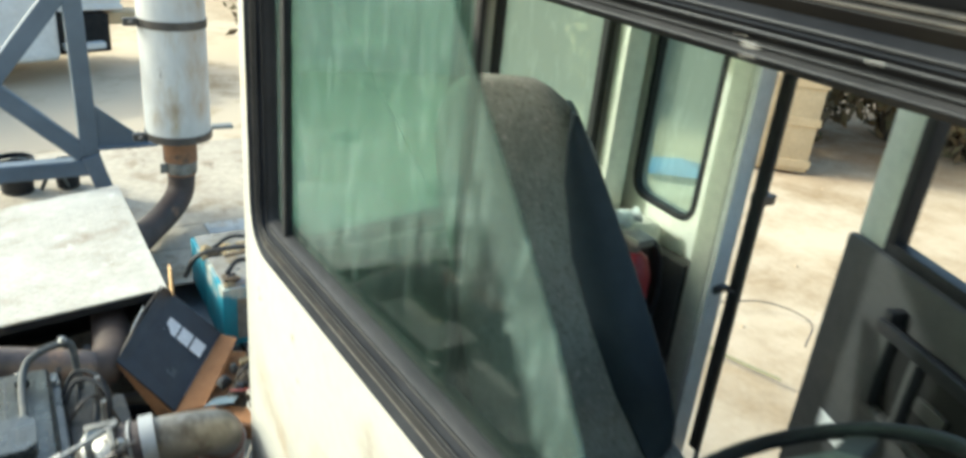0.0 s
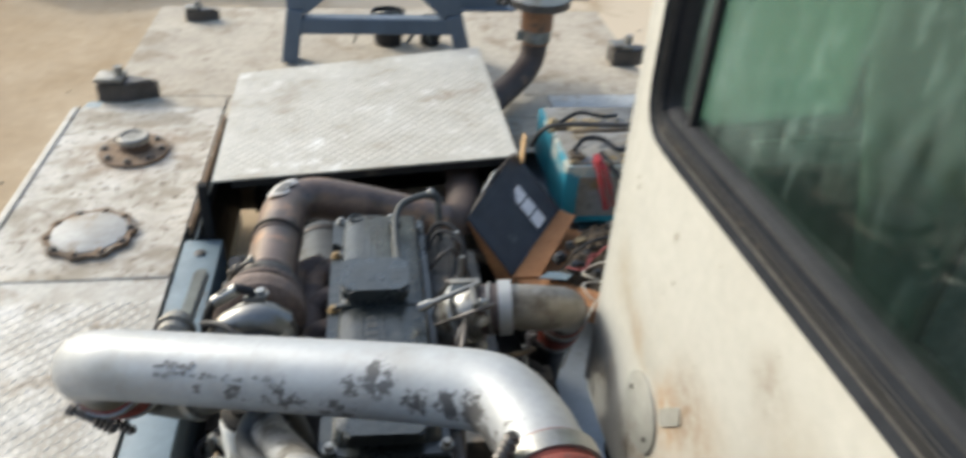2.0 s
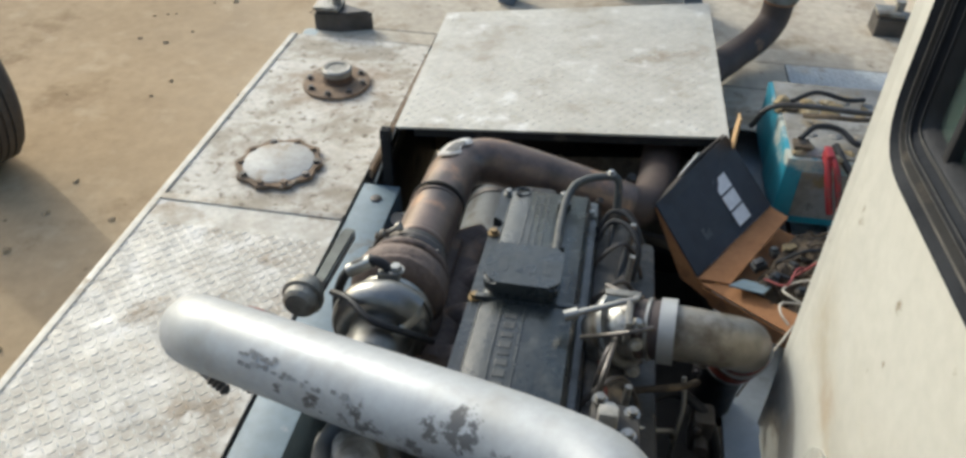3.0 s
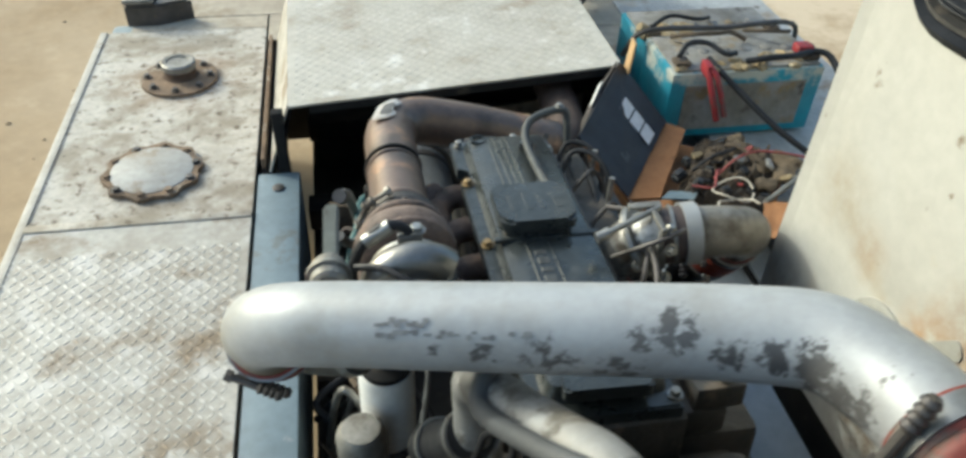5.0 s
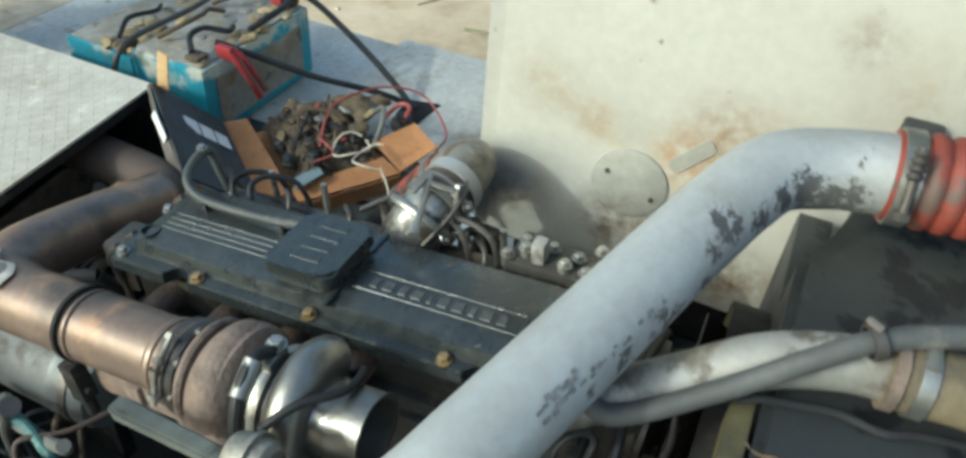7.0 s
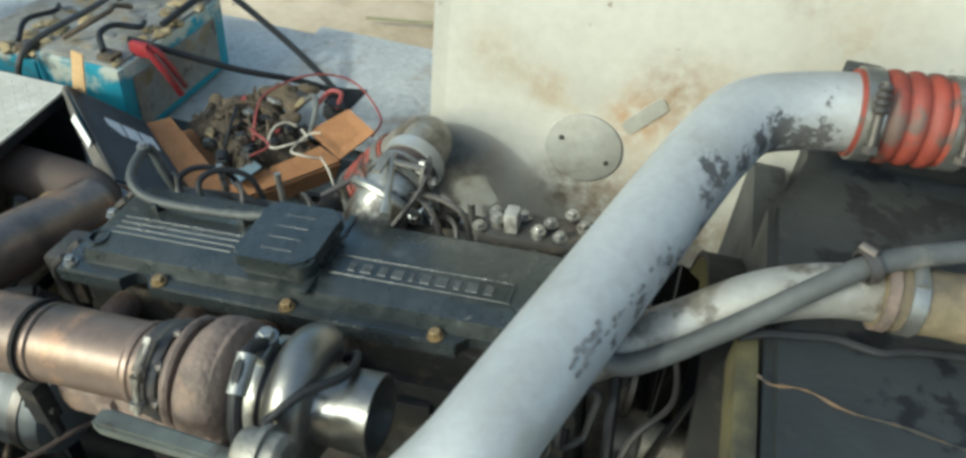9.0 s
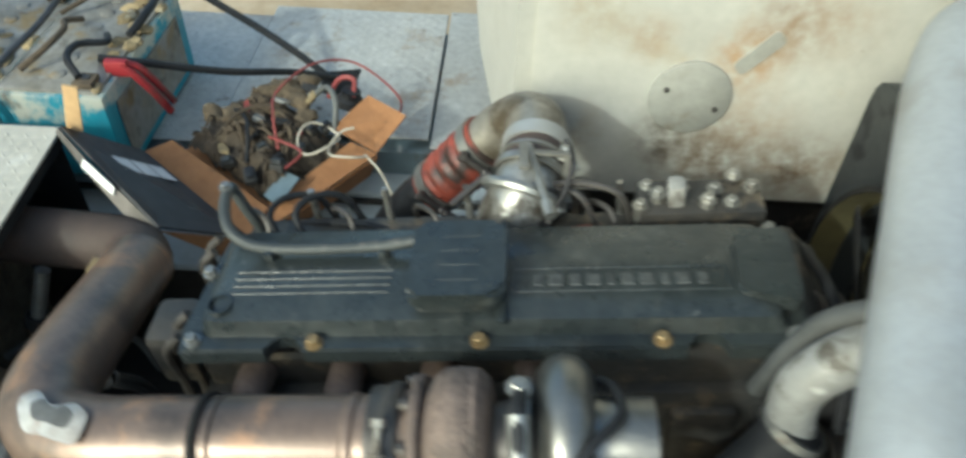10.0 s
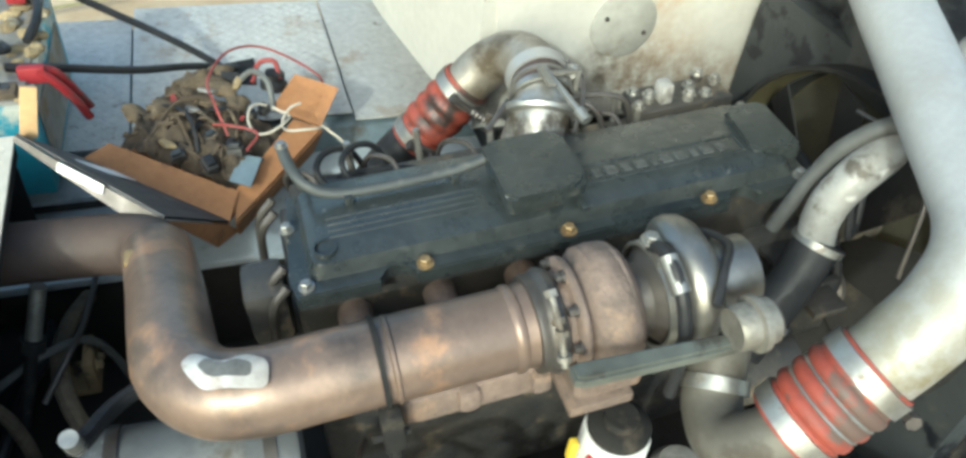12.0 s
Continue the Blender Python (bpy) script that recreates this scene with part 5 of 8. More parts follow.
# ---- exhaust stack ----
SX, SY = 0.590, 3.17
stack = thing("exhaust_stack", (SX, SY, DECK), "tall white-painted exhaust silencer, streaked with rust", "exhaust stack")
bm = B()
lathe(bm, (SX, SY, 1.40), (0, 0, 1), [(0.0, 0), (0.058, 0), (0.058, 0.055), (0.066, 0.06), (0.066, 0.12), (0.060, 0.16), (0, 0.16)], 24)
part("neck", bm, mat("orange_rust", (0.30, 0.15, 0.075), (0.19, 0.10, 0.055), 0.7, 0.15, 9, 60, spot=(0.10, 0.07, 0.05), spot_at=0.55, spot_scale=14, soft=0.12, bump=0.3), stack, "rust-orange neck")
bm = B()
clamp_band(bm, (SX, SY, 1.435), (0, 0, 1), 0.060, 0.05)
box(bm, SX - 0.085, SX - 0.058, SY - 0.03, SY - 0.018, 1.415, 1.455, bev=0.003)
part("neck_clamp", bm, CAST_AL, stack, "wide grey band clamp")
bm = B()
lathe(bm, (SX, SY, 1.555), (0, 0, 1), [(0, 0), (0.10, 0), (0.118, 0.012), (0.124, 0.03), (0.124, 1.35), (0.11, 1.38), (0, 1.38)], 36)
part("silencer", bm, STACK_WHITE, stack)
for z in (1.575, 2.02):
    bm = B()
    clamp_band(bm, (SX, SY, z), (0, 0, 1), 0.126, 0.03)
    box(bm, SX - 0.175, SX - 0.12, SY - 0.03, SY - 0.005, z - 0.014, z + 0.014, bev=0.003)
    cyl(bm, (SX - 0.15, SY - 0.06, z), (SX - 0.15, SY + 0.02, z), 0.009, 8)
    part("clamp", bm, DARK_STEEL, stack)
bm = B()
box(bm, SX - 0.02, SX + 0.24, SY + 0.09, SY + 0.13, 1.545, 1.56, bev=0.003)
part("bracket_arm", bm, GREY_COVER, stack)

# ---- mast frame behind the hatch ----
mast = thing("mast_frame", (-0.05, 3.5, DECK), "dark blue-grey steel lattice mast frame on the rear deck", "lattice frame")


def beam(bm, a, b, w, h):
    a, b = Vector(a), Vector(b)
    p, d, u, v = frame_at(a, b - a)
    L = (b - a).length
    m = Matrix((u, d, v)).transposed().to_4x4()
    m.translation = a
    return box(bm, -w / 2, w / 2, 0, L, -h / 2, h / 2, m, 0.004, 1)


YM = 3.5
for nm, a, b, w in (("post", (-0.44, YM, DECK), (-0.40, YM, 1.42), 0.085), ("post", (-0.40, YM, 1.42), (-0.45, YM, 3.3), 0.07), ("post", (0.34, YM, DECK), (0.285, YM, 1.40), 0.09),
                    ("post", (0.285, YM, 1.40), (0.27, YM, 3.3), 0.07), ("rail", (-0.42, YM, 1.345), (0.30, YM, 1.345), 0.065), ("brace", (0.26, YM, 1.40), (-0.04, YM, 1.70), 0.055),
                    ("brace", (-0.38, YM, 1.42), (-0.04, YM, 1.70), 0.055), ("brace", (-0.04, YM, 1.72), (-0.40, YM, 2.1), 0.055), ("brace", (-0.04, YM, 1.72), (0.26, YM, 2.1), 0.055), ("rail", (-0.43, YM, 2.15), (0.28, YM, 2.15), 0.065)):
    bm = B()
    beam(bm, a, b, w, 0.07)
    part(nm, bm, MAST_PAINT, mast)
bm = B()
prism(bm, [(0.31, 1.42), (0.52, 1.44), (0.31, 1.62)], -0.006, 0.006, Matrix.Translation((0, YM - 0.02, 0)) @ Matrix.Rotation(radians(90), 4, "X"))
part("gusset", bm, MAST_PAINT, mast)
bm = B()
box(bm, 0.31, 0.55, YM - 0.05, YM + 0.03, 1.425, 1.437, bev=0.003)
part("shelf_plate", bm, MAST_PAINT, mast)
for x, r, h, mt in ((0.06, 0.075, 0.15, RUBBER), (0.28 - 0.02, 0.055, 0.12, RUBBER)):
    bk = thing("bucket", (x - 0.06, 3.72, DECK), "small black plastic bucket on the rear deck", "bucket", "buckets")
    bm = B()
    lathe(bm, (x - 0.06, 3.72, DECK), (0, 0, 1), [(0, 0), (r * 0.85, 0), (r, h), (r + 0.006, h), (r + 0.006, h - 0.02), (r - 0.006, h - 0.02), (r * 0.8, 0.01), (0, 0.01)], 22)
    part("pail", bm, mt, bk)
    bm = B()
    tube(bm, [(x - 0.06 - r, 3.72, DECK + h - 0.01), (x - 0.06, 3.66, DECK + h + 0.02), (x - 0.06 + r, 3.72, DECK + h - 0.01)], 0.003, 6, 6)
    part("handle", bm, STEEL, bk)
bm = B()
tube(bm, [(-0.16, 3.70, DECK + 0.005), (-0.13, 3.68, DECK + 0.10), (-0.06, 3.69, DECK + 0.12)], 0.005, 8, 8)
solo("hose_scrap", bm, GREY_HOSE, "short loop of grey hose lying on the deck", "hose", "hose scraps")
bm = B()
tube(bm, [(0.09, 3.68, DECK + 0.01), (0.13, 3.66, DECK + 0.09), (0.17, 3.67, DECK + 0.08), (0.2, 3.68, DECK + 0.01)], 0.009, 8, 8)
solo("hose_scrap", bm, GREY_HOSE, "short loop of grey hose lying on the deck", "hose", "hose scraps")

# ---- charge-air pipe over the front of the engine, with its red hoses ----
charge = thing("charge_pipe", (-0.2, 0.95, 1.6), "silver-painted charge-air pipe with flaking black patches", "pipe")
bm = B()
CP = [(-0.5375, 1.158, 1.552), (-0.5375, 1.135, 1.580), (-0.538, 1.112, 1.608), (-0.538, 1.091, 1.640), (-0.533, 1.058, 1.685), (-0.510, 1.020, 1.730), (-0.470, 0.992, 1.756), (-0.42, 0.973, 1.769), (-0.36, 0.9515, 1.781), (-0.22, 0.9015, 1.809), (-0.09, 0.855, 1.835), (-0.01, 0.823, 1.852), (0.05, 0.787, 1.868), (0.080, 0.727, 1.876), (0.088, 0.666, 1.885), (0.090, 0.62, 1.888)]
tube(bm, CP, 0.0505, 30, 8)
silver = part("silver_tube", bm, SILVER, charge)


STENCIL = mat("worn_stencil_ink", (0.085, 0.085, 0.09), (0.20, 0.205, 0.21), 0.5, 0.0, 60, 200, bump=0.0)


def pipe_bar(x, turn, lx, lw):
    """A short dark stencil bar on the straight run of the pipe."""
    ax_ = Vector((0.4, -0.143, 0.0795)).normalized()
    c_ = Vector((x, 0.855 - 0.3575 * (x + 0.09), 1.835 + 0.199 * (x + 0.09)))
    u_ = (Vector((0.05, -0.75, 0.66)) - ax_ * Vector((0.05, -0.75, 0.66)).dot(ax_)).normalized()
    w_ = ax_.cross(u_)
    bm = B()
    q = []
    for s in (-1, 1):
        for k in range(4):
            a = turn + (k / 3 - 0.5) * lw / 0.05
            q.append(bm.verts.new(c_ + ax_ * s * lx / 2 + (u_ * math.cos(a) + w_ * math.sin(a)) * 0.0516))
    for k in range(3):
        bm.faces.new((q[k], q[k + 1], q[5 + k], q[4 + k]))
    part("stencil_bar", bm, STENCIL, silver)


rngp = random.Random(5)
for row, count, turn in ((0, 26, 0.10), (1, 10, -0.14)):
    for k in range(count):
        if rngp.random() < 0.72:
            pipe_bar(-0.366 + k * 0.0061 + rngp.uniform(-0.0015, 0.0015), turn + rngp.uniform(-0.06, 0.06), rngp.uniform(0.005, 0.011), rngp.uniform(0.002, 0.0065))


def bellows(bm, a, b, r, ribs=3, n=28):
    a, b = Vector(a), Vector(b)
    L = (b - a).length
    prof = [(r * 0.95, 0), (r + 0.004, 0), (r + 0.004, L * 0.24)]
    w = L * 0.52 / ribs
    for k in range(ribs):
        s = L * 0.24 + k * w
        prof += [(r + 0.003, s + w * 0.06), (r + 0.0075, s + w * 0.28), (r + 0.0082, s + w * 0.5), (r + 0.0075, s + w * 0.72), (r + 0.003, s + w * 0.94)]
    prof += [(r + 0.004, L * 0.76), (r + 0.004, L), (r * 0.95, L)]
    return lathe(bm, a, b - a, prof, n)


def hump_hose(name, a, b, r, label, ribs=3, tbolt=None, rings=True, material=None):
    a, b = Vector(a), Vector(b)
    h = thing(name, a, label, "hose", "red hoses")
    bm = B()
    bellows(bm, a, b, r, ribs)
    part("sleeve", bm, material or RED_HOSE, h)
    d = (b - a).normalized()
    L = (b - a).length
    for s in (0.12, 0.88):
        bm = B()
        clamp_band(bm, a + d * L * s, d, r + 0.005, 0.023)
        part("band_clamp", bm, STEEL, h)
        bm = B()
        t = Vector(tbolt or (0, 0, 1))
        t = (t - d * t.dot(d)).normalized()
        s_ = t.cross(d)
        c = a + d * L * s + t * (r + 0.014)
        cyl(bm, c - s_ * 0.03, c + s_ * 0.05, 0.006, 10)
        lathe(bm, c + s_ * 0.012, s_, [(0.007 + 0.003 * (k % 2), 0.0045 * k) for k in range(9)], 10)
        lathe(bm, c - s_ * 0.036, s_, [(0, 0), (0.010, 0), (0.010, 0.010), (0, 0.010)], 6)
        part("t_bolt", bm, DARK_STEEL, h)
    if rings:
        w = L * 0.52 / ribs
        for k in range(1, ribs):
            bm = B()
            tube(bm, [a + d * (L * 0.24 + k * w) + (Vector(frame_at(a, d)[2]) * math.cos(q) + frame_at(a, d)[3] * math.sin(q)) * (r + 0.004) for q in (2 * math.pi * i / 24 for i in range(24))], 0.0022, 6, 1, closed=True)
            part("wire_ring", bm, STEEL, h)
    return h


hump_hose("silicone_hose", (-0.538, 1.112, 1.608), (-0.537, 1.199, 1.504), 0.0515, "red ribbed silicone hose with steel clamps at the turbo outlet", tbolt=(-0.45, -0.70, -0.55))
hump_hose("silicone_hose", (0.088, 0.666, 1.885), (0.098, 0.53, 1.894), 0.0515, "red ribbed silicone hose with steel clamps at the cooler", tbolt=(-1, 0, 0.35), rings=False)
bm = B()
tube(bm, [(-0.537, 1.182, 1.524), (-0.533, 1.215, 1.482), (-0.500, 1.238, 1.440), (-0.440, 1.224, 1.440), (-0.385, 1.195, 1.495)], 0.041, 22, 8)
outlet = thing("turbo_outlet_pipe", (-0.45, 1.28, 1.4), "dull dark aluminium elbow from the compressor outlet", "pipe")
part("elbow", bm, mat("sooty_outlet_casting", (0.13, 0.122, 0.105), (0.085, 0.08, 0.068), 0.5, 0.25, 9, 70, spot=(0.055, 0.047, 0.038), spot_at=0.55, spot_scale=12, soft=0.1, bump=0.3), outlet)
bm = B()
clamp_band(bm, (-0.425, 1.214, 1.454), (0.7, -0.35, 0.6), 0.0425, 0.02)
part("band_clamp", bm, STEEL, outlet)
bm = B()
tube(bm, [(0.097, 0.545, 1.893), (0.10, 0.48, 1.885), (0.105, 0.43, 1.83), (0.105, 0.41, 1.74)], 0.048, 22, 8)
solo("cooler_inlet", bm, RUBBER, "black inlet stub of the charge cooler", "pipe")

# ---- cooler pack with fan shroud ----
cooler = thing("cooler_pack", (-0.1, 0.6, 0.8), "dark grey radiator and charge-cooler pack, stained, with olive fan shroud", "radiator")
bm = B()
prism(bm, [(-0.50, 0.728), (0.055, 0.722), (0.19, 0.655), (0.348, 0.648), (0.348, 0.30), (-0.50, 0.30)], 1.60, 1.75, IDENT, 0.012)
part("top_tank", bm, COOLER, cooler, "dark grey top tank with black flaked patches")
bm = B()
box(bm, -0.48, 0.33, 0.36, 0.66, 0.8, 1.6, bev=0.006)
part("core", bm, BLACK, cooler)
bm = B()
box(bm, 0.20, 0.350, 0.30, 0.636, 1.745, 1.80, bev=0.012)
box(bm, 0.325, 0.352, 0.58, 0.636, 1.78, 1.84, bev=0.006)
part("mount_tab", bm, COOLER, cooler)
SC = Vector((-0.10, 0.0, 1.36))
bm = B()
outer = fillet([(-0.48, 0.9), (0.33, 0.9), (0.33, 1.66), (-0.48, 1.66)], 0.06, 4)
ring = [Vector((SC.x + 0.315 * math.cos(a), SC.z + 0.29 * math.sin(a))) for a in (2 * math.pi * i / 40 for i in range(40))]
holed(bm, [tuple(p) for p in outer], [tuple(p) for p in ring], lambda a, b, d: Vector((a, 0.672 + d, b)), 0.05)
part("shroud_plate", bm, COOLER, cooler, "dark grey shroud plate")
bm = B()
k = 40
a0 = [bm.verts.new((p.x, 0.664, p.y)) for p in ring]
a1 = [bm.verts.new((SC.x + (p.x - SC.x) * 1.02, 0.775, SC.z + (p.y - SC.z) * 1.02)) for p in ring]
for i in range(k):
    bm.faces.new((a0[i], a0[(i + 1) % k], a1[(i + 1) % k], a1[i]))
part("fan_shroud", bm, OLIVE, cooler, "olive plastic inside of the fan shroud")
bm = B()
b1, b2, b3 = ([bm.verts.new((SC.x + (p.x - SC.x) * f, y_, SC.z + (p.y - SC.z) * f)) for p in ring] for f, y_ in ((1.021, 0.776), (1.05, 0.776), (1.05, 0.72)))
for lo, hi in ((b1, b2), (b2, b3)):
    for i in range(k):
        bm.faces.new((lo[i], lo[(i + 1) % k], hi[(i + 1) % k], hi[i]))
part("shroud_rim", bm, BLACK, cooler, "black outer rim of the fan shroud")
bm = B()
box(bm, -0.50, -0.205, 0.731, 0.756, 1.69, 1.744, bev=0.004)
part("shroud_flange", bm, OLIVE, cooler, "olive-yellow top flange of the fan shroud")
bm = B()
tube(bm, [(-0.272, 0.735, 1.751), (-0.281, 0.720, 1.7515), (-0.276, 0.685, 1.7515), (-0.290, 0.643, 1.7515), (-0.291, 0.591, 1.7515), (-0.302, 0.50, 1.7515), (-0.30, 0.38, 1.7515)], 0.0016, 8, 6, radii=lambda t: 0.0015 + 0.0011 * math.sin(t * 47) * math.sin(t * 19))
part("dirty_wire", bm, mat("rusty_wire", (0.13, 0.08, 0.042), (0.06, 0.05, 0.038), 0.8, 0.0, 30, 90, spot=(0.03, 0.028, 0.025), spot_at=0.47, spot_scale=22, soft=0.08, bump=0.4), cooler, "thin rust-caked wire across the tank")
bm = B()
box(bm, -0.47, 0.32, 0.6605, 0.666, 0.95, 1.597, bev=0.001)
part("core_face", bm, mat("dusty_core", (0.062, 0.056, 0.036), (0.035, 0.032, 0.022), 0.8, 0.0, 9, 120, bump=0.4), cooler, "dusty olive-brown face of the radiator core")
fan = part("fan_hub", cyl(B(), (SC.x, 0.74, SC.z), (SC.x, 0.86, SC.z), 0.05, 24), DARK_STEEL, cooler)
part("hub_nose", cyl(B(), (-0.152, 0.73, 1.435), (-0.152, 0.81, 1.435), 0.032, 24), CAST_AL, cooler, "bright hub nose")
for q in range(9):
    a = 2 * math.pi * q / 9
    bm = B()
    m = Matrix.Translation((SC.x, 0.785, SC.z)) @ Matrix.Rotation(a, 4, "Y")
    vsb = [m @ Vector(p) for p in ((0.04, -0.018, -0.03), (0.28, -0.022, -0.06), (0.28, 0.022, 0.05), (0.04, 0.018, 0.03))]
    sheet(bm, vsb, 0.003)
    part("blade", bm, BLACK, fan)
bm = B()
tube(bm, [(-0.222, 0.755, 1.75), (-0.214, 0.729, 1.757), (-0.203, 0.69, 1.757), (-0.193, 0.65, 1.756), (-0.197, 0.605, 1.756), (-0.184, 0.571, 1.757), (-0.172, 0.50, 1.758), (-0.17, 0.38, 1.757)], 0.005, 8, 6)
part("loom_wire", bm, RUBBER, cooler)

# ---- coolant pipe and hoses over the shroud ----
coolant = thing("coolant_pipe", (-0.25, 0.9, 1.5), "scuffed silver coolant pipe with rubber joints", "pipe")
bm = B()
tube(bm, [(-0.267, 0.968, 1.520), (-0.264, 0.979, 1.564), (-0.266, 0.980, 1.612), (-0.267, 0.960, 1.652), (-0.260, 0.918, 1.688), (-0.236, 0.865, 1.712), (-0.207, 0.81, 1.735), (-0.178, 0.74, 1.775), (-0.162, 0.67, 1.797), (-0.155, 0.60, 1.803)], 0.031, 22, 8, radii=lambda t: 0.0275 + 0.0035 * min(1.0, t * 1.6))
part("silver_tube", bm, mat("scuffed_silver_pipe", (0.34, 0.34, 0.33), (0.20, 0.195, 0.18), 0.5, 0.2, 8, 70, spot=(0.075, 0.066, 0.052), spot_at=0.53, spot_scale=11, soft=0.08, spot2=(0.46, 0.45, 0.43), spot2_at=0.62, spot2_scale=15, bump=0.15, stains=[((-0.225, 0.88, 1.70), 0.10, (0.07, 0.068, 0.062), 1.6, 14), ((-0.20, 0.80, 1.76), 0.05, (0.30, 0.27, 0.22), 1.0, 30), ((-0.16, 0.62, 1.80), 0.05, (0.09, 0.065, 0.04), 1.2, 20)]), coolant)
bm = B()
tube(bm, [(-0.315, 1.075, 1.36), (-0.300, 1.035, 1.42), (-0.282, 0.992, 1.48), (-0.268, 0.966, 1.535)], 0.036, 20, 6)
part("rubber_joint", bm, RUBBER, coolant)
for p, d in (((-0.269, 0.968, 1.528), (0.2, -0.42, 0.9)), ((-0.302, 1.040, 1.413), (0.25, -0.55, 0.8))):
    bm = B()
    clamp_band(bm, p, d, 0.038, 0.012)
    part("hose_clip", bm, STEEL, coolant)
bm = B()
tube(bm, [(-0.156, 0.625, 1.803), (-0.152, 0.55, 1.806), (-0.145, 0.44, 1.806), (-0.14, 0.34, 1.800), (-0.14, 0.30, 1.74)], 0.037, 22, 6, radii=lambda t: 0.037 + 0.0012 * math.sin(t * 90))
part("tan_hose", bm, TAN_HOSE, coolant, "stained tan coolant hose")
bm = B()
clamp_band(bm, (-0.154, 0.592, 1.8045), (0.05, -1, 0.02), 0.0385, 0.016)
lathe(bm, (-0.175, 0.592, 1.838), (1, 0.0, 0.2), [(0, 0), (0.008, 0), (0.008, 0.03), (0, 0.03)], 10)
part("hose_clip", bm, STEEL, coolant)
bm = B()
clamp_band(bm, (-0.1555, 0.618, 1.8035), (0.05, -1, 0.02), 0.0385, 0.012)
part("hose_clip", bm, RUST_IRON, coolant, "rusty clip at the hose end")
bm = B()
tube(bm, [(-0.195, 0.990, 1.50), (-0.205, 0.985, 1.56), (-0.214, 0.978, 1.615), (-0.230, 0.964, 1.680), (-0.256, 0.925, 1.729), (-0.278, 0.872, 1.716), (-0.238, 0.78, 1.764), (-0.20, 0.70, 1.822), (-0.165, 0.64, 1.850), (-0.12, 0.55, 1.858), (-0.05, 0.42, 1.855), (-0.02, 0.32, 1.80)], 0.0125, 14, 8)
thin = thing("bleed_hose", (-0.2, 0.98, 1.5), "thin grey rubber hose lying over the coolant pipe", "hose")
part("hose", bm, mat("dark_grey_hose", (0.085, 0.088, 0.088), (0.055, 0.057, 0.057), 0.6, 0.0, 12, 80, spot=(0.15, 0.14, 0.125), spot_at=0.60, spot_scale=14, soft=0.12, bump=0.25), thin)
bm = B()
clamp_band(bm, (-0.17, 0.65, 1.847), (0.4, -0.75, 0.25), 0.0165, 0.012)
lathe(bm, (-0.172, 0.648, 1.866), (0.5, 0.8, 0.0), [(0, 0), (0.006, 0), (0.006, 0.018), (0, 0.018)], 10)
part("clip", bm, DARK_STEEL, thin)
bm = B()
u_, v_, c_ = Vector((0.55, -0.80, 0.22)).normalized(), Vector((0.35, 0.0, 0.94)).normalized(), Vector((-0.246, 0.905, 1.585))
tube(bm, [c_ + u_ * (0.026 * math.cos(a)) + v_ * (0.026 * math.sin(a) - (0.030 if math.sin(a) < -0.6 else 0)) for a in (2 * math.pi * i / 16 for i in range(16))], 0.0055, 8, 4, closed=True)
solo("strap_loop", bm, RUBBER, "black rubber strap loop hanging under the coolant pipe", "strap")
bm = B()
tube(bm, [(-0.34, 0.86, 1.50), (-0.30, 0.84, 1.62), (-0.24, 0.80, 1.648), (-0.1, 0.82, 1.64)], 0.004, 8, 6)
solo("brake_line", bm, DARK_STEEL, "thin bent steel line above the shroud", "pipe")

# ---- intake elbow and hose on the cab side of the engine ----
intake = thing("intake_elbow", (0.15, 1.27, 1.4), "oily aluminium intake elbow with V-band clamps", "pipe")
bm = B()
tube(bm, [(0.062, 1.318, 1.47), (0.066, 1.310, 1.52), (0.085, 1.295, 1.562), (0.125, 1.282, 1.582)], 0.052, 22, 8, radii=lambda t: 0.058 - 0.010 * t)
for k in range(4):
    box(bm, 0.02 + 0.02 * k, 0.03 + 0.02 * k, 1.27 - 0.004 * k, 1.36, 1.46, 1.52, bev=0.004)
part("cast_throat", bm, OILY_AL, intake, "bright cast aluminium throat")
bm = B()
tube(bm, [(0.12, 1.283, 1.581), (0.17, 1.276, 1.590), (0.225, 1.276, 1.586), (0.272, 1.293, 1.566), (0.298, 1.325, 1.530), (0.303, 1.362, 1.485)], 0.0455, 24, 8)
part("tube", bm, DIRTY_AL, intake)
bm = B()
clamp_band(bm, (0.108, 1.286, 1.578), (0.95, -0.2, 0.25), 0.054, 0.012)
lathe(bm, (0.080, 1.297, 1.556), (0.72, -0.25, 0.6), [(0.052, 0), (0.066, 0.002), (0.068, 0.008), (0.066, 0.014), (0.052, 0.016)], 28)
bolt(bm, (0.10, 1.24, 1.622), (0.3, 0, 1), 0.008, 0.02)
part("v_band", bm, STEEL, intake)
bm = B()
clamp_band(bm, (0.158, 1.2775, 1.588), (1, -0.1, 0.1), 0.052, 0.026)
part("wide_band", bm, mat("white_band", (0.43, 0.435, 0.43), (0.33, 0.33, 0.32), 0.4, 0.5, 20, 80, bump=0.1), intake, "wide pale band clamp")
bm = B()
tube(bm, [(0.110, 1.285, 1.579), (0.130, 1.281, 1.584), (0.150, 1.278, 1.587)], 0.0495, 24, 4)
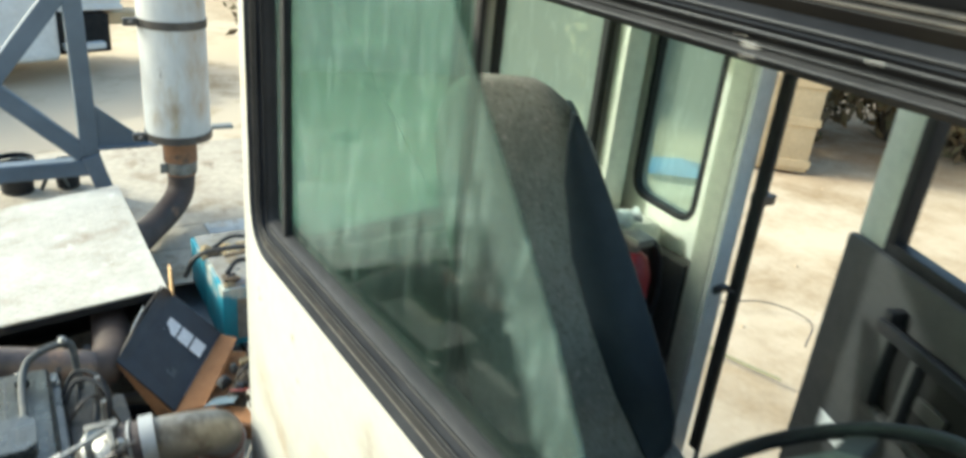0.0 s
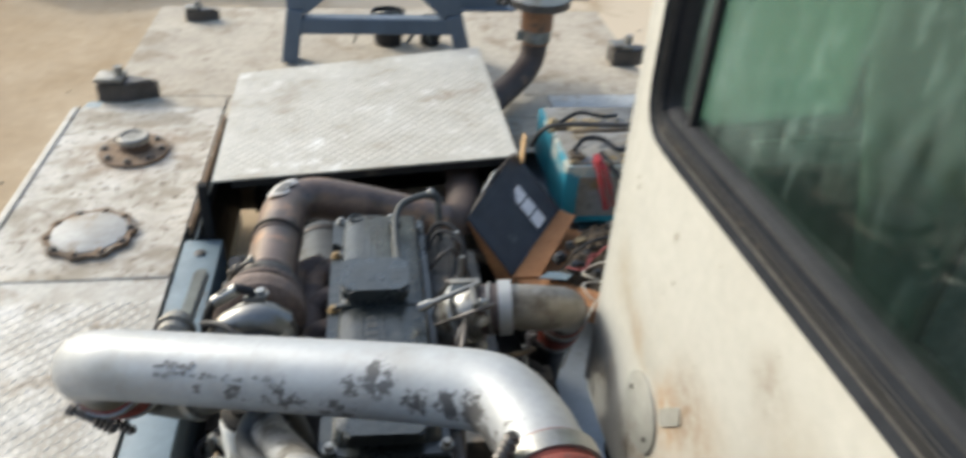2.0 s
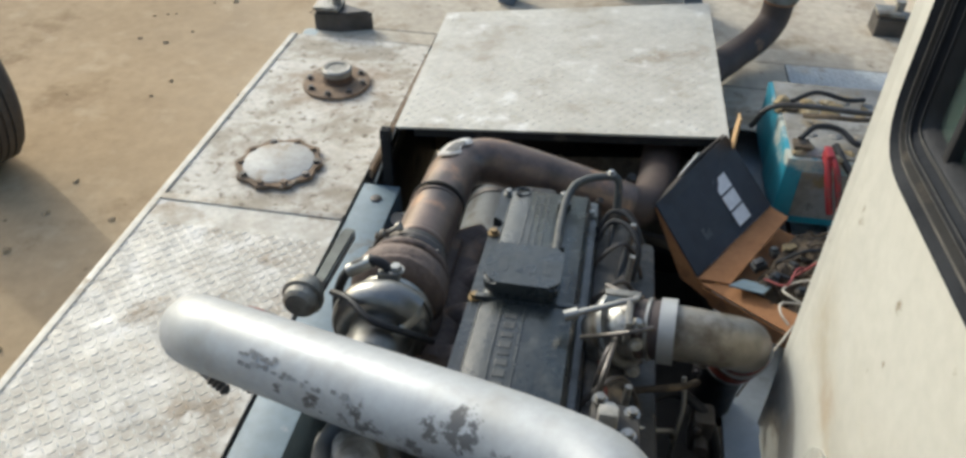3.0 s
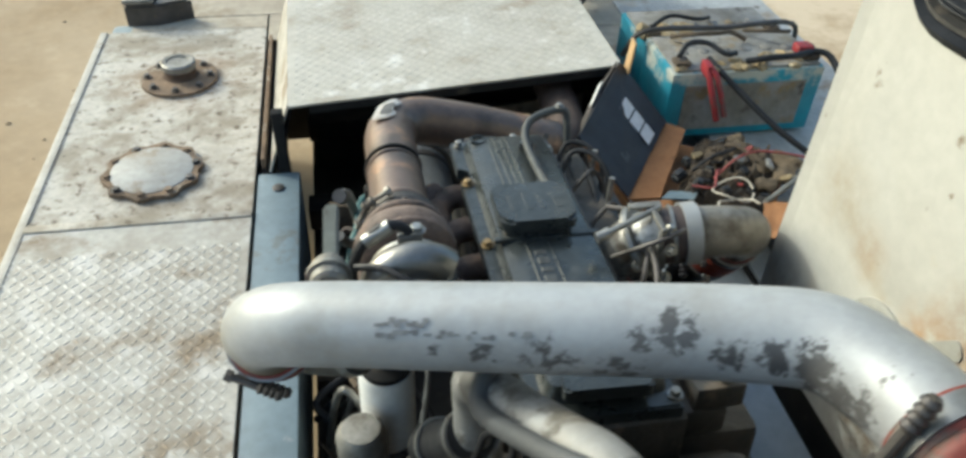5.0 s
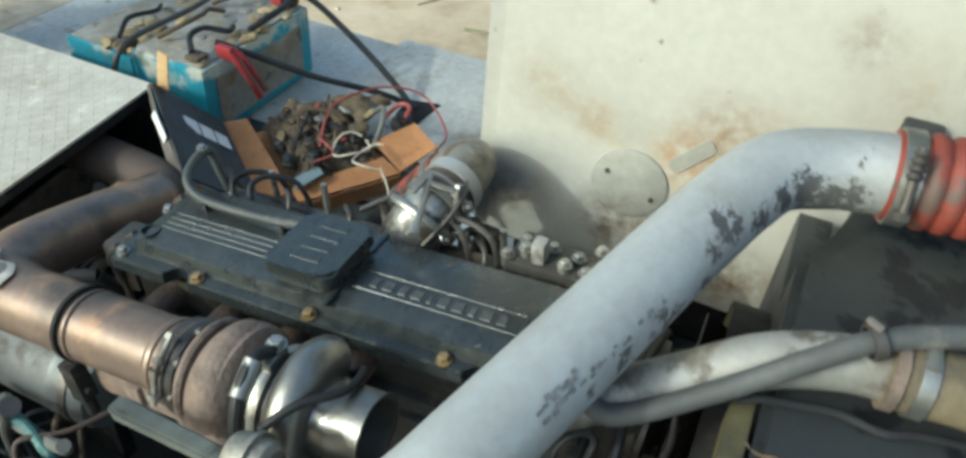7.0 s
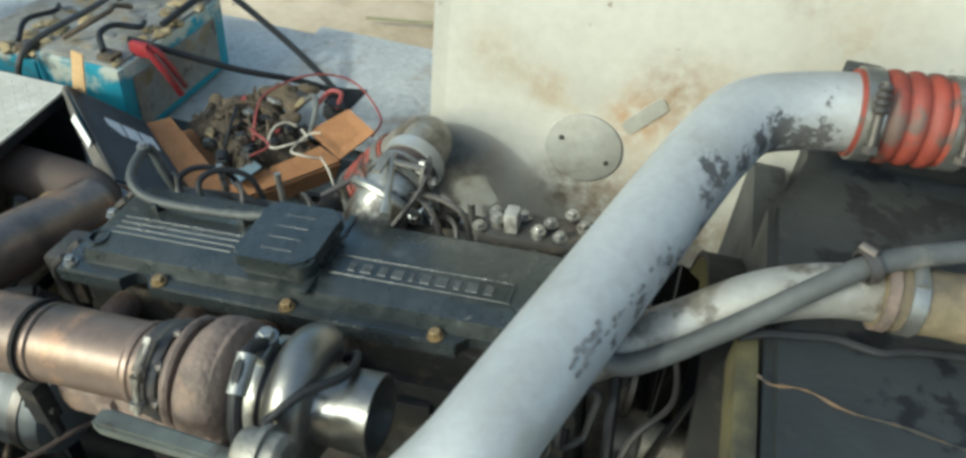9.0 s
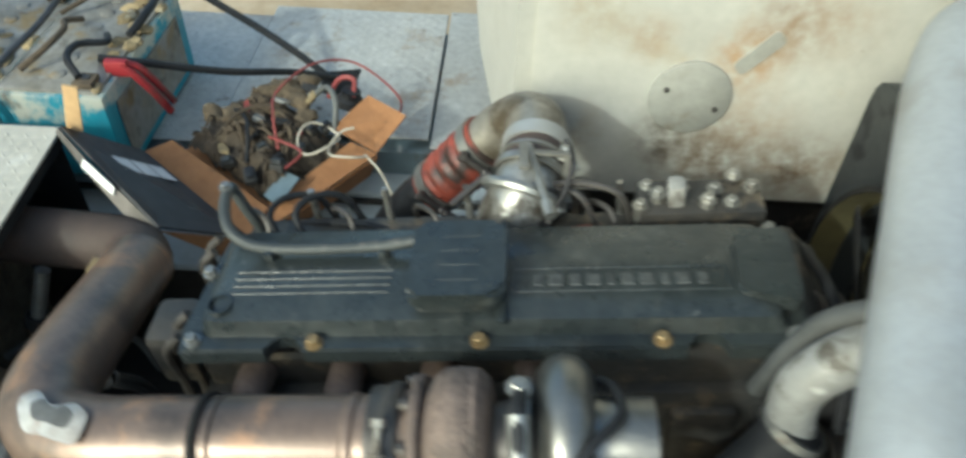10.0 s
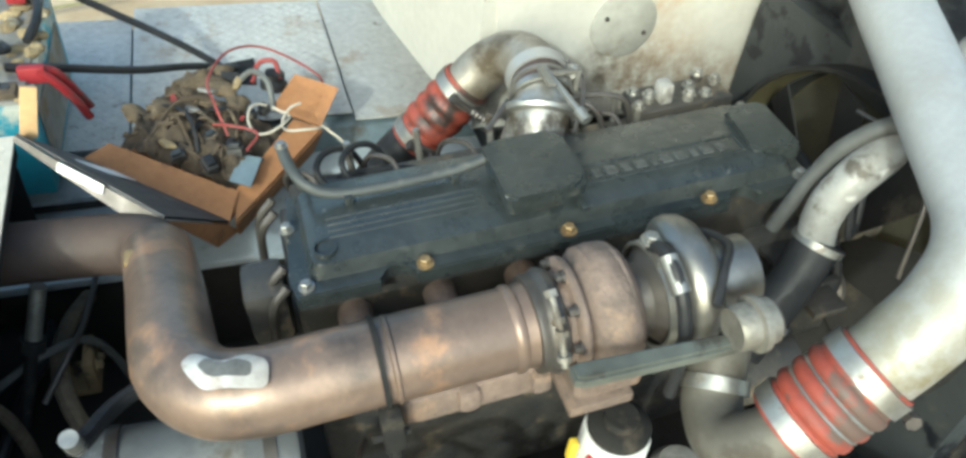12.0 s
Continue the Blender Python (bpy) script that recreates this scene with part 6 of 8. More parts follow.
part("joint_sleeve", bm, mat("brown_sleeve", (0.075, 0.052, 0.045), (0.05, 0.036, 0.032), 0.5, 0.0, 12, 70, bump=0.2), intake, "dark brown oily joint sleeve")
bm = B()
lathe(bm, (0.128, 1.2815, 1.5835), (0.97, -0.17, 0.2), [(0.0495, 0), (0.0535, 0.001), (0.0535, 0.006), (0.0495, 0.007)], 28)
part("band_clamp", bm, STEEL, intake)
# rod and bracket bolted over the throat
bm = B()
cyl(bm, (-0.005, 1.262, 1.612), (0.105, 1.292, 1.640), 0.0055, 10)
cyl(bm, (-0.012, 1.260, 1.610), (0.010, 1.266, 1.616), 0.0095, 10)
part("linkage_rod", bm, STEEL, intake, "bright steel linkage rod")
bm = B()
box(bm, 0.050, 0.108, 1.292, 1.306, 1.637, 1.643, bev=0.002)
box(bm, 0.086, 0.096, 1.240, 1.306, 1.634, 1.640, bev=0.002)
box(bm, 0.086, 0.096, 1.232, 1.240, 1.585, 1.640, bev=0.002)
part("rod_bracket", bm, CAST_AL, intake)
for p in ((0.106, 1.243, 1.628), (0.106, 1.228, 1.600), (0.062, 1.244, 1.556), (0.110, 1.232, 1.532)):
    bm = B()
    bolt(bm, p, (0.2, -0.9, 0.35), 0.008, 0.012)
    part("bolt", bm, STEEL, intake)
bm = B()
tube(bm, [(0.02, 1.26, 1.565), (0.06, 1.235, 1.605), (0.10, 1.228, 1.628), (0.13, 1.238, 1.632)], 0.004, 8, 6)
part("lever", bm, DARK_STEEL, intake)
bm = B()
cyl(bm, (0.055, 1.40, 1.56), (0.10, 1.35, 1.585), 0.005, 8)
part("lever", bm, DARK_STEEL, intake)
hump_hose("silicone_hose", (0.303, 1.352, 1.497), (0.318, 1.452, 1.360), 0.046, "oil-blackened red silicone hose below the intake elbow", tbolt=(-0.6, -0.3, 0.5), rings=False, material=mat("oily_red_silicone", (0.27, 0.056, 0.034), (0.17, 0.04, 0.027), 0.45, 0.0, 12, 70, spot=(0.03, 0.02, 0.017), spot_at=0.53, spot_scale=9, soft=0.1, bump=0.2))
# oily hoses, lines and fittings crowded below the throat
for pts, r_, mt, label in (
        ([(0.02, 1.20, 1.425), (0.07, 1.165, 1.475), (0.14, 1.165, 1.470), (0.19, 1.20, 1.43), (0.20, 1.24, 1.36)], 0.0045, STEEL, "bent steel fuel line below the throat"),
        ([(0.20, 1.262, 1.50), (0.205, 1.235, 1.455), (0.20, 1.215, 1.40), (0.20, 1.215, 1.32)], 0.0045, CAST_AL, "dull metal line below the elbow"),
        ([(0.05, 1.17, 1.40), (0.12, 1.14, 1.415), (0.20, 1.15, 1.395), (0.27, 1.19, 1.33), (0.31, 1.22, 1.22)], 0.013, RUBBER, "oily black hose below the elbow"),
        ([(0.12, 1.23, 1.44), (0.19, 1.26, 1.46), (0.25, 1.24, 1.43), (0.28, 1.22, 1.34), (0.28, 1.22, 1.2)], 0.010, RUBBER, "oily black hose below the elbow"),
        ([(0.09, 1.21, 1.50), (0.15, 1.215, 1.515), (0.195, 1.24, 1.50), (0.23, 1.29, 1.46)], 0.006, GREASE, "grimy thin hose under the sleeve")):
    solo("fuel_line" if mt in (STEEL, CAST_AL) else "oily_hose", tube(B(), pts, r_, 10, 6), mt, label, "pipe" if mt in (STEEL, CAST_AL) else "hose", "lines below the throat")
bm = B()
box(bm, 0.225, 0.262, 1.215, 1.26, 1.36, 1.445, bev=0.008)
cyl(bm, (0.243, 1.213, 1.40), (0.243, 1.19, 1.40), 0.012, 10)
bolt(bm, (0.232, 1.214, 1.43), (0, -1, 0.2), 0.007, 0.01)
solo("fuel_fitting", bm, DARK_STEEL, "dark oily fitting block below the elbow", "fitting")
bm = B()
tube(bm, [(0.316, 1.44, 1.378), (0.33, 1.50, 1.30), (0.34, 1.56, 1.18), (0.34, 1.6, 1.0)], 0.045, 20, 6)
solo("charge_riser", bm, RUBBER, "black charge-air riser below the red hose", "pipe")

# ---- batteries ----


def battery(y0, y1, x0, x1, z):
    b = thing("battery", ((x0 + x1) / 2, (y0 + y1) / 2, DECK), "teal truck battery with a grimy corroded top", "battery", "batteries")
    bm = B()
    box(bm, x0, x1, y0, y1, DECK + 0.008, z - 0.008, bev=0.008)
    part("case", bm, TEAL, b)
    bm = B()
    box(bm, x0 + 0.012, x1 - 0.012, y0 + 0.012, y1 - 0.012, z - 0.012, z, bev=0.004)
    part("lid", bm, BATT_TOP, b)
    for k in range(6):
        bm = B()
        x = x0 + 0.07 + k * (x1 - x0 - 0.14) / 5
        lathe(bm, (x, (y0 + y1) / 2, z - 0.001), (0, 0, 1), [(0, 0), (0.016, 0), (0.016, 0.003), (0.013, 0.005), (0, 0.005)], 16)
        part("filler_plug", bm, BATT_TOP, b)
    for x in (x0 + 0.035, x1 - 0.035):
        bm = B()
        lathe(bm, (x, y0 + 0.04, z - 0.001), (0, 0, 1), [(0, 0), (0.014, 0), (0.010, 0.022), (0, 0.022)], 14)
        part("terminal", bm, DARK_STEEL, b)
        bm = B()
        box(bm, x - 0.022, x + 0.022, y0 + 0.02, y0 + 0.062, z + 0.004, z + 0.018, bev=0.004)
        part("terminal_clamp", bm, GREASE, b)
    bm = B()
    box(bm, x0 + 0.045, x1 - 0.05, y0 - 0.0045, y0 - 0.001, DECK + 0.035, z - 0.045, bev=0.001, seg=1)
    part("side_label", bm, BATT_TOP, b, "grey dirty end panel")
    g = random.Random(int(y0 * 100))
    for k in range(16):
        bm = B()
        x, y, s = g.uniform(x0 + 0.01, x1 - 0.02), y0 + abs(g.gauss(0, 0.05)), g.uniform(0.010, 0.022)
        m = Matrix.Translation((x, min(y, y1 - 0.02), z + 0.001)) @ Matrix.Rotation(g.uniform(0, 3), 4, "Z")
        bmesh.ops.create_icosphere(bm, subdivisions=2, radius=s, matrix=m @ Matrix.Diagonal((1.5, 0.9, 0.55, 1)))
        for v in bm.verts:
            v.co += Vector((g.uniform(-1, 1), g.uniform(-1, 1), g.uniform(-1, 1))) * s * 0.16
        part("crust", bm, CRUST, b, "ochre corrosion crust")
    return b


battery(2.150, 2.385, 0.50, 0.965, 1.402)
# loose cable ends and a dirty strap lying over the battery tops
for pts, r_, mt, label in (
        ([(0.53, 2.20, 1.425), (0.57, 2.235, 1.445), (0.63, 2.24, 1.44), (0.67, 2.20, 1.425), (0.71, 2.215, 1.418)], 0.008, RUBBER, "black cable end lying on the battery"),
        ([(0.56, 2.34, 1.415), (0.61, 2.30, 1.44), (0.68, 2.29, 1.445), (0.74, 2.32, 1.43), (0.78, 2.30, 1.414)], 0.007, GREASE, "dirty brown cable end on the battery"),
        ([(0.80, 2.36, 1.414), (0.84, 2.31, 1.435), (0.90, 2.30, 1.435), (0.94, 2.34, 1.415)], 0.006, GREASE, "dirty brown cable end on the battery"),
        ([(0.55, 2.47, 1.385), (0.62, 2.50, 1.405), (0.70, 2.48, 1.40), (0.76, 2.52, 1.384)], 0.007, RUBBER, "black cable end lying on the battery")):
    solo("loose_cable", tube(B(), pts, r_, 8, 6), mt, label, "cable", "loose battery cables")
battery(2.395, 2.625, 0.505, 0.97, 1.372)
bm = B()
tube(bm, [(0.44, 2.40, 1.33), (0.50, 2.392, 1.41), (0.75, 2.39, 1.412), (0.98, 2.40, 1.41), (1.0, 2.40, 1.30)], 0.008, 10, 6)
solo("hold_down_bar", bm, DARK_STEEL, "thin dark hold-down bar across the batteries", "bar")
rc = thing("jump_clamp", (0.6, 2.08, 1.3), "red cable clamp hooked on the battery edge", "clamp")
bm = B()
box(bm, 0.586, 0.606, 2.125, 2.175, 1.392, 1.428, bev=0.006)
tube(bm, [(0.592, 2.14, 1.42), (0.596, 2.115, 1.39), (0.606, 2.09, 1.34), (0.622, 2.075, 1.285)], 0.009, 10, 6)
tube(bm, [(0.60, 2.14, 1.42), (0.613, 2.11, 1.40), (0.63, 2.085, 1.34), (0.64, 2.07, 1.30)], 0.008, 10, 6)
part("grip", bm, RED, rc)
CABLES = [([(0.72, 2.17, 1.415), (0.78, 2.155, 1.43), (0.86, 2.16, 1.43), (0.93, 2.19, 1.425), (0.95, 2.23, 1.42)], 0.0095),
          ([(0.90, 2.2, 1.42), (0.975, 2.16, 1.42), (0.985, 2.02, 1.33), (0.96, 1.88, 1.25), (0.93, 1.76, 1.17)], 0.0095),
          ([(0.62, 2.2, 1.415), (0.65, 2.12, 1.39), (0.74, 1.98, 1.32), (0.86, 1.86, 1.25), (0.92, 1.76, 1.2)], 0.009)]
bm = B()
box(bm, 0.885, 0.935, 2.185, 2.225, 1.415, 1.442, bev=0.008)
solo("terminal_cover", bm, RED, "red plastic terminal cover on the battery", "cover")
for pts, r in CABLES:
    bm = B()
    tube(bm, pts, r, 10, 6)
    solo("battery_cable", bm, RUBBER, "black battery cable sagging to the deck", "cable", "battery cables")
# black sheet on the plate: the dark of the cable cut-out put into colour
bm = B()
prism(bm, [(0.855, 1.72), (0.985, 1.715), (0.96, 1.81), (0.87, 1.80)], DECK + 0.009, DECK + 0.0125)
solo("cable_hole", bm, BLACK, "flat black sheet for the dark of the deck cut-out where the cables go", "hole")

# ---- open cardboard carton with wiring ----
carton = thing("carton", (0.4, 1.8, 1.2), "opened cardboard carton with black printed side, flaps splayed", "carton")
bm = B()
FA = [Vector((0.165, 1.922, 1.366)), Vector((0.286, 1.824, 1.233)), Vector((0.475, 2.087, 1.283)), Vector((0.330, 2.142, 1.448))]
sheet(bm, FA, 0.005)
flap = part("printed_side", bm, CARD_BLACK, carton, "black printed cardboard side")
nA = (FA[1] - FA[0]).cross(FA[3] - FA[0]).normalized()


def on_flap(u, v, h=0.006):
    """u along the long edge, v across it."""
    p = FA[0].lerp(FA[3], u).lerp(FA[1].lerp(FA[2], u), v)
    return p + nA * h


for k in range(3):
    bm = B()
    v0, v1 = 0.30 + k * 0.215, 0.485 + k * 0.215
    q = [on_flap(0.60, v0), on_flap(0.60, v1), on_flap(0.755, v1), on_flap(0.755, v0)]
    sheet(bm, q, 0.0012)
    part("print_bar", bm, PRINT, flap)
bm = B()
sheet(bm, [on_flap(0.25, 0.62), on_flap(0.25, 0.76), on_flap(0.33, 0.76), on_flap(0.33, 0.62)], 0.001)
part("print_bar", bm, COVER_TEXT, flap)


def board(name, corners, th=0.005, material=CARD, label=""):
    bm = B()
    sheet(bm, corners, th)
    return part(name, bm, material, carton, label)


board("flap", [(0.287, 1.822, 1.231), (0.476, 2.087, 1.281), (0.512, 2.034, 1.290), (0.362, 1.798, 1.248)], 0.005, CARD, "brown inner face of the carton")
board("flap", [(0.166, 1.918, 1.358), (0.285, 1.822, 1.228), (0.345, 1.806, 1.158), (0.250, 1.848, 1.206)], 0.005)
board("flap", [(0.296, 1.812, 1.222), (0.548, 1.602, 1.250), (0.566, 1.662, 1.266), (0.378, 1.800, 1.240)], 0.005, CARD, "brown folded front flap")
board("flap", [(0.552, 1.604, 1.252), (0.640, 1.548, 1.292), (0.692, 1.640, 1.306), (0.592, 1.705, 1.284)], 0.005, CARD, "splayed end flap of the carton")
board("side", [(0.300, 1.808, 1.214), (0.548, 1.600, 1.244), (0.552, 1.622, 1.186), (0.330, 1.806, 1.160)], 0.005)
board("floor", [(0.30, 1.83, 1.215), (0.48, 2.08, 1.225), (0.80, 1.95, 1.195), (0.60, 1.66, 1.215)], 0.005)
# pale splint and bent strip at the carton's upper edge
bm = B()
sheet(bm, [(0.352, 2.144, 1.425), (0.356, 2.116, 1.425), (0.352, 2.092, 1.526), (0.349, 2.116, 1.532)], 0.005)
solo("wood_splint", bm, WOOD, "pale wooden splint stuck beside the battery", "wood splint")
st = thing("edge_strip", (0.25, 2.0, 1.4), "bent metal strip along the carton edge", "strip")
bm = B()
SA = [Vector((0.325, 2.142, 1.452)), Vector((0.266, 2.070, 1.424)), Vector((0.205, 1.978, 1.386)), Vector((0.160, 1.915, 1.362))]
for (p, q), (w0, w1) in zip(zip(SA, SA[1:]), ((0.010, 0.016), (0.016, 0.028), (0.028, 0.038))):
    sheet(bm, [p, q, q + Vector((-0.35, 0.28, -0.55)).normalized() * w1, p + Vector((-0.35, 0.28, -0.55)).normalized() * w0], 0.004)
part("strip", bm, DARK_STEEL, st)
bm = B()
so = Vector((-0.006, 0.0, 0.006))
sheet(bm, [Vector((0.271, 2.076, 1.426)) + so, Vector((0.228, 2.010, 1.400)) + so, Vector((0.222, 2.014, 1.386)) + so, Vector((0.265, 2.082, 1.412)) + so], 0.002)
part("bright_face", bm, WHITE, st, "white sticker")

# wiring, connectors and greasy parts heaped in the carton
rng = random.Random(11)
CLOD = mat("dusty_clod", (0.16, 0.118, 0.072), (0.10, 0.074, 0.046), 0.9, 0.0, 22, 110, spot=(0.30, 0.235, 0.15), spot_at=0.60, spot_scale=30, soft=0.12, spot2=(0.05, 0.04, 0.03), spot2_at=0.60, spot2_scale=26, soft2=0.1, bump=0.8, bump_scale=120, random_tone=0.25, grain=(0.55, 1.4))


def in_box(u, v):
    a = Vector((0.385, 1.775)).lerp(Vector((0.550, 2.025)), u)
    b = Vector((0.560, 1.665)).lerp(Vector((0.775, 1.915)), u)
    return a.lerp(b, v)


def heap_z(u, v):
    """Height of the heap: hollow at the low corner, piled towards the batteries."""
    p = in_box(u, v)
    e = min(1.0, max(0.0, min(u, 1 - u, v, 1 - v) / 0.22))
    return 1.222 + 0.052 * e ** 0.7 + 0.022 * u + 0.024 * noise.noise((p.x * 26, p.y * 26, 1)) + 0.016 * noise.noise((p.x * 70, p.y * 70, 4))


HN = 44
hv = [(*in_box(i / HN, j / HN), heap_z(i / HN, j / HN)) for j in range(HN + 1) for i in range(HN + 1)]
hf = [(j * (HN + 1) + i, j * (HN + 1) + i + 1, (j + 1) * (HN + 1) + i + 1, (j + 1) * (HN + 1) + i) for j in range(HN) for i in range(HN)]
me = bpy.data.meshes.new("wiring_heap")
me.from_pydata(hv, [], hf)
for q in me.polygons:
    q.use_smooth = True
me.materials.append(GREASE)
tagged(new("wiring_heap", me), "matted brown greasy wiring and dirt filling the carton", "wiring heap", kind="stuff")
# fine strands lying over the heap
bm = B()
for k in range(46):
    u, v = rng.uniform(0.04, 0.96), rng.uniform(0.04, 0.96)
    a, bend = rng.uniform(0, 6.28), rng.uniform(-0.9, 0.9)
    pts = []
    for i in range(5):
        p = in_box(u, v)
        pts.append((p.x, p.y, heap_z(min(1, max(0, u)), min(1, max(0, v))) + rng.uniform(0.0, 0.012)))
        u, v = min(0.98, max(0.02, u + 0.085 * math.cos(a))), min(0.98, max(0.02, v + 0.085 * math.sin(a)))
        a += bend
    tube(bm, pts, rng.uniform(0.0018, 0.0042), 6, 4)
solo("wire_strands", bm, GREASE, "tangle of thin grease-caked wires over the heap", "wiring", kind="stuff")


def clod(x, y, z, s):
    bm = B()
    m = Matrix.Translation((x, y, z)) @ Matrix.Rotation(rng.uniform(0, 3), 4, "Z") @ Matrix.Diagonal((1.5, 1.0, 0.5, 1))
    bmesh.ops.create_icosphere(bm, subdivisions=3, radius=s, matrix=m)
    for v in bm.verts:
        d = v.co - Vector((x, y, z))
        v.co += d * (0.55 * noise.noise(v.co * 38) + 0.3 * noise.noise(v.co * 90))
    solo("dirt_clod", bm, CLOD, "lump of oily dirt caked with old insulation", "dirt clod", "lumps in the carton", angle=60)


for x, y, z, s in ((0.732, 1.855, 1.285, 0.034), (0.772, 1.815, 1.275, 0.030), (0.620, 1.925, 1.285, 0.032), (0.655, 1.868, 1.285, 0.028), (0.548, 1.935, 1.270, 0.024),
                   (0.690, 1.800, 1.285, 0.026), (0.640, 1.985, 1.27, 0.026), (0.632, 1.775, 1.282, 0.022)):
    clod(x, y, z, s)
for x, y, z, s, turn in ((0.426, 1.846, 1.276, 0.018, 0.4), (0.452, 1.791, 1.284, 0.017, 1.2), (0.500, 1.835, 1.290, 0.014, 2.0), (0.512, 1.758, 1.285, 0.013, 0.2), (0.575, 1.750, 1.288, 0.012, 0.9), (0.600, 1.720, 1.280, 0.014, 2.4), (0.47, 1.905, 1.272, 0.015, 1.7)):
    m = Matrix.Translation((x, y, z)) @ Euler((rng.uniform(-0.35, 0.35), rng.uniform(-0.35, 0.35), turn)).to_matrix().to_4x4()
    rb = thing("relay_block", (x, y, z), "small dark dusty relay block with a stepped cap", "relay", "parts heaped in the carton")
    part("body", box(B(), -s, s, -s * 0.7, s * 0.7, -s * 0.7, s * 0.4, m, s * 0.2), BLOCK, rb)
    part("cap", box(B(), -s * 0.7, s * 0.7, -s * 0.5, s * 0.5, s * 0.4, s * 0.95, m, s * 0.16), COOLER, rb)
for x, y, z, l, turn, mt, lb in ((0.60, 1.87, 1.296, 0.030, 0.3, BATT_TOP, "pale dusty strip of foil"), (0.665, 1.835, 1.300, 0.022, 1.3, BATT_TOP, "pale dusty strip of foil"), (0.535, 1.865, 1.296, 0.020, 2.2, RUBBER, "black plastic shard"), (0.585, 1.815, 1.302, 0.026, 0.8, RUBBER, "black plastic shard"),
                                 (0.475, 1.80, 1.290, 0.020, 2.8, RUBBER, "black plastic shard"), (0.635, 1.905, 1.300, 0.016, 0.1, WIRE_RED, "dull red connector shell"), (0.555, 1.775, 1.292, 0.014, 1.9, WIRE_RED, "dull red connector shell"), (0.72, 1.78, 1.298, 0.026, 1.1, RUBBER, "black plastic shard"), (0.505, 1.925, 1.280, 0.024, 0.5, CRUST, "ochre lump of old sealant"), (0.68, 1.77, 1.302, 0.018, 2.5, CRUST, "ochre lump of old sealant")):
    m = Matrix.Translation((x, y, z)) @ Euler((rng.uniform(-0.6, 0.6), rng.uniform(-0.6, 0.6), turn)).to_matrix().to_4x4()
    bm = B()
    prism(bm, [(-l, -l * 0.35), (-l * 0.2, -l * 0.5), (l, -l * 0.2), (l * 0.8, l * 0.35), (-l * 0.5, l * 0.45)], -l * 0.14, l * 0.14, m, l * 0.08)
    solo("scrap_piece", bm, mt, lb + " in the heap", "scrap", "parts heaped in the carton")
bm = B()
lathe(bm, (0.706, 1.690, 1.268), (0.1, -0.2, 1), [(0, 0), (0.030, 0), (0.031, 0.018), (0.024, 0.024), (0.022, 0.040), (0.012, 0.044), (0, 0.044)], 20)
solo("rubber_knob", bm, RUBBER, "round black rubber plug among the wires", "plug")
bm = B()
sheet(bm, [(0.352, 1.772, 1.262), (0.425, 1.742, 1.276), (0.455, 1.782, 1.268), (0.392, 1.812, 1.252)], 0.003)
solo("metal_scrap", bm, RAIL_PAINT, "bent blue-grey scrap of sheet metal", "metal scrap")
for pts, r, mt, lb in (
        ([(0.499, 1.803, 1.290), (0.560, 1.822, 1.335), (0.638, 1.829, 1.345), (0.771, 1.777, 1.335), (0.835, 1.690, 1.30), (0.755, 1.580, 1.265), (0.690, 1.578, 1.24)], 0.003, WIRE_RED, "red wire arching over the carton"),
        ([(0.535, 1.830, 1.295), (0.500, 1.800, 1.315), (0.470, 1.745, 1.310), (0.425, 1.770, 1.300)], 0.003, WIRE_RED, "short red wire in the carton"),
        ([(0.700, 1.735, 1.290), (0.740, 1.715, 1.315), (0.735, 1.680, 1.320), (0.690, 1.675, 1.30)], 0.006, WIRE_RED, "thick red cable end in the carton"),
        ([(0.508 + 0.050 * math.cos(q), 1.716 + 0.043 * math.sin(q), 1.318 + 0.010 * math.sin(q * 2)) for q in (0.5 * i for i in range(13))], 0.0026, CREAM, "thin coil of cream cable"),
        ([(0.490 + 0.050 * math.cos(q), 1.645 + 0.046 * math.sin(q), 1.318 + 0.01 * math.cos(q * 2)) for q in (0.5 * i for i in range(9))], 0.0026, CREAM, "thin coil of cream cable"),
        ([(0.468, 1.612, 1.315), (0.44, 1.575, 1.29), (0.40, 1.54, 1.24), (0.37, 1.51, 1.18)], 0.0026, CREAM, "cream cable hanging into the bay"),
        ([(0.590, 1.70, 1.28), (0.640, 1.705, 1.325), (0.690, 1.735, 1.325), (0.690, 1.775, 1.29)], 0.007, GREY_HOSE, "grey hose end looping over the wires"),
        ([(0.470, 1.865, 1.275), (0.520, 1.870, 1.312), (0.585, 1.895, 1.310), (0.640, 1.945, 1.29)], 0.0045, RUBBER, "black cable lying over the heap"),
        ([(0.53, 1.965, 1.27), (0.60, 1.90, 1.315), (0.62, 1.83, 1.305), (0.58, 1.79, 1.28)], 0.004, GREASE, "dirty brown cable lying over the heap")):
    bm = B()
    tube(bm, pts, r, 8, 7)
    solo("loose_wire", bm, mt, lb, "wire", "loose wires")

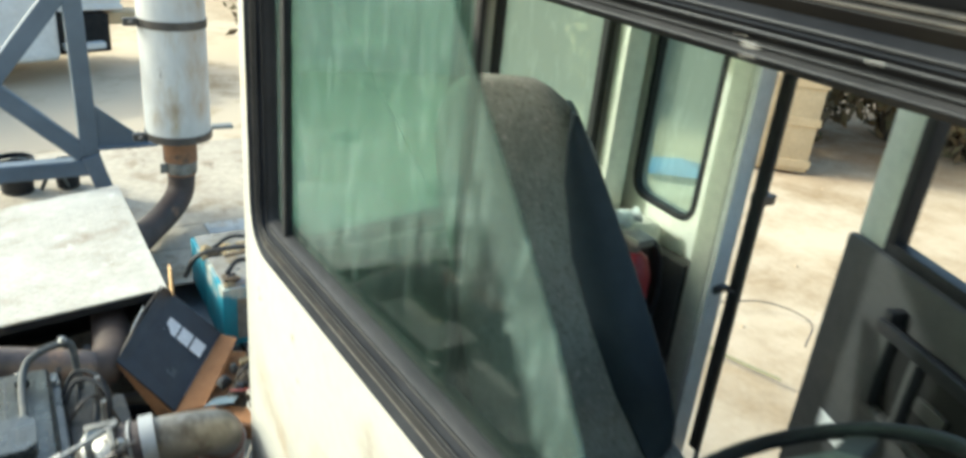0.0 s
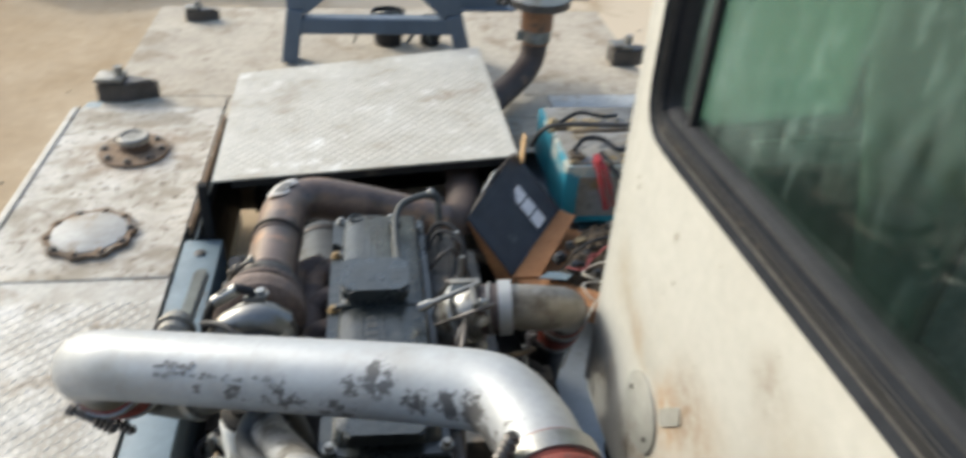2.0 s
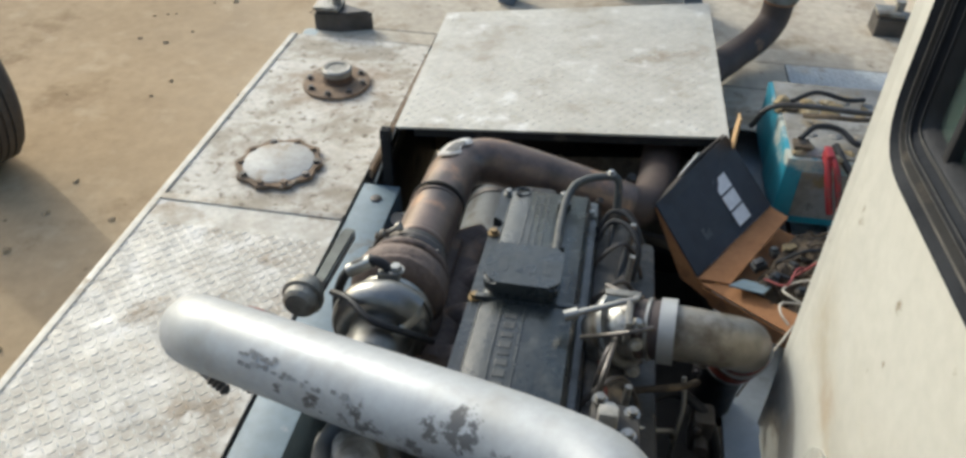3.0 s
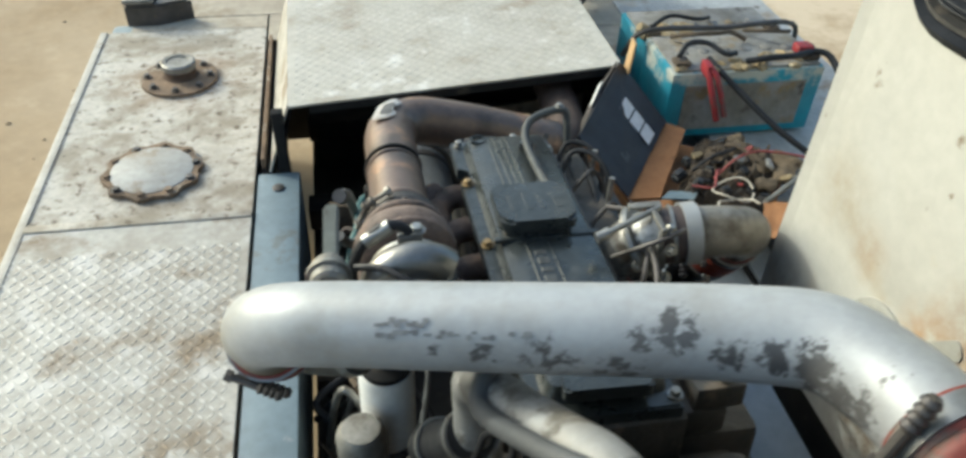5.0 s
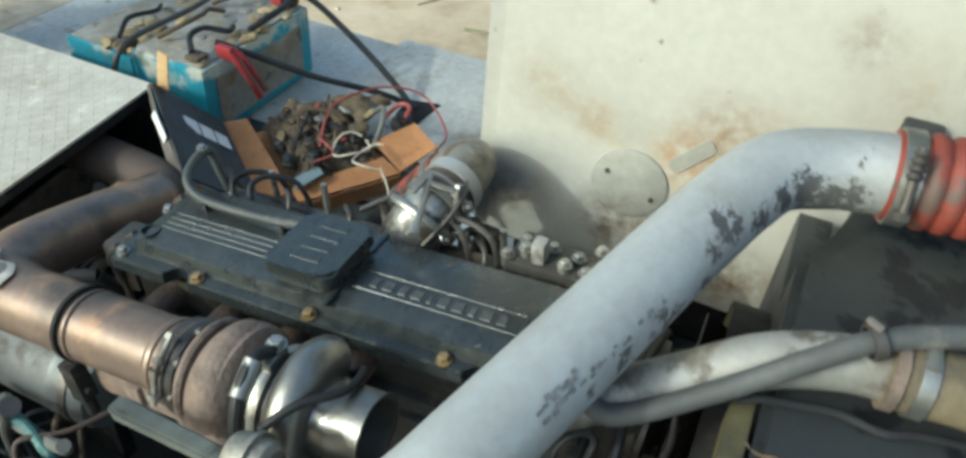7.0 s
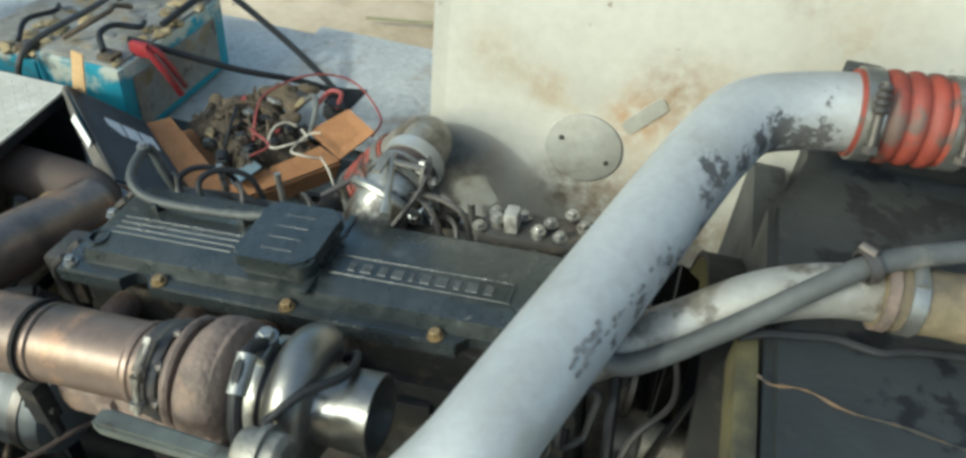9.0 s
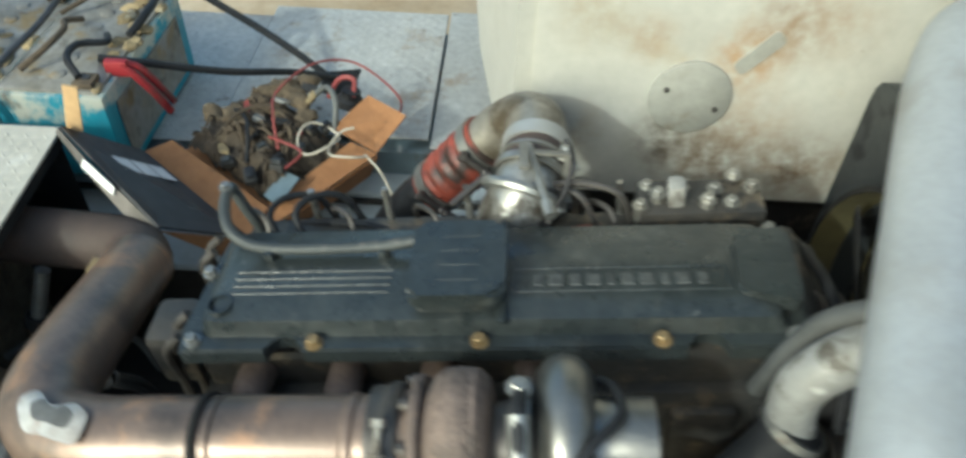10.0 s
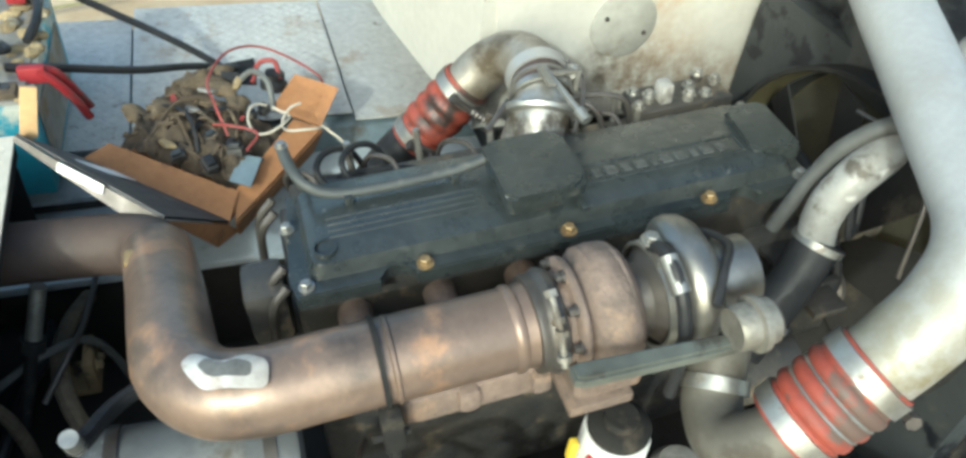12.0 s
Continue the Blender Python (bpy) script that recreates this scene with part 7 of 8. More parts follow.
# ---- bay clutter on the turbo side ----
bm = B()
tube(bm, [(-0.44, 1.62, 1.36), (-0.42, 1.66, 1.30), (-0.40, 1.75, 1.24), (-0.38, 1.95, 1.20)], 0.011, 10, 6)
solo("bay_hose", bm, GREY_HOSE, "grey hydraulic hose down in the engine bay", "hose", "bay hoses")
bm = B()
tube(bm, [(-0.49, 1.60, 1.02), (-0.485, 1.58, 1.20), (-0.47, 1.62, 1.28), (-0.45, 1.72, 1.25), (-0.43, 1.86, 1.1)], 0.014, 10, 6)
solo("bay_hose", bm, RUBBER, "black hydraulic hose down in the engine bay", "hose", "bay hoses")
CYL_TOP, CYL_LOW = Vector((0.113, 2.126, 1.299)), Vector((0.085, 2.155, 1.205))
cylr = thing("lift_cylinder", CYL_LOW, "inclined hydraulic rod with a chromed end in the bay", "cylinder")
cd = (CYL_TOP - CYL_LOW).normalized()
bm = B()
cyl(bm, CYL_LOW - cd * 0.25, CYL_LOW, 0.010, 16)
lathe(bm, CYL_LOW - cd * 0.02, cd, [(0, 0), (0.021, 0), (0.021, 0.022), (0, 0.022)], 16)
part("body", bm, BLACK, cylr)
bm = B()
cyl(bm, CYL_LOW, CYL_TOP, 0.013, 16)
part("rod", bm, STEEL, cylr)
shield = thing("air_canister", (-0.235, 1.90, 1.09), "dull grey round canister below the exhaust pipe, dented and dusty", "canister")
bm = B()
lathe(bm, (-0.235, 1.752, 1.200), (0, 1, 0), [(0, 0), (0.070, 0.0), (0.086, 0.008), (0.092, 0.022), (0.092, 0.075), (0.094, 0.080), (0.094, 0.090), (0.092, 0.095), (0.092, 0.285), (0.084, 0.302), (0.05, 0.31), (0, 0.312)], 32)
part("shell", bm, mat("dented_bright_sheet", (0.17, 0.178, 0.18), (0.115, 0.12, 0.122), 0.5, 0.35, 9, 60, spot=(0.06, 0.052, 0.042), spot_at=0.53, spot_scale=13, soft=0.12, spot2=(0.36, 0.36, 0.34), spot2_at=0.66, spot2_scale=22, soft2=0.08, bump=0.35, bump_scale=22, rough2=0.5), shield)
for y in (1.80, 2.01):
    bm = B()
    clamp_band(bm, (-0.235, y, 1.200), (0, 1, 0), 0.0925, 0.018)
    part("strap", bm, DARK_STEEL, shield)
bm = B()
box(bm, -0.25, -0.22, 1.80, 2.02, 0.94, 1.11, bev=0.004)
part("bracket", bm, BLACK, shield)
BRAID = mat("teal_braided_hose", (0.045, 0.13, 0.13), (0.03, 0.09, 0.095), 0.5, 0.0, 60, 160, spot=(0.12, 0.20, 0.19), spot_at=0.55, spot_scale=90, soft=0.1, bump=0.5, bump_scale=200)
bm = B()
tube(bm, [(-0.36, 1.95, 1.22), (-0.392, 1.857, 1.25), (-0.398, 1.788, 1.25), (-0.421, 1.705, 1.235), (-0.43, 1.62, 1.16)], 0.010, 10, 6, radii=lambda t: 0.010 + 0.0008 * math.sin(t * 200))
solo("braided_hose", bm, BRAID, "teal braided hose down in the engine bay", "hose", "bay hoses")
bm = B()
tube(bm, [(-0.45, 1.765, 1.22), (-0.425, 1.775, 1.25), (-0.374, 1.721, 1.25), (-0.294, 1.678, 1.25), (-0.25, 1.66, 1.22)], 0.005, 8, 6)
solo("copper_line", bm, PIPE_DARK, "thin rusty fuel line crossing the engine bay", "pipe", "bay pipes")
bm = B()
tube(bm, [(-0.10, 1.92, 1.295), (-0.16, 2.0, 1.305), (-0.24, 2.03, 1.345), (-0.275, 2.03, 1.385)], 0.013, 10, 6)
tube(bm, [(-0.10, 1.92, 1.295), (-0.06, 1.90, 1.20), (-0.05, 1.90, 1.0)], 0.013, 10, 6)
bh = thing("bypass_hose", (-0.1, 1.95, 1.2), "black rubber hose with a bright end fitting", "hose")
part("hose", bm, RUBBER, bh)
bm = B()
cyl(bm, (-0.268, 2.03, 1.37), (-0.285, 2.03, 1.415), 0.012, 12)
part("fitting", bm, STEEL, bh)
bm = B()
box(bm, -0.53, -0.47, 1.55, 1.62, 1.04, 1.10, bev=0.008)
box(bm, -0.52, -0.48, 1.50, 1.70, 1.0, 1.04, bev=0.006)
solo("valve_block", bm, GREASE, "greasy valve block beside the rail", "valve")
bm = B()
box(bm, -0.47, -0.395, 1.975, 2.0, 1.05, 1.16, bev=0.004)
solo("brown_tag", bm, GREASE, "brown dirty tag hanging in the bay", "tag")
for k, (x, y, l) in enumerate(((-0.47, 1.50, 0.16), (-0.44, 1.42, 0.12), (-0.50, 1.36, 0.18), (-0.40, 1.12, 0.14), (-0.46, 1.0, 0.15))):
    bm = B()
    tube(bm, [(x, y, 0.98), (x + 0.02, y + 0.01, 1.1), (x + 0.05, y - 0.03, 1.1 + l * 0.6), (x + 0.10, y - 0.05, 1.12)], 0.008, 8, 6)
    solo("bay_pipe", bm, (DARK_STEEL, RUBBER, STEEL)[k % 3], "bent fuel pipe low in the engine bay", "pipe", "bay pipes")

bm = B()
tube(bm, [(-0.43, 1.74, 1.38), (-0.415, 1.78, 1.34), (-0.40, 1.86, 1.19), (-0.39, 1.90, 1.05), (-0.40, 1.93, 0.9)], 0.011, 10, 6, radii=lambda t: 0.0105 + 0.0012 * math.sin(t * 160))
solo("bay_hose", bm, STEEL, "ribbed grey metal hose down in the engine bay", "hose", "bay hoses")
bm = B()
cyl(bm, (-0.435, 1.725, 1.385), (-0.428, 1.745, 1.365), 0.016, 12)
solo("hose_fitting", bm, DARK_STEEL, "dark fitting on the metal hose", "fitting")
rng = random.Random(21)
for k in range(14):
    x, y = rng.uniform(-0.53, -0.30), rng.uniform(1.35, 2.08)
    z = rng.uniform(0.88, 1.06)
    bm = B()
    tube(bm, [(x, y, z), (x + rng.uniform(-0.05, 0.05), y + rng.uniform(-0.08, 0.08), z + rng.uniform(0.02, 0.12)), (x + rng.uniform(-0.08, 0.12), y + rng.uniform(-0.15, 0.15), z + rng.uniform(-0.02, 0.08)), (x + rng.uniform(-0.1, 0.15), y + rng.uniform(-0.2, 0.2), z - 0.05)], rng.uniform(0.005, 0.011), 8, 6)
    solo("bay_cable", bm, (RUBBER, GREY_HOSE, GREASE, RUBBER, DARK_STEEL)[k % 5], "grimy cable strung low in the engine bay", "cable", "bay cables")
for k in range(9):
    x, y, z, s = rng.uniform(-0.54, -0.36), rng.uniform(1.45, 2.08), rng.uniform(0.90, 1.08), rng.uniform(0.018, 0.04)
    m = Matrix.Translation((x, y, z)) @ Euler((rng.uniform(-0.5, 0.5), rng.uniform(-0.5, 0.5), rng.uniform(0, 3))).to_matrix().to_4x4()
    bm = B()
    box(bm, -s, s, -s * 0.7, s * 0.7, -s * 0.6, s * 0.6, m, s * 0.2)
    bolt(bm, m @ Vector((0, 0, s * 0.6)), m.to_3x3() @ Vector((0, 0, 1)), s * 0.4, s * 0.35)
    solo("pipe_union", bm, (GREASE, CAST_AL, BLOCK)[k % 3], "greasy pipe union in the engine bay", "fitting", "bay fittings")

# hoses, pipes and a bracket in the dusty gap between the hatch and the exhaust
DUSTY_PART = mat("dust_caked_part", (0.17, 0.135, 0.09), (0.10, 0.082, 0.058), 0.85, 0.0, 14, 70, spot=(0.05, 0.042, 0.033), spot_at=0.53, spot_scale=12, soft=0.12, bump=0.5, grain=(0.6, 1.3))
for pts, r_, mt, label in (
        ([(0.345, 2.12, 1.03), (0.26, 2.14, 1.06), (0.16, 2.15, 1.08), (0.05, 2.13, 1.10), (-0.02, 2.10, 1.07), (-0.05, 2.06, 0.98)], 0.016, DUSTY_PART, "dust-caked hose under the hatch"),
        ([(0.33, 2.20, 0.98), (0.22, 2.19, 1.01), (0.12, 2.21, 1.04), (0.02, 2.24, 1.02), (-0.06, 2.28, 0.97)], 0.011, RUBBER, "black hose under the hatch"),
        ([(0.20, 2.05, 0.90), (0.195, 2.07, 1.00), (0.17, 2.10, 1.09), (0.12, 2.17, 1.12), (0.08, 2.26, 1.08)], 0.008, GREY_HOSE, "grey cable under the hatch"),
        ([(0.34, 2.09, 1.10), (0.25, 2.09, 1.125), (0.17, 2.10, 1.13), (0.10, 2.11, 1.15), (0.03, 2.16, 1.10)], 0.006, DARK_STEEL, "thin steel pipe under the hatch"),
        ([(0.0, 2.20, 0.92), (0.02, 2.21, 1.02), (0.01, 2.22, 1.12), (-0.03, 2.24, 1.2), (-0.1, 2.3, 1.22)], 0.012, DUSTY_PART, "dust-caked hose under the hatch")):
    solo("hatch_hose", tube(B(), pts, r_, 10, 6), mt, label, "hose", "hoses under the hatch")
bm = B()
box(bm, 0.12, 0.20, 2.095, 2.115, 1.0, 1.075, bev=0.006)
box(bm, 0.12, 0.20, 2.095, 2.17, 0.99, 1.004, bev=0.004)
bolt(bm, (0.145, 2.094, 1.045), (0, -1, 0), 0.009, 0.012)
bolt(bm, (0.178, 2.094, 1.03), (0, -1, 0), 0.007, 0.010)
solo("pipe_bracket", bm, mat("tan_dusty_paint", (0.34, 0.25, 0.13), (0.20, 0.15, 0.085), 0.8, 0.0, 12, 70, spot=(0.06, 0.05, 0.035), spot_at=0.52, spot_scale=16, soft=0.1, bump=0.3), "tan dust-coated pipe bracket under the hatch", "bracket")
bm = B()
sheet(bm, [(0.30, 2.315, 0.80), (-0.30, 2.305, 0.80), (-0.30, 2.295, 1.20), (0.30, 2.305, 1.26)], 0.006)
solo("baffle_plate", bm, DUSTY_PART, "brown dusty baffle plate under the hatch", "plate")

# ---- cab ----
cab = thing("truck_cab", (0.86, 0.3, DECK), "cream half-width truck cab with a big side window, worn and stained", "cab")
WX = 0.36
FLOOR = 1.345
# side wall towards the engine, with the window opening
WIN = fillet([(1.238, 2.62), (1.228, 2.003), (-0.19, 2.105), (-0.152, 2.345), (-0.102, 2.440), (-0.069, 2.490), (-0.031, 2.541), (0.002, 2.578), (0.034, 2.603), (0.09, 2.624)], [0.09, 0.10, 0.06, 0.04, 0.025, 0.025, 0.025, 0.02, 0.02, 0.025], 6)
WALL = [(1.285, FLOOR), (1.285, 2.74), (-0.78, 2.74), (-0.78, FLOOR)]
bm = B()
holed(bm, WALL, [tuple(p) for p in WIN], lambda a, b, d: Vector((WX + d, a, b)), 0.03)
side_wall = part("side_wall", bm, CAB_PAINT, cab, "cream painted side wall with stains and chips", angle=30)


def loop_strip(bm, inner, outer, x0, x1):
    k = len(inner)
    a = [bm.verts.new((x0, p[0], p[1])) for p in outer]
    b = [bm.verts.new((x1, (p[0] * 0.5 + q[0] * 0.5), (p[1] * 0.5 + q[1] * 0.5))) for p, q in zip(outer, inner)]
    c = [bm.verts.new((x0 + 0.004, p[0], p[1])) for p in inner]
    d = [bm.verts.new((x0 + 0.03, p[0], p[1])) for p in inner]
    for lo, hi in ((a, b), (b, c), (c, d)):
        for i in range(k):
            bm.faces.new((lo[i], lo[(i + 1) % k], hi[(i + 1) % k], hi[i]))
    return bm


def inset(loop, w):
    c = sum((Vector(p) for p in loop), Vector((0, 0))) / len(loop)
    out = []
    k = len(loop)
    for i in range(k):
        t = (Vector(loop[(i + 1) % k]) - Vector(loop[i - 1]))
        nrm = Vector((-t.y, t.x))
        if nrm.length < 1e-9:
            nrm = c - Vector(loop[i])
        nrm.normalize()
        if nrm.dot(c - Vector(loop[i])) < 0:
            nrm = -nrm
        out.append(Vector(loop[i]) + nrm * w)
    return out


L0 = [Vector(p) for p in WIN]
for k, (w0, w1, x0, x1, mt) in enumerate(((-0.006, 0.020, WX - 0.003, WX - 0.014, SEAL), (0.018, 0.034, WX - 0.002, WX - 0.009, BLACK), (0.032, 0.052, WX + 0.002, WX - 0.008, SEAL), (0.050, 0.066, WX + 0.008, WX + 0.0, RUBBER))):
    bm = B()
    loop_strip(bm, inset(L0, w1), inset(L0, w0), x0, x1)
    part("window_seal", bm, mt, side_wall, "weathered black rubber window seal" if mt is not BLACK else "worn dark metal channel")
# thin lips standing out of the seal: two dusty ones beside the outer bead, bare rubber ones further in
DUSTY_LIP = mat("dusty_seal_lip", (0.10, 0.092, 0.078), (0.05, 0.047, 0.042), 0.8, 0.0, 30, 120, spot=(0.03, 0.03, 0.03), spot_at=0.55, spot_scale=22, soft=0.1, bump=0.3)
BARE_LIP = mat("bare_seal_lip", (0.022, 0.024, 0.028), (0.014, 0.015, 0.017), 0.4, 0.0, 25, 120, spot=(0.09, 0.09, 0.092), spot_at=0.66, spot_scale=30, soft=0.06, bump=0.3, spec=0.2)
for w, x, r_, mt in ((0.0195, WX - 0.0065, 0.0012, DUSTY_LIP), (0.0235, WX - 0.0085, 0.0010, DUSTY_LIP), (0.0385, WX - 0.0075, 0.0013, BARE_LIP), (0.0455, WX - 0.0065, 0.0013, BARE_LIP), (0.0535, WX + 0.0015, 0.0013, BARE_LIP), (0.059, WX - 0.001, 0.0012, BARE_LIP)):
    bm = B()
    tube(bm, [Vector((x, p[0], p[1])) for p in inset(L0, w)], r_, 6, 0, closed=True)
    part("seal_lip", bm, mt, side_wall, "thin dusty rubber lip" if mt is DUSTY_LIP else "")
# flecks of old white paint on the upper seal
g_ = random.Random(5)
for p, r_ in (((0.3618, 0.2700, 2.5728), 0.0010), ((0.3600, 0.2610, 2.5690), 0.0021), ((0.3598, 0.2578, 2.5684), 0.0015), ((0.3578, 0.2585, 2.5638), 0.0013), ((0.3522, 0.1822, 2.5779), 0.0012)):
    bm = B()
    bmesh.ops.create_icosphere(bm, subdivisions=2, radius=r_, matrix=Matrix.Translation(p) @ Vector((-0.87, 0, -0.5)).to_track_quat("Z", "Y").to_matrix().to_4x4() @ Matrix.Diagonal((0.8, 1.4, 0.25, 1)))
    for v in bm.verts:
        v.co += Vector((0, g_.uniform(-1, 1), g_.uniform(-1, 1))) * r_ * 0.22
    part("paint_fleck", bm, WHITE, side_wall, "fleck of old white paint")
bm = B()
box(bm, WX + 0.006, WX + 0.02, 1.092, 1.106, 2.07, 2.57, bev=0.003)
part("sash_bar", bm, RUBBER, side_wall)


def pane(name, pts, x, material, parent):
    bm = B()
    prism(bm, pts, 0, 0.004, Matrix(((0, 0, 1, x), (1, 0, 0, 0), (0, 1, 0, 0), (0, 0, 0, 1))))
    return part(name, bm, material, parent, "dusty green-tinted glass, streaked")


pane("glass", [(1.168, 2.06), (0.288, 2.10), (0.345, 2.205), (0.405, 2.29), (0.49, 2.387), (0.575, 2.475), (0.672, 2.582), (1.168, 2.572)], WX + 0.018, GLASS, side_wall)
pane("glass", [(1.168, 2.06), (0.60, 2.09), (0.60, 2.57), (1.168, 2.57)], WX + 0.032, GLASS_BACK, side_wall)
part("pane_edge", box(B(), WX + 0.029, WX + 0.039, 0.592, 0.602, 2.09, 2.575, bev=0.002), RUBBER, side_wall, "black rubber edge of the sliding pane")
# soft pressed ridge where the lower wall bends back towards its rear corner
bm = B()
RIDGE = ((1.222, 1.975), (1.212, 1.86), (1.185, 1.785), (1.11, 1.73), (1.03, 1.708), (0.96, 1.69))
lines = []
for k, (y, z) in enumerate(RIDGE):
    f = min(1.0, k / 1.5, (len(RIDGE) - 1 - k) / 1.5)
    lines.append([bm.verts.new((WX + dx, y + dy, z + dz)) for dx, dy, dz in ((0.001, -0.055, 0.05), (-0.003 * f, -0.02, 0.018), (-0.0075 * f, 0, 0), (-0.0045 * f, 0.028, -0.03), (0.001, 0.062 if k < 3 else 0.075, -0.075 if k > 2 else -0.03))])
for a, b in zip(lines, lines[1:]):
    for i in range(4):
        bm.faces.new((a[i], a[i + 1], b[i + 1], b[i]))
bmesh.ops.recalc_face_normals(bm, faces=bm.faces)
part("pressed_ridge", bm, CAB_PAINT, side_wall, angle=180)
# grey disc and capsule-shaped patch on the wall
bm = B()
lathe(bm, (WX + 0.002, 1.012, 1.568), (-1, 0, 0), [(0, 0), (0.072, 0), (0.072, 0.007), (0.069, 0.009), (0, 0.010)], 36)
disc = part("blanking_disc", bm, GREY_COVER, side_wall, "grey-painted round blanking plate")
for p in ((1.055, 1.585), (0.965, 1.55)):
    bm = B()
    lathe(bm, (WX - 0.0075, p[0], p[1]), (-1, 0, 0), [(0, 0), (0.005, 0), (0.005, 0.003), (0, 0.004)], 10)
    part("rivet", bm, DARK_STEEL, disc)
bm = B()
prism(bm, [tuple(p) for p in fillet([(0.955, 1.635), (0.935, 1.615), (0.875, 1.685), (0.895, 1.705)], 0.012, 4)], -0.002, 0.003, Matrix(((0, 0, -1, WX), (1, 0, 0, 0), (0, 1, 0, 0), (0, 0, 0, 1))))
part("wall_boss", bm, GREY_COVER, side_wall)
# other walls
FOOT = [(WX + 0.005, 1.285), (0.87, 1.365), (1.36, 1.41)]


def wall_run(name, a, b, z0, z1, material, th=0.03, hole=None, radius=0.05, seal=0.028, seal_material=None):
    a, b = Vector(a), Vector(b)
    L = (b - a).length
    d = (b - a) / L
    nrm = Vector((-d.y, d.x))
    bm = B()
    put = lambda s, z, t: Vector((a.x + d.x * s + nrm.x * t, a.y + d.y * s + nrm.y * t, z))
    if hole:
        h = fillet([(hole[0], hole[2]), (hole[1], hole[2]), (hole[1], hole[3]), (hole[0], hole[3])], radius, 6)
        holed(bm, [(0, z0), (L, z0), (L, z1), (0, z1)], [tuple(p) for p in h], put, th)
    else:
        vsq = [bm.verts.new(put(s, z, t)) for t in (0, th) for s, z in ((0, z0), (L, z0), (L, z1), (0, z1))]
        for q in ((0, 1, 2, 3), (7, 6, 5, 4), (0, 4, 5, 1), (1, 5, 6, 2), (2, 6, 7, 3), (3, 7, 4, 0)):
            bm.faces.new([vsq[i] for i in q])
    ob = part(name, bm, material, cab)
    if hole:
        bm = B()
        h2 = inset(h, seal)
        k = len(h)
        ro = [[bm.verts.new(put(p.x, p.y, t)) for p in lp] for lp, t in ((h, -0.004), (h2, -0.004), (h2, th + 0.004), (h, th + 0.004))]
        for i0, i1 in ((0, 1), (1, 2), (2, 3)):
            for i in range(k):
                bm.faces.new((ro[i0][i], ro[i0][(i + 1) % k], ro[i1][(i + 1) % k], ro[i1][i]))
        part("window_seal", bm, seal_material or RUBBER, ob)
        bm = B()
        bm.faces.new([bm.verts.new(put(p.x, p.y, th * 0.5)) for p in h2])
        g = part("glass", bm, GLASS2, ob, "green-tinted dusty glass")
        g.visible_shadow = False
    return ob


wall_run("rear_wall", FOOT[0], FOOT[1], FLOOR, 2.72, CAB_PAINT, hole=(0.035, 0.475, 1.93, 2.62), radius=0.03)
wall_run("rear_wall", FOOT[1], FOOT[2], FLOOR, 2.72, CAB_PAINT, hole=(0.03, 0.385, 1.93, 2.60), radius=0.04, seal=0.024)
wall_run("quarter_wall", (1.36, 1.41), (1.345, 1.075), FLOOR, 2.72, CAB_IN, hole=(0.055, 0.285, 1.935, 2.52), radius=0.06, seal=0.013)
bm = B()
box(bm, 1.262, 1.335, 1.355, 1.40, 1.85, 2.7, bev=0.015)
part("corner_pillar", bm, CAB_IN, cab)
bm = B()
box(bm, 1.305, 1.375, 1.02, 1.075, FLOOR, 2.72, bev=0.008)
post = part("door_post", bm, CAB_IN, cab, "pale green-cream door post")
bm = B()
prism(bm, [(1.307, 1.018), (1.307, 1.003), (1.372, 1.013), (1.372, 1.018)], FLOOR, 2.70)
part("post_edge", bm, mat("pale_grey_paint", (0.78, 0.79, 0.77), (0.70, 0.71, 0.68), 0.45, 0.0, 6, 50, bump=0.05), post, "pale grey edge strip")
bm = B()
prism(bm, [tuple(p) for p in fillet([(1.374, 0.988), (1.381, 0.976), (1.390, 0.980), (1.390, 1.006), (1.375, 1.006)], 0.0025, 3)], FLOOR + 0.03, 2.69)
part("door_seal", bm, mat("brown_black_seal", (0.045, 0.038, 0.030), (0.030, 0.026, 0.022), 0.7, 0.0, 12, 80, bump=0.2), post, "dusty brown-black door seal")
stay = part("mirror_stay", tube(B(), [(1.32, 1.235, 0.86), (1.70, 1.225, 0.86), (1.715, 1.222, 0.90), (1.715, 1.222, 2.60), (1.70, 1.225, 2.66), (1.36, 1.24, 2.66)], 0.006, 10, 5), RUBBER, cab, "thin black outside mirror stay")
part("stay_rod", tube(B(), [(1.715, 1.222, 1.0), (1.748, 1.252, 1.02), (1.750, 1.254, 1.06), (1.750, 1.254, 2.50), (1.748, 1.252, 2.54), (1.715, 1.222, 2.56)], 0.005, 8, 4), RUBBER, stay)
part("stay_clip", box(B(), 1.706, 1.758, 1.214, 1.262, 1.90, 1.93, bev=0.005), DARK_STEEL, stay)
bm = B()
box(bm, 1.322, 1.366, 0.995, 1.014, 1.826, 1.842, bev=0.004)
cyl(bm, (1.345, 1.004, 1.836), (1.372, 0.985, 1.83), 0.005, 8)
part("striker", bm, DARK_STEEL, post)
# unseen side opening, added to let more daylight into the cab
bm = B()
box(bm, 1.33, 1.36, -0.75, 0.22, FLOOR, 1.80, bev=0.004)
box(bm, 1.33, 1.36, -0.75, 0.22, 2.60, 2.72, bev=0.004)
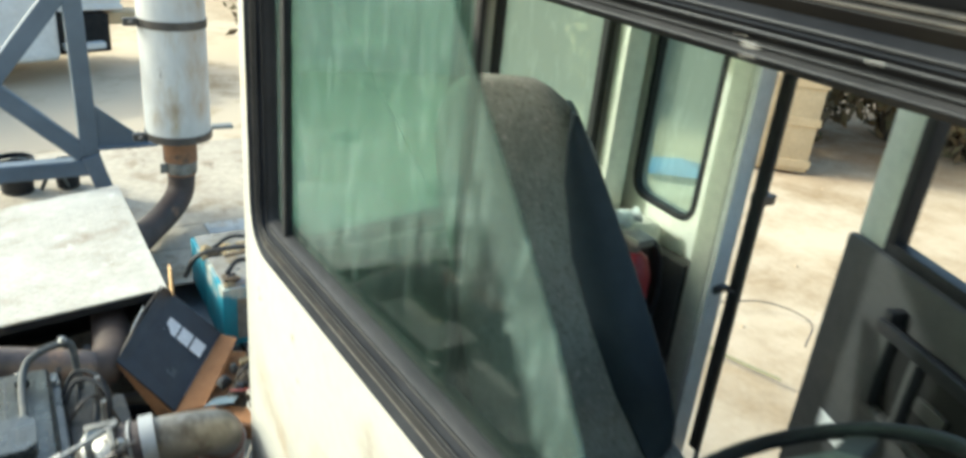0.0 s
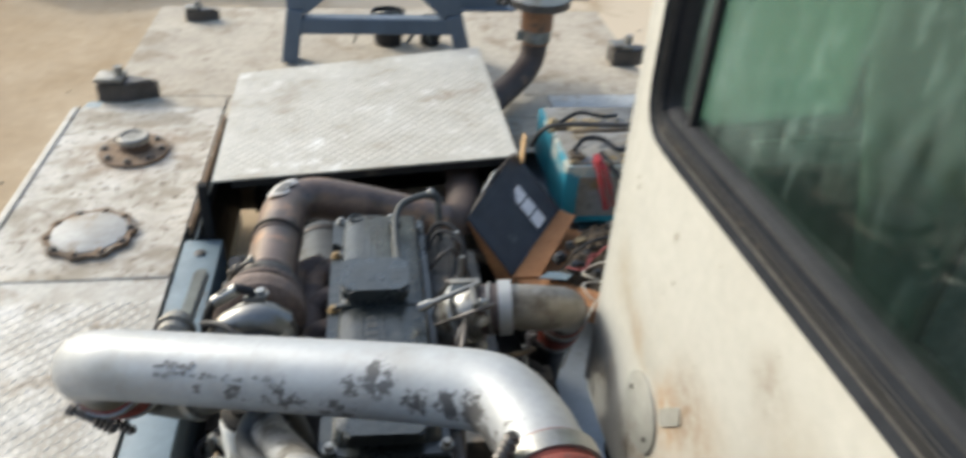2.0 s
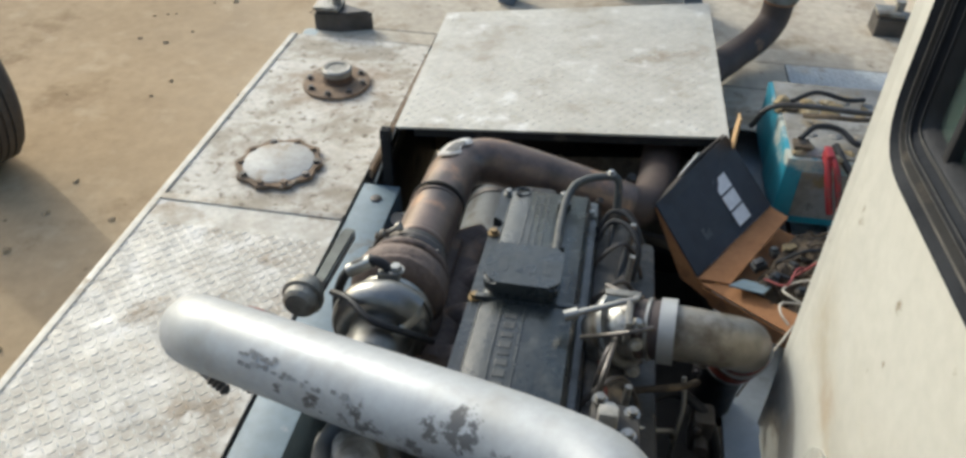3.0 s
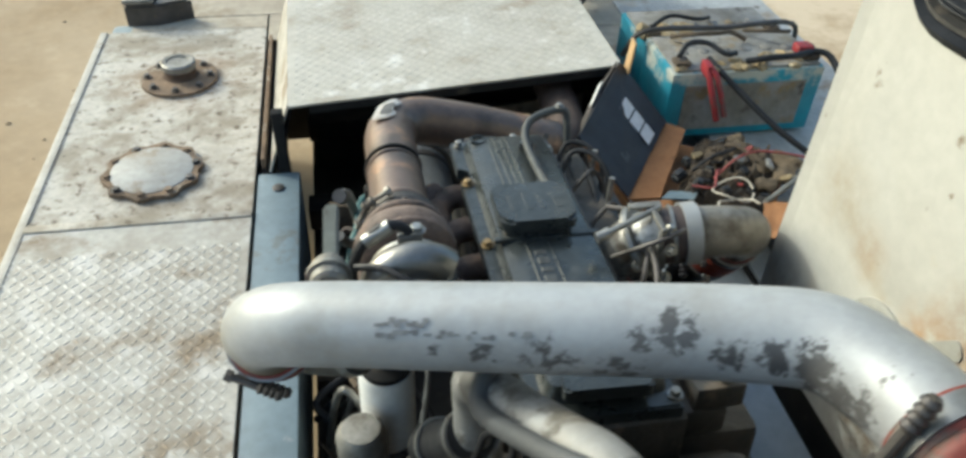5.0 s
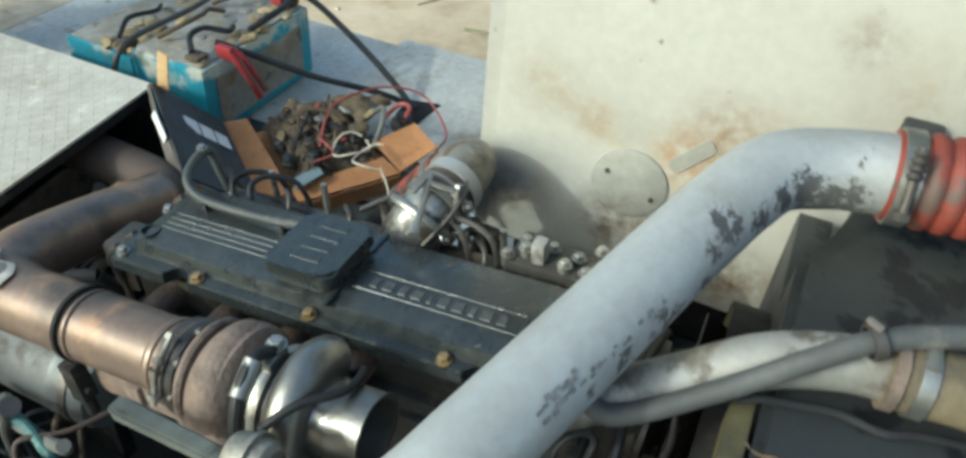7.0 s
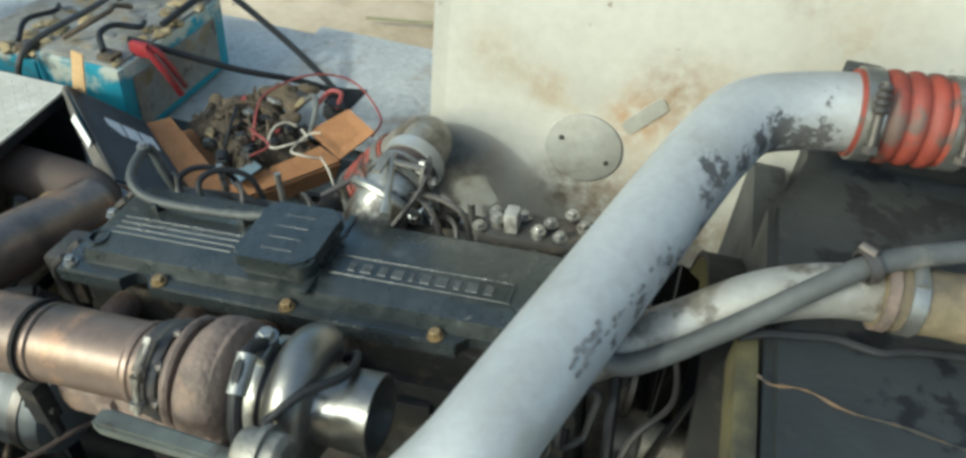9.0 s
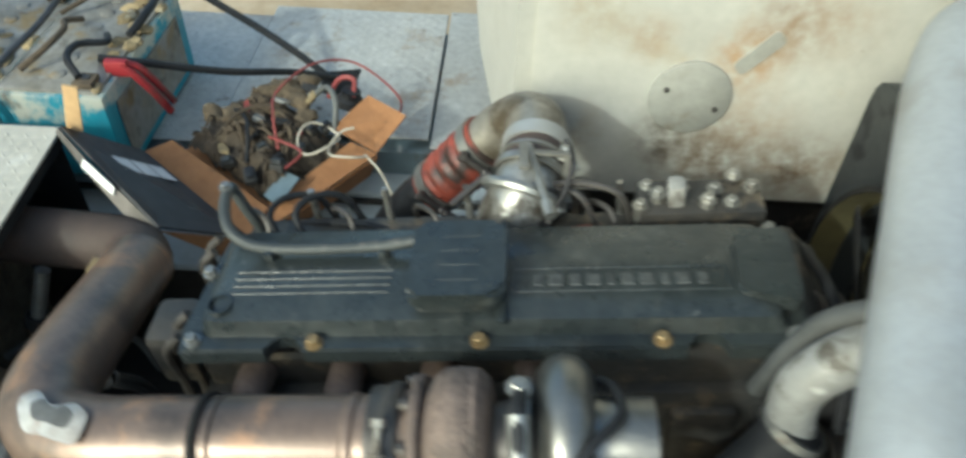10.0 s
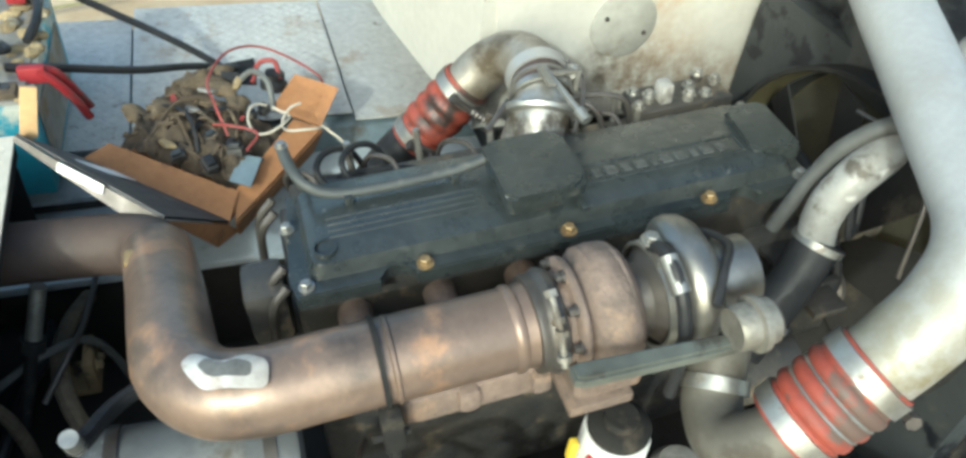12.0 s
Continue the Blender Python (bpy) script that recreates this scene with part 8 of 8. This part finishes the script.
box(bm, 1.33, 1.36, 0.14, 0.22, 1.80, 2.60, bev=0.004)
box(bm, 1.33, 1.36, -0.75, -0.66, 1.80, 2.60, bev=0.004)
part("front_side_wall", bm, CAB_IN, cab)
bm = B()
box(bm, 1.33, 1.36, 0.2, 1.05, 2.58, 2.72, bev=0.004)
part("door_header", bm, CAB_IN, cab)
bm = B()
prism(bm, [(WX - 0.03, -0.80), (WX - 0.03, 1.31), (0.62, 1.37), (0.87, 1.41), (1.39, 1.45), (1.39, -0.80)], 2.72, 2.78, IDENT, 0.02)
part("roof", bm, CAB_PAINT, cab)
bm = B()
prism(bm, [(WX + 0.03, -0.75), (WX + 0.03, 1.28), (0.62, 1.32), (0.87, 1.36), (1.35, 1.40), (1.35, -0.75)], FLOOR - 0.03, FLOOR)
part("floor", bm, TRIM, cab)
# windscreen opening out of view, made larger to brighten the cab inside
bm = B()
holed(bm, [(WX + 0.03, FLOOR), (1.36, FLOOR), (1.36, 2.72), (WX + 0.03, 2.72)], [tuple(p) for p in fillet([(0.42, 1.74), (1.33, 1.74), (1.33, 2.66), (0.42, 2.66)], 0.06, 5)], lambda a, b, d: Vector((a, -0.78 + d, b)), 0.03)
part("front_wall", bm, CAB_PAINT, cab)
bm = B()
box(bm, 0.42, 1.32, -0.70, -0.02, FLOOR, 1.66, bev=0.03)
box(bm, 0.72, 1.15, -0.05, 0.34, FLOOR, 1.64, bev=0.03)
part("dashboard", bm, mat("olive_grey_plastic", (0.11, 0.115, 0.10), (0.085, 0.088, 0.075), 0.6, 0.0, 8, 60, bump=0.15), cab, "olive-grey plastic console")
bm = B()
box(bm, 0.78, 0.86, 0.335, 0.35, 1.50, 1.60, bev=0.004)
part("console_label", bm, CARD, cab)
bm = B()
box(bm, 0.80, 1.325, 1.19, 1.31, 1.86, 1.915, bev=0.015)
part("rear_ledge", bm, CAB_IN, cab)
bm = B()
box(bm, 0.80, 1.33, 1.20, 1.305, FLOOR, 1.858, bev=0.01)
box(bm, 0.395, 0.798, 1.215, 1.300, FLOOR, 1.940, bev=0.01)
part("rear_lining", bm, TRIM, cab, "dark lining below the rear ledge")
bm = B()
box(bm, 1.30, 1.343, 1.08, 1.198, FLOOR, 1.86, bev=0.01)
part("corner_lining", bm, TRIM, cab)
bm = B()
box(bm, 0.40, 1.30, 0.42, 1.33, FLOOR - 0.002, FLOOR + 0.06, bev=0.01)
part("seat_plinth", bm, TRIM, cab)
# the underside and mounts of the cab
bm = B()
box(bm, 0.40, 1.32, -0.7, 1.24, 1.19, FLOOR - 0.03, bev=0.02)
part("cab_base", bm, BLACK, cab)

# open door
door = thing("cab_door", (1.36, 0.25, FLOOR), "open cab door with grey trim panel and bare window frame", "door")
H0, H1 = Vector((1.372, 0.24)), Vector((1.615, 0.885))
dd = (H1 - H0).normalized()
DM = Matrix(((dd.x, -dd.y, 0, H0.x), (dd.y, dd.x, 0, H0.y), (0, 0, 1, 0), (0, 0, 0, 1)))
DL = (H1 - H0).length
bm = B()
box(bm, 0, DL, -0.035, 0.0, FLOOR - 0.05, 1.99, DM, 0.012)
part("panel", bm, CAB_PAINT, door)
bm = B()
box(bm, 0.02, DL - 0.004, 0.002, 0.03, FLOOR - 0.03, 1.995, DM, 0.014)
part("trim_panel", bm, TRIM, door, "dark grey moulded trim panel")
bm = B()
for x0, x1, z0, z1 in ((DL - 0.10, DL - 0.005, 1.99, 2.56), (0.0, 0.05, 1.99, 2.56), (0.0, DL - 0.005, 2.50, 2.56)):
    box(bm, x0, x1, -0.03, 0.005, z0, z1, DM, 0.006)
part("window_frame", bm, CAB_IN, door)
bm = B()
for x0, x1, z0, z1 in ((DL - 0.13, DL - 0.10, 1.99, 2.50), (0.05, 0.075, 1.99, 2.50), (0.05, DL - 0.1, 1.992, 2.02), (0.05, DL - 0.1, 2.475, 2.50)):
    box(bm, x0, x1, -0.024, 0.012, z0, z1, DM, 0.004)
part("window_channel", bm, RUBBER, door)
# moulded pocket round the inside handle: four raised sides, a dark floor, the lever and a grab bar across its top
pocket = part("handle_pocket", box(B(), 0.17, DL - 0.235, 0.028, 0.034, 1.70, 1.885, DM, 0.002), BLACK, door, "dark moulded pocket")
for x0, x1, z0, z1 in ((DL - 0.25, DL - 0.222, 1.70, 1.90), (0.15, 0.175, 1.70, 1.90), (0.15, DL - 0.222, 1.685, 1.705), (DL - 0.335, DL - 0.318, 1.705, 1.86)):
    part("pocket_side", box(B(), x0, x1, 0.028, 0.060, z0, z1, DM, 0.006), TRIM, pocket)
part("lever", box(B(), DL - 0.43, DL - 0.35, 0.034, 0.048, 1.765, 1.80, DM, 0.006), TRIM, pocket)
bm = B()
box(bm, 0.10, DL - 0.225, 0.060, 0.082, 1.875, 1.905, DM, 0.009)
box(bm, DL - 0.250, DL - 0.225, 0.028, 0.070, 1.88, 1.925, DM, 0.006)
box(bm, 0.10, 0.13, 0.028, 0.070, 1.875, 1.905, DM, 0.006)
part("grab_bar", bm, RUBBER, door)
for z in (1.80, 1.88):
    bm = B()
    cyl(bm, DM @ Vector((DL, -0.01, z)), DM @ Vector((DL + 0.014, -0.01, z)), 0.009, 8)
    part("latch_pin", bm, STEEL, door)
bm = B()
box(bm, DL - 0.20, DL - 0.10, 0.030, 0.034, 1.53, 1.58, DM, 0.002)
part("trim_label", bm, WHITE, door)

# seat
seat = thing("driver_seat", (0.87, 0.85, FLOOR + 0.06), "high-backed grey fabric driver's seat with dark vinyl side", "seat")
ANG = radians(27)
nx, ny = -math.sin(ANG), -math.cos(ANG)
sxv = Vector((math.cos(ANG), -math.sin(ANG), 0))
nv = Vector((nx, ny, 0))
bm = B()
rows = []
for t in (0.0, 0.1, 0.25, 0.45, 0.65, 0.78, 0.86, 0.92, 0.96, 0.985, 1.0):
    c = Vector((0.915, 0.89, 1.50)).lerp(Vector((0.845, 1.225, 2.285)), t)
    w = 0.225 - 0.035 * t
    th = 0.065 - 0.012 * t
    if t > 0.8:
        w *= math.sqrt(max(0.02, 1 - ((t - 0.8) / 0.205) ** 2)) * 0.62 + 0.38
        th *= math.sqrt(max(0.03, 1 - ((t - 0.8) / 0.21) ** 2)) * 0.7 + 0.3
    wr = w - 0.048 + 0.015 * t
    w -= 0.03
    rows.append([bm.verts.new(c + sxv * ((w if math.cos(a) < 0 else wr) * math.copysign(abs(math.cos(a)) ** 0.45, math.cos(a))) + nv * (th * math.copysign(abs(math.sin(a)) ** 0.6, math.sin(a)))) for a in (2 * math.pi * j / 32 for j in range(32))])
for a, b in zip(rows, rows[1:]):
    for j in range(32):
        bm.faces.new((a[j], a[(j + 1) % 32], b[(j + 1) % 32], b[j]))
bm.faces.new(rows[0][::-1])
bm.faces.new(rows[-1])
part("backrest", bm, FABRIC, seat, angle=60)
bm = B()
f0, f1 = [], []
for t, w_in, w_out in ((0.13, 0.150, 0.185), (0.16, 0.140, 0.215), (0.21, 0.128, 0.228), (0.30, 0.104, 0.230), (0.46, 0.080, 0.212), (0.62, 0.066, 0.190), (0.79, 0.078, 0.162), (0.88, 0.098, 0.145), (0.945, 0.118, 0.132)):
    c = Vector((0.915, 0.89, 1.50)).lerp(Vector((0.845, 1.225, 2.285)), t)
    f0.append([bm.verts.new(c + sxv * a + nv * d) for a, d in ((w_in, 0.058), (w_in + 0.006, 0.068 - 0.010 * t), (w_in * 0.5 + w_out * 0.5, 0.066 - 0.012 * t), (w_out - 0.006, 0.045), (w_out, 0.02), (w_out, -0.05), (w_in, -0.05))])
for a, b in zip(f0, f0[1:]):
    for j in range(7):
        bm.faces.new((a[j], a[(j + 1) % 7], b[(j + 1) % 7], b[j]))
bm.faces.new(f0[0][::-1])
bm.faces.new(f0[-1])
part("side_wing", bm, VINYL, seat, "dark navy vinyl side wing", angle=60)
bm = B()
SM = Matrix.Translation((0.80, 0.70, 0)) @ Matrix.Rotation(-ANG * 0.6, 4, "Z")
box(bm, -0.26, 0.27, -0.27, 0.27, 1.46, 1.61, SM, 0.05, 4)
part("cushion", bm, FABRIC, seat, angle=60)
bm = B()
box(bm, -0.2, 0.2, -0.2, 0.2, FLOOR + 0.055, 1.462, SM, 0.02)
part("base", bm, BLACK, seat)

# steering wheel on its column
wheel = thing("steering_wheel", (0.97, 0.40, 1.64), "black steering wheel on a column", "steering wheel")
WM = Matrix.Translation((0.972, 0.455, 1.845)) @ Vector((-0.14, 0.58, 1.0)).to_track_quat("Z", "Y").to_matrix().to_4x4()
bm = B()
tube(bm, [WM @ Vector((0.235 * math.cos(a), 0.235 * math.sin(a), 0)) for a in (2 * math.pi * i / 40 for i in range(40))], 0.0145, 14, 1, closed=True)
part("rim", bm, RUBBER, wheel)
for s in (-1, 1):
    bm = B()
    box(bm, min(s * 0.06, s * 0.226), max(s * 0.06, s * 0.226), -0.045, 0.012, -0.018, -0.004, WM, 0.005)
    part("spoke", bm, TRIM, wheel)
bm = B()
prism(bm, [(-0.135, -0.02), (-0.105, 0.055), (0.105, 0.055), (0.135, -0.02), (0.085, -0.095), (-0.085, -0.095)], -0.04, 0.014, WM, 0.014)
part("hub_pad", bm, mat("grey_hub_plastic", (0.15, 0.15, 0.13), (0.115, 0.115, 0.10), 0.6, 0.0, 8, 60, bump=0.15), wheel, "olive-grey padded hub")
bm = B()
tube(bm, [WM @ Vector((0, 0, -0.04)), WM @ Vector((0, 0, -0.2))], 0.035, 16, 0)
part("column", bm, RUBBER, wheel)
# extinguisher and cloth behind the seat
ext = thing("fire_extinguisher", (1.175, 1.13, 1.41), "small red fire extinguisher behind the seat", "extinguisher")
bm = B()
lathe(bm, (1.175, 1.13, FLOOR + 0.06), (0, 0, 1), [(0, 0), (0.05, 0), (0.052, 0.02), (0.052, 0.44), (0.04, 0.48), (0.015, 0.50), (0, 0.50)], 20)
part("bottle", bm, RED, ext)
bm = B()
lathe(bm, (1.175, 1.13, FLOOR + 0.555), (0, 0, 1), [(0, 0), (0.018, 0), (0.018, 0.03), (0, 0.03)], 12)
box(bm, 1.15, 1.20, 1.09, 1.15, FLOOR + 0.58, FLOOR + 0.60, bev=0.004)
part("valve", bm, STEEL, ext)
bm = B()
tube(bm, [(1.175, 1.13, 1.93), (1.23, 1.11, 1.91), (1.25, 1.10, 1.80), (1.235, 1.11, 1.65)], 0.008, 8, 6)
part("hose", bm, RUBBER, ext)
bm = B()
tube(bm, [(1.14, 1.225, 1.93), (1.18, 1.21, 1.945), (1.22, 1.225, 1.93), (1.26, 1.215, 1.942)], 0.022, 10, 5, radii=lambda t: 0.014 + 0.012 * abs(math.sin(t * 7)))
solo("crumpled_rag", bm, mat("pale_cloth", (0.55, 0.62, 0.60), (0.45, 0.5, 0.48), 0.9), "crumpled pale cloth on the cab's rear ledge", "cloth")

# ---- yard around ----
# parked white truck behind
truck = thing("parked_truck", (0, 10.0, GROUND), "white parked pickup truck, dusty, seen low across the yard", "truck")
TMX = Matrix.Translation((0.0, 9.35, 0)) @ Matrix.Rotation(radians(16), 4, "Z")
bm = B()
box(bm, -4.2, 0.62, 0.0, 1.75, 0.36, 1.22, TMX, 0.09, 4)
part("body", bm, TRUCK_WHITE, truck)
bm = B()
box(bm, -3.0, -1.2, 0.12, 1.6, 1.2, 1.75, TMX, 0.12, 4)
part("cabin", bm, TRUCK_WHITE, truck)
bm = B()
box(bm, 0.60, 1.45, 0.35, 1.55, 0.86, 1.30, TMX, 0.02)
part("tray", bm, TRUCK_WHITE, truck)
bm = B()
box(bm, 0.58, 1.46, 0.33, 1.57, 0.82, 0.87, TMX, 0.008)
part("tray_rim", bm, TRUCK_WHITE, truck)
bm = B()
box(bm, 1.22, 1.42, 0.34, 0.349, 1.02, 1.10, TMX)
part("red_plate", bm, RED, truck)
bm = B()
box(bm, -4.0, 1.3, 0.35, 1.4, 0.34, 0.78, TMX, 0.02)
part("frame", bm, BLACK, truck)
bm = B()
box(bm, 0.75, 1.20, 0.25, 0.45, 0.40, 0.47, TMX, 0.01)
part("step", bm, TRUCK_WHITE, truck)
bm = B()
box(bm, 1.25, 1.75, 0.45, 0.75, 0.62, 0.76, TMX, 0.02)
part("tow_bar", bm, CRATE, truck)
for x in (-3.3, -0.6):
    bm = B()
    c = TMX @ Vector((x, 0.1, GROUND + 0.34))
    lathe(bm, c, TMX.to_3x3() @ Vector((0, 1, 0)), [(0, 0.05), (0.18, 0.05), (0.20, 0), (0.32, 0.0), (0.34, 0.03), (0.34, 0.2), (0.32, 0.22), (0, 0.22)], 28)
    part("wheel", bm, TYRE, truck)

# wheel of the machine parked alongside
nb = thing("machine_wheel", (-3.35, 3.3, GROUND), "large dusty ribbed tyre of a machine parked alongside", "tyre")
ax = Vector((0.42, 0.9, 0)).normalized()
c = Vector((-3.31, 3.34, GROUND + 0.50))
prof = [(0.26, 0), (0.42, -0.01), (0.475, 0.03)]
for k in range(6):
    s = 0.04 + k * 0.04
    prof += [(0.50, s), (0.50, s + 0.028), (0.488, s + 0.031), (0.488, s + 0.037)]
prof += [(0.475, 0.30), (0.42, 0.33), (0.26, 0.32)]
bm = B()
lathe(bm, c - ax * 0.16, ax, prof, 48)
part("tyre", bm, TYRE, nb)
bm = B()
lathe(bm, c - ax * 0.12, ax, [(0, 0.06), (0.1, 0.06), (0.14, 0.0), (0.27, 0.0), (0.27, 0.24), (0, 0.24)], 30)
part("rim", bm, GREY_COVER, nb)

# pale crate, blue sheet, hose and scrub beyond the cab
bm = B()
CM = Matrix.Translation((6.85, 5.0, GROUND)) @ Matrix.Rotation(radians(-38), 4, "Z")
crate = thing("shipping_crate", (6.9, 5.0, GROUND), "pale wooden crate standing on the dirt", "crate")
box(bm, -0.35, 0.35, 0, 0.7, 0, 1.0, CM, 0.01)
part("box", bm, CRATE, crate)
for z in (0.05, 0.5, 0.9):
    bm = B()
    box(bm, -0.37, 0.37, -0.02, 0.0, z, z + 0.08, CM)
    part("batten", bm, CRATE, crate)
bm = B()
pts = [(5.2, 5.2), (5.75, 4.8), (6.15, 5.15), (5.9, 5.5), (5.5, 5.6)]
rngb = random.Random(2)
ctr = bm.verts.new((5.7, 5.2, GROUND + 0.16))
ringv = [bm.verts.new((x, y, GROUND + 0.02 + 0.05 * rngb.random())) for x, y in pts]
for i in range(5):
    bm.faces.new((ctr, ringv[i], ringv[(i + 1) % 5]))
solo("blue_sheet", bm, BLUE, "crumpled blue plastic sheet on the ground", "plastic sheet", angle=10)
bm = B()
tube(bm, [(3.6, 3.2, GROUND + 0.05), (3.95, 3.05, GROUND + 0.04), (4.3, 2.9, GROUND + 0.05), (4.4, 2.6, GROUND + 0.04), (4.1, 2.4, GROUND + 0.04)], 0.006, 8, 6)
solo("yard_cable", bm, mat("dusty_cable", (0.17, 0.14, 0.105), (0.12, 0.10, 0.078), 0.8, 0.0, 20, 60), "thin dusty cable lying on the dirt", "cable")
bm = B()
tube(bm, [(3.46, 2.78, GROUND + 0.04), (3.56, 2.45, GROUND + 0.035), (3.64, 2.21, GROUND + 0.04)], 0.010, 8, 5)
solo("green_stick", bm, mat("green_cane", (0.24, 0.24, 0.13), (0.28, 0.25, 0.15), 0.8), "green cane lying on the dirt", "stick")


def shrub(name, x, y, r, h, seed, leaves):
    g = random.Random(seed)
    s = thing(name, (x, y, GROUND), "dry brownish-green scrub at the yard's edge", "shrub", "scrub")
    bm = B()
    tips = []
    for k in range(9):
        a, l = g.uniform(0, 6.28), g.uniform(0.5, 1.0)
        tip = Vector((x + math.cos(a) * r * l, y + math.sin(a) * r * l, GROUND + h * g.uniform(0.55, 1.0)))
        tips.append(tip)
        tube(bm, [(x + math.cos(a) * 0.1, y + math.sin(a) * 0.1, GROUND - 0.05), (x + math.cos(a) * r * l * 0.4, y + math.sin(a) * r * l * 0.4, GROUND + h * 0.35), tuple(tip)], 0.03, 6, 4, radii=lambda t: 0.035 * (1 - 0.8 * t))
    part("brushwood", bm, GREASE, s, kind="stuff")
    vs, fs = [], []
    for k in range(leaves):
        tp = g.choice(tips)
        p = Vector((x, y, GROUND)).lerp(tp, g.uniform(0.25, 1.1)) + Vector((g.gauss(0, 0.22), g.gauss(0, 0.22), g.gauss(0, 0.2)))
        if p.z < GROUND:
            p.z = GROUND + 0.02
        q = g.uniform(0.05, 0.12)
        u = Vector((g.gauss(0, 1), g.gauss(0, 1), g.gauss(0, 1))).normalized()
        v = u.cross(Vector((g.gauss(0, 1), g.gauss(0, 1), g.gauss(0, 1)))).normalized()
        b = len(vs)
        vs += [tuple(p - u * q), tuple(p + v * q * 0.4), tuple(p + u * q), tuple(p - v * q * 0.4)]
        fs.append((b, b + 1, b + 2, b + 3))
    raw_part("leaves", vs, fs, FOLIAGE, s, kind="stuff")


for k in range(13):
    t = k / 12
    shrub("scrub_bush", 4.0 + 8.5 * t + (0.5 if k % 2 else 0), 10.9 - 9.5 * t, 1.4, 2.2 + 0.5 * math.sin(k * 2.1), 40 + k, 5200)
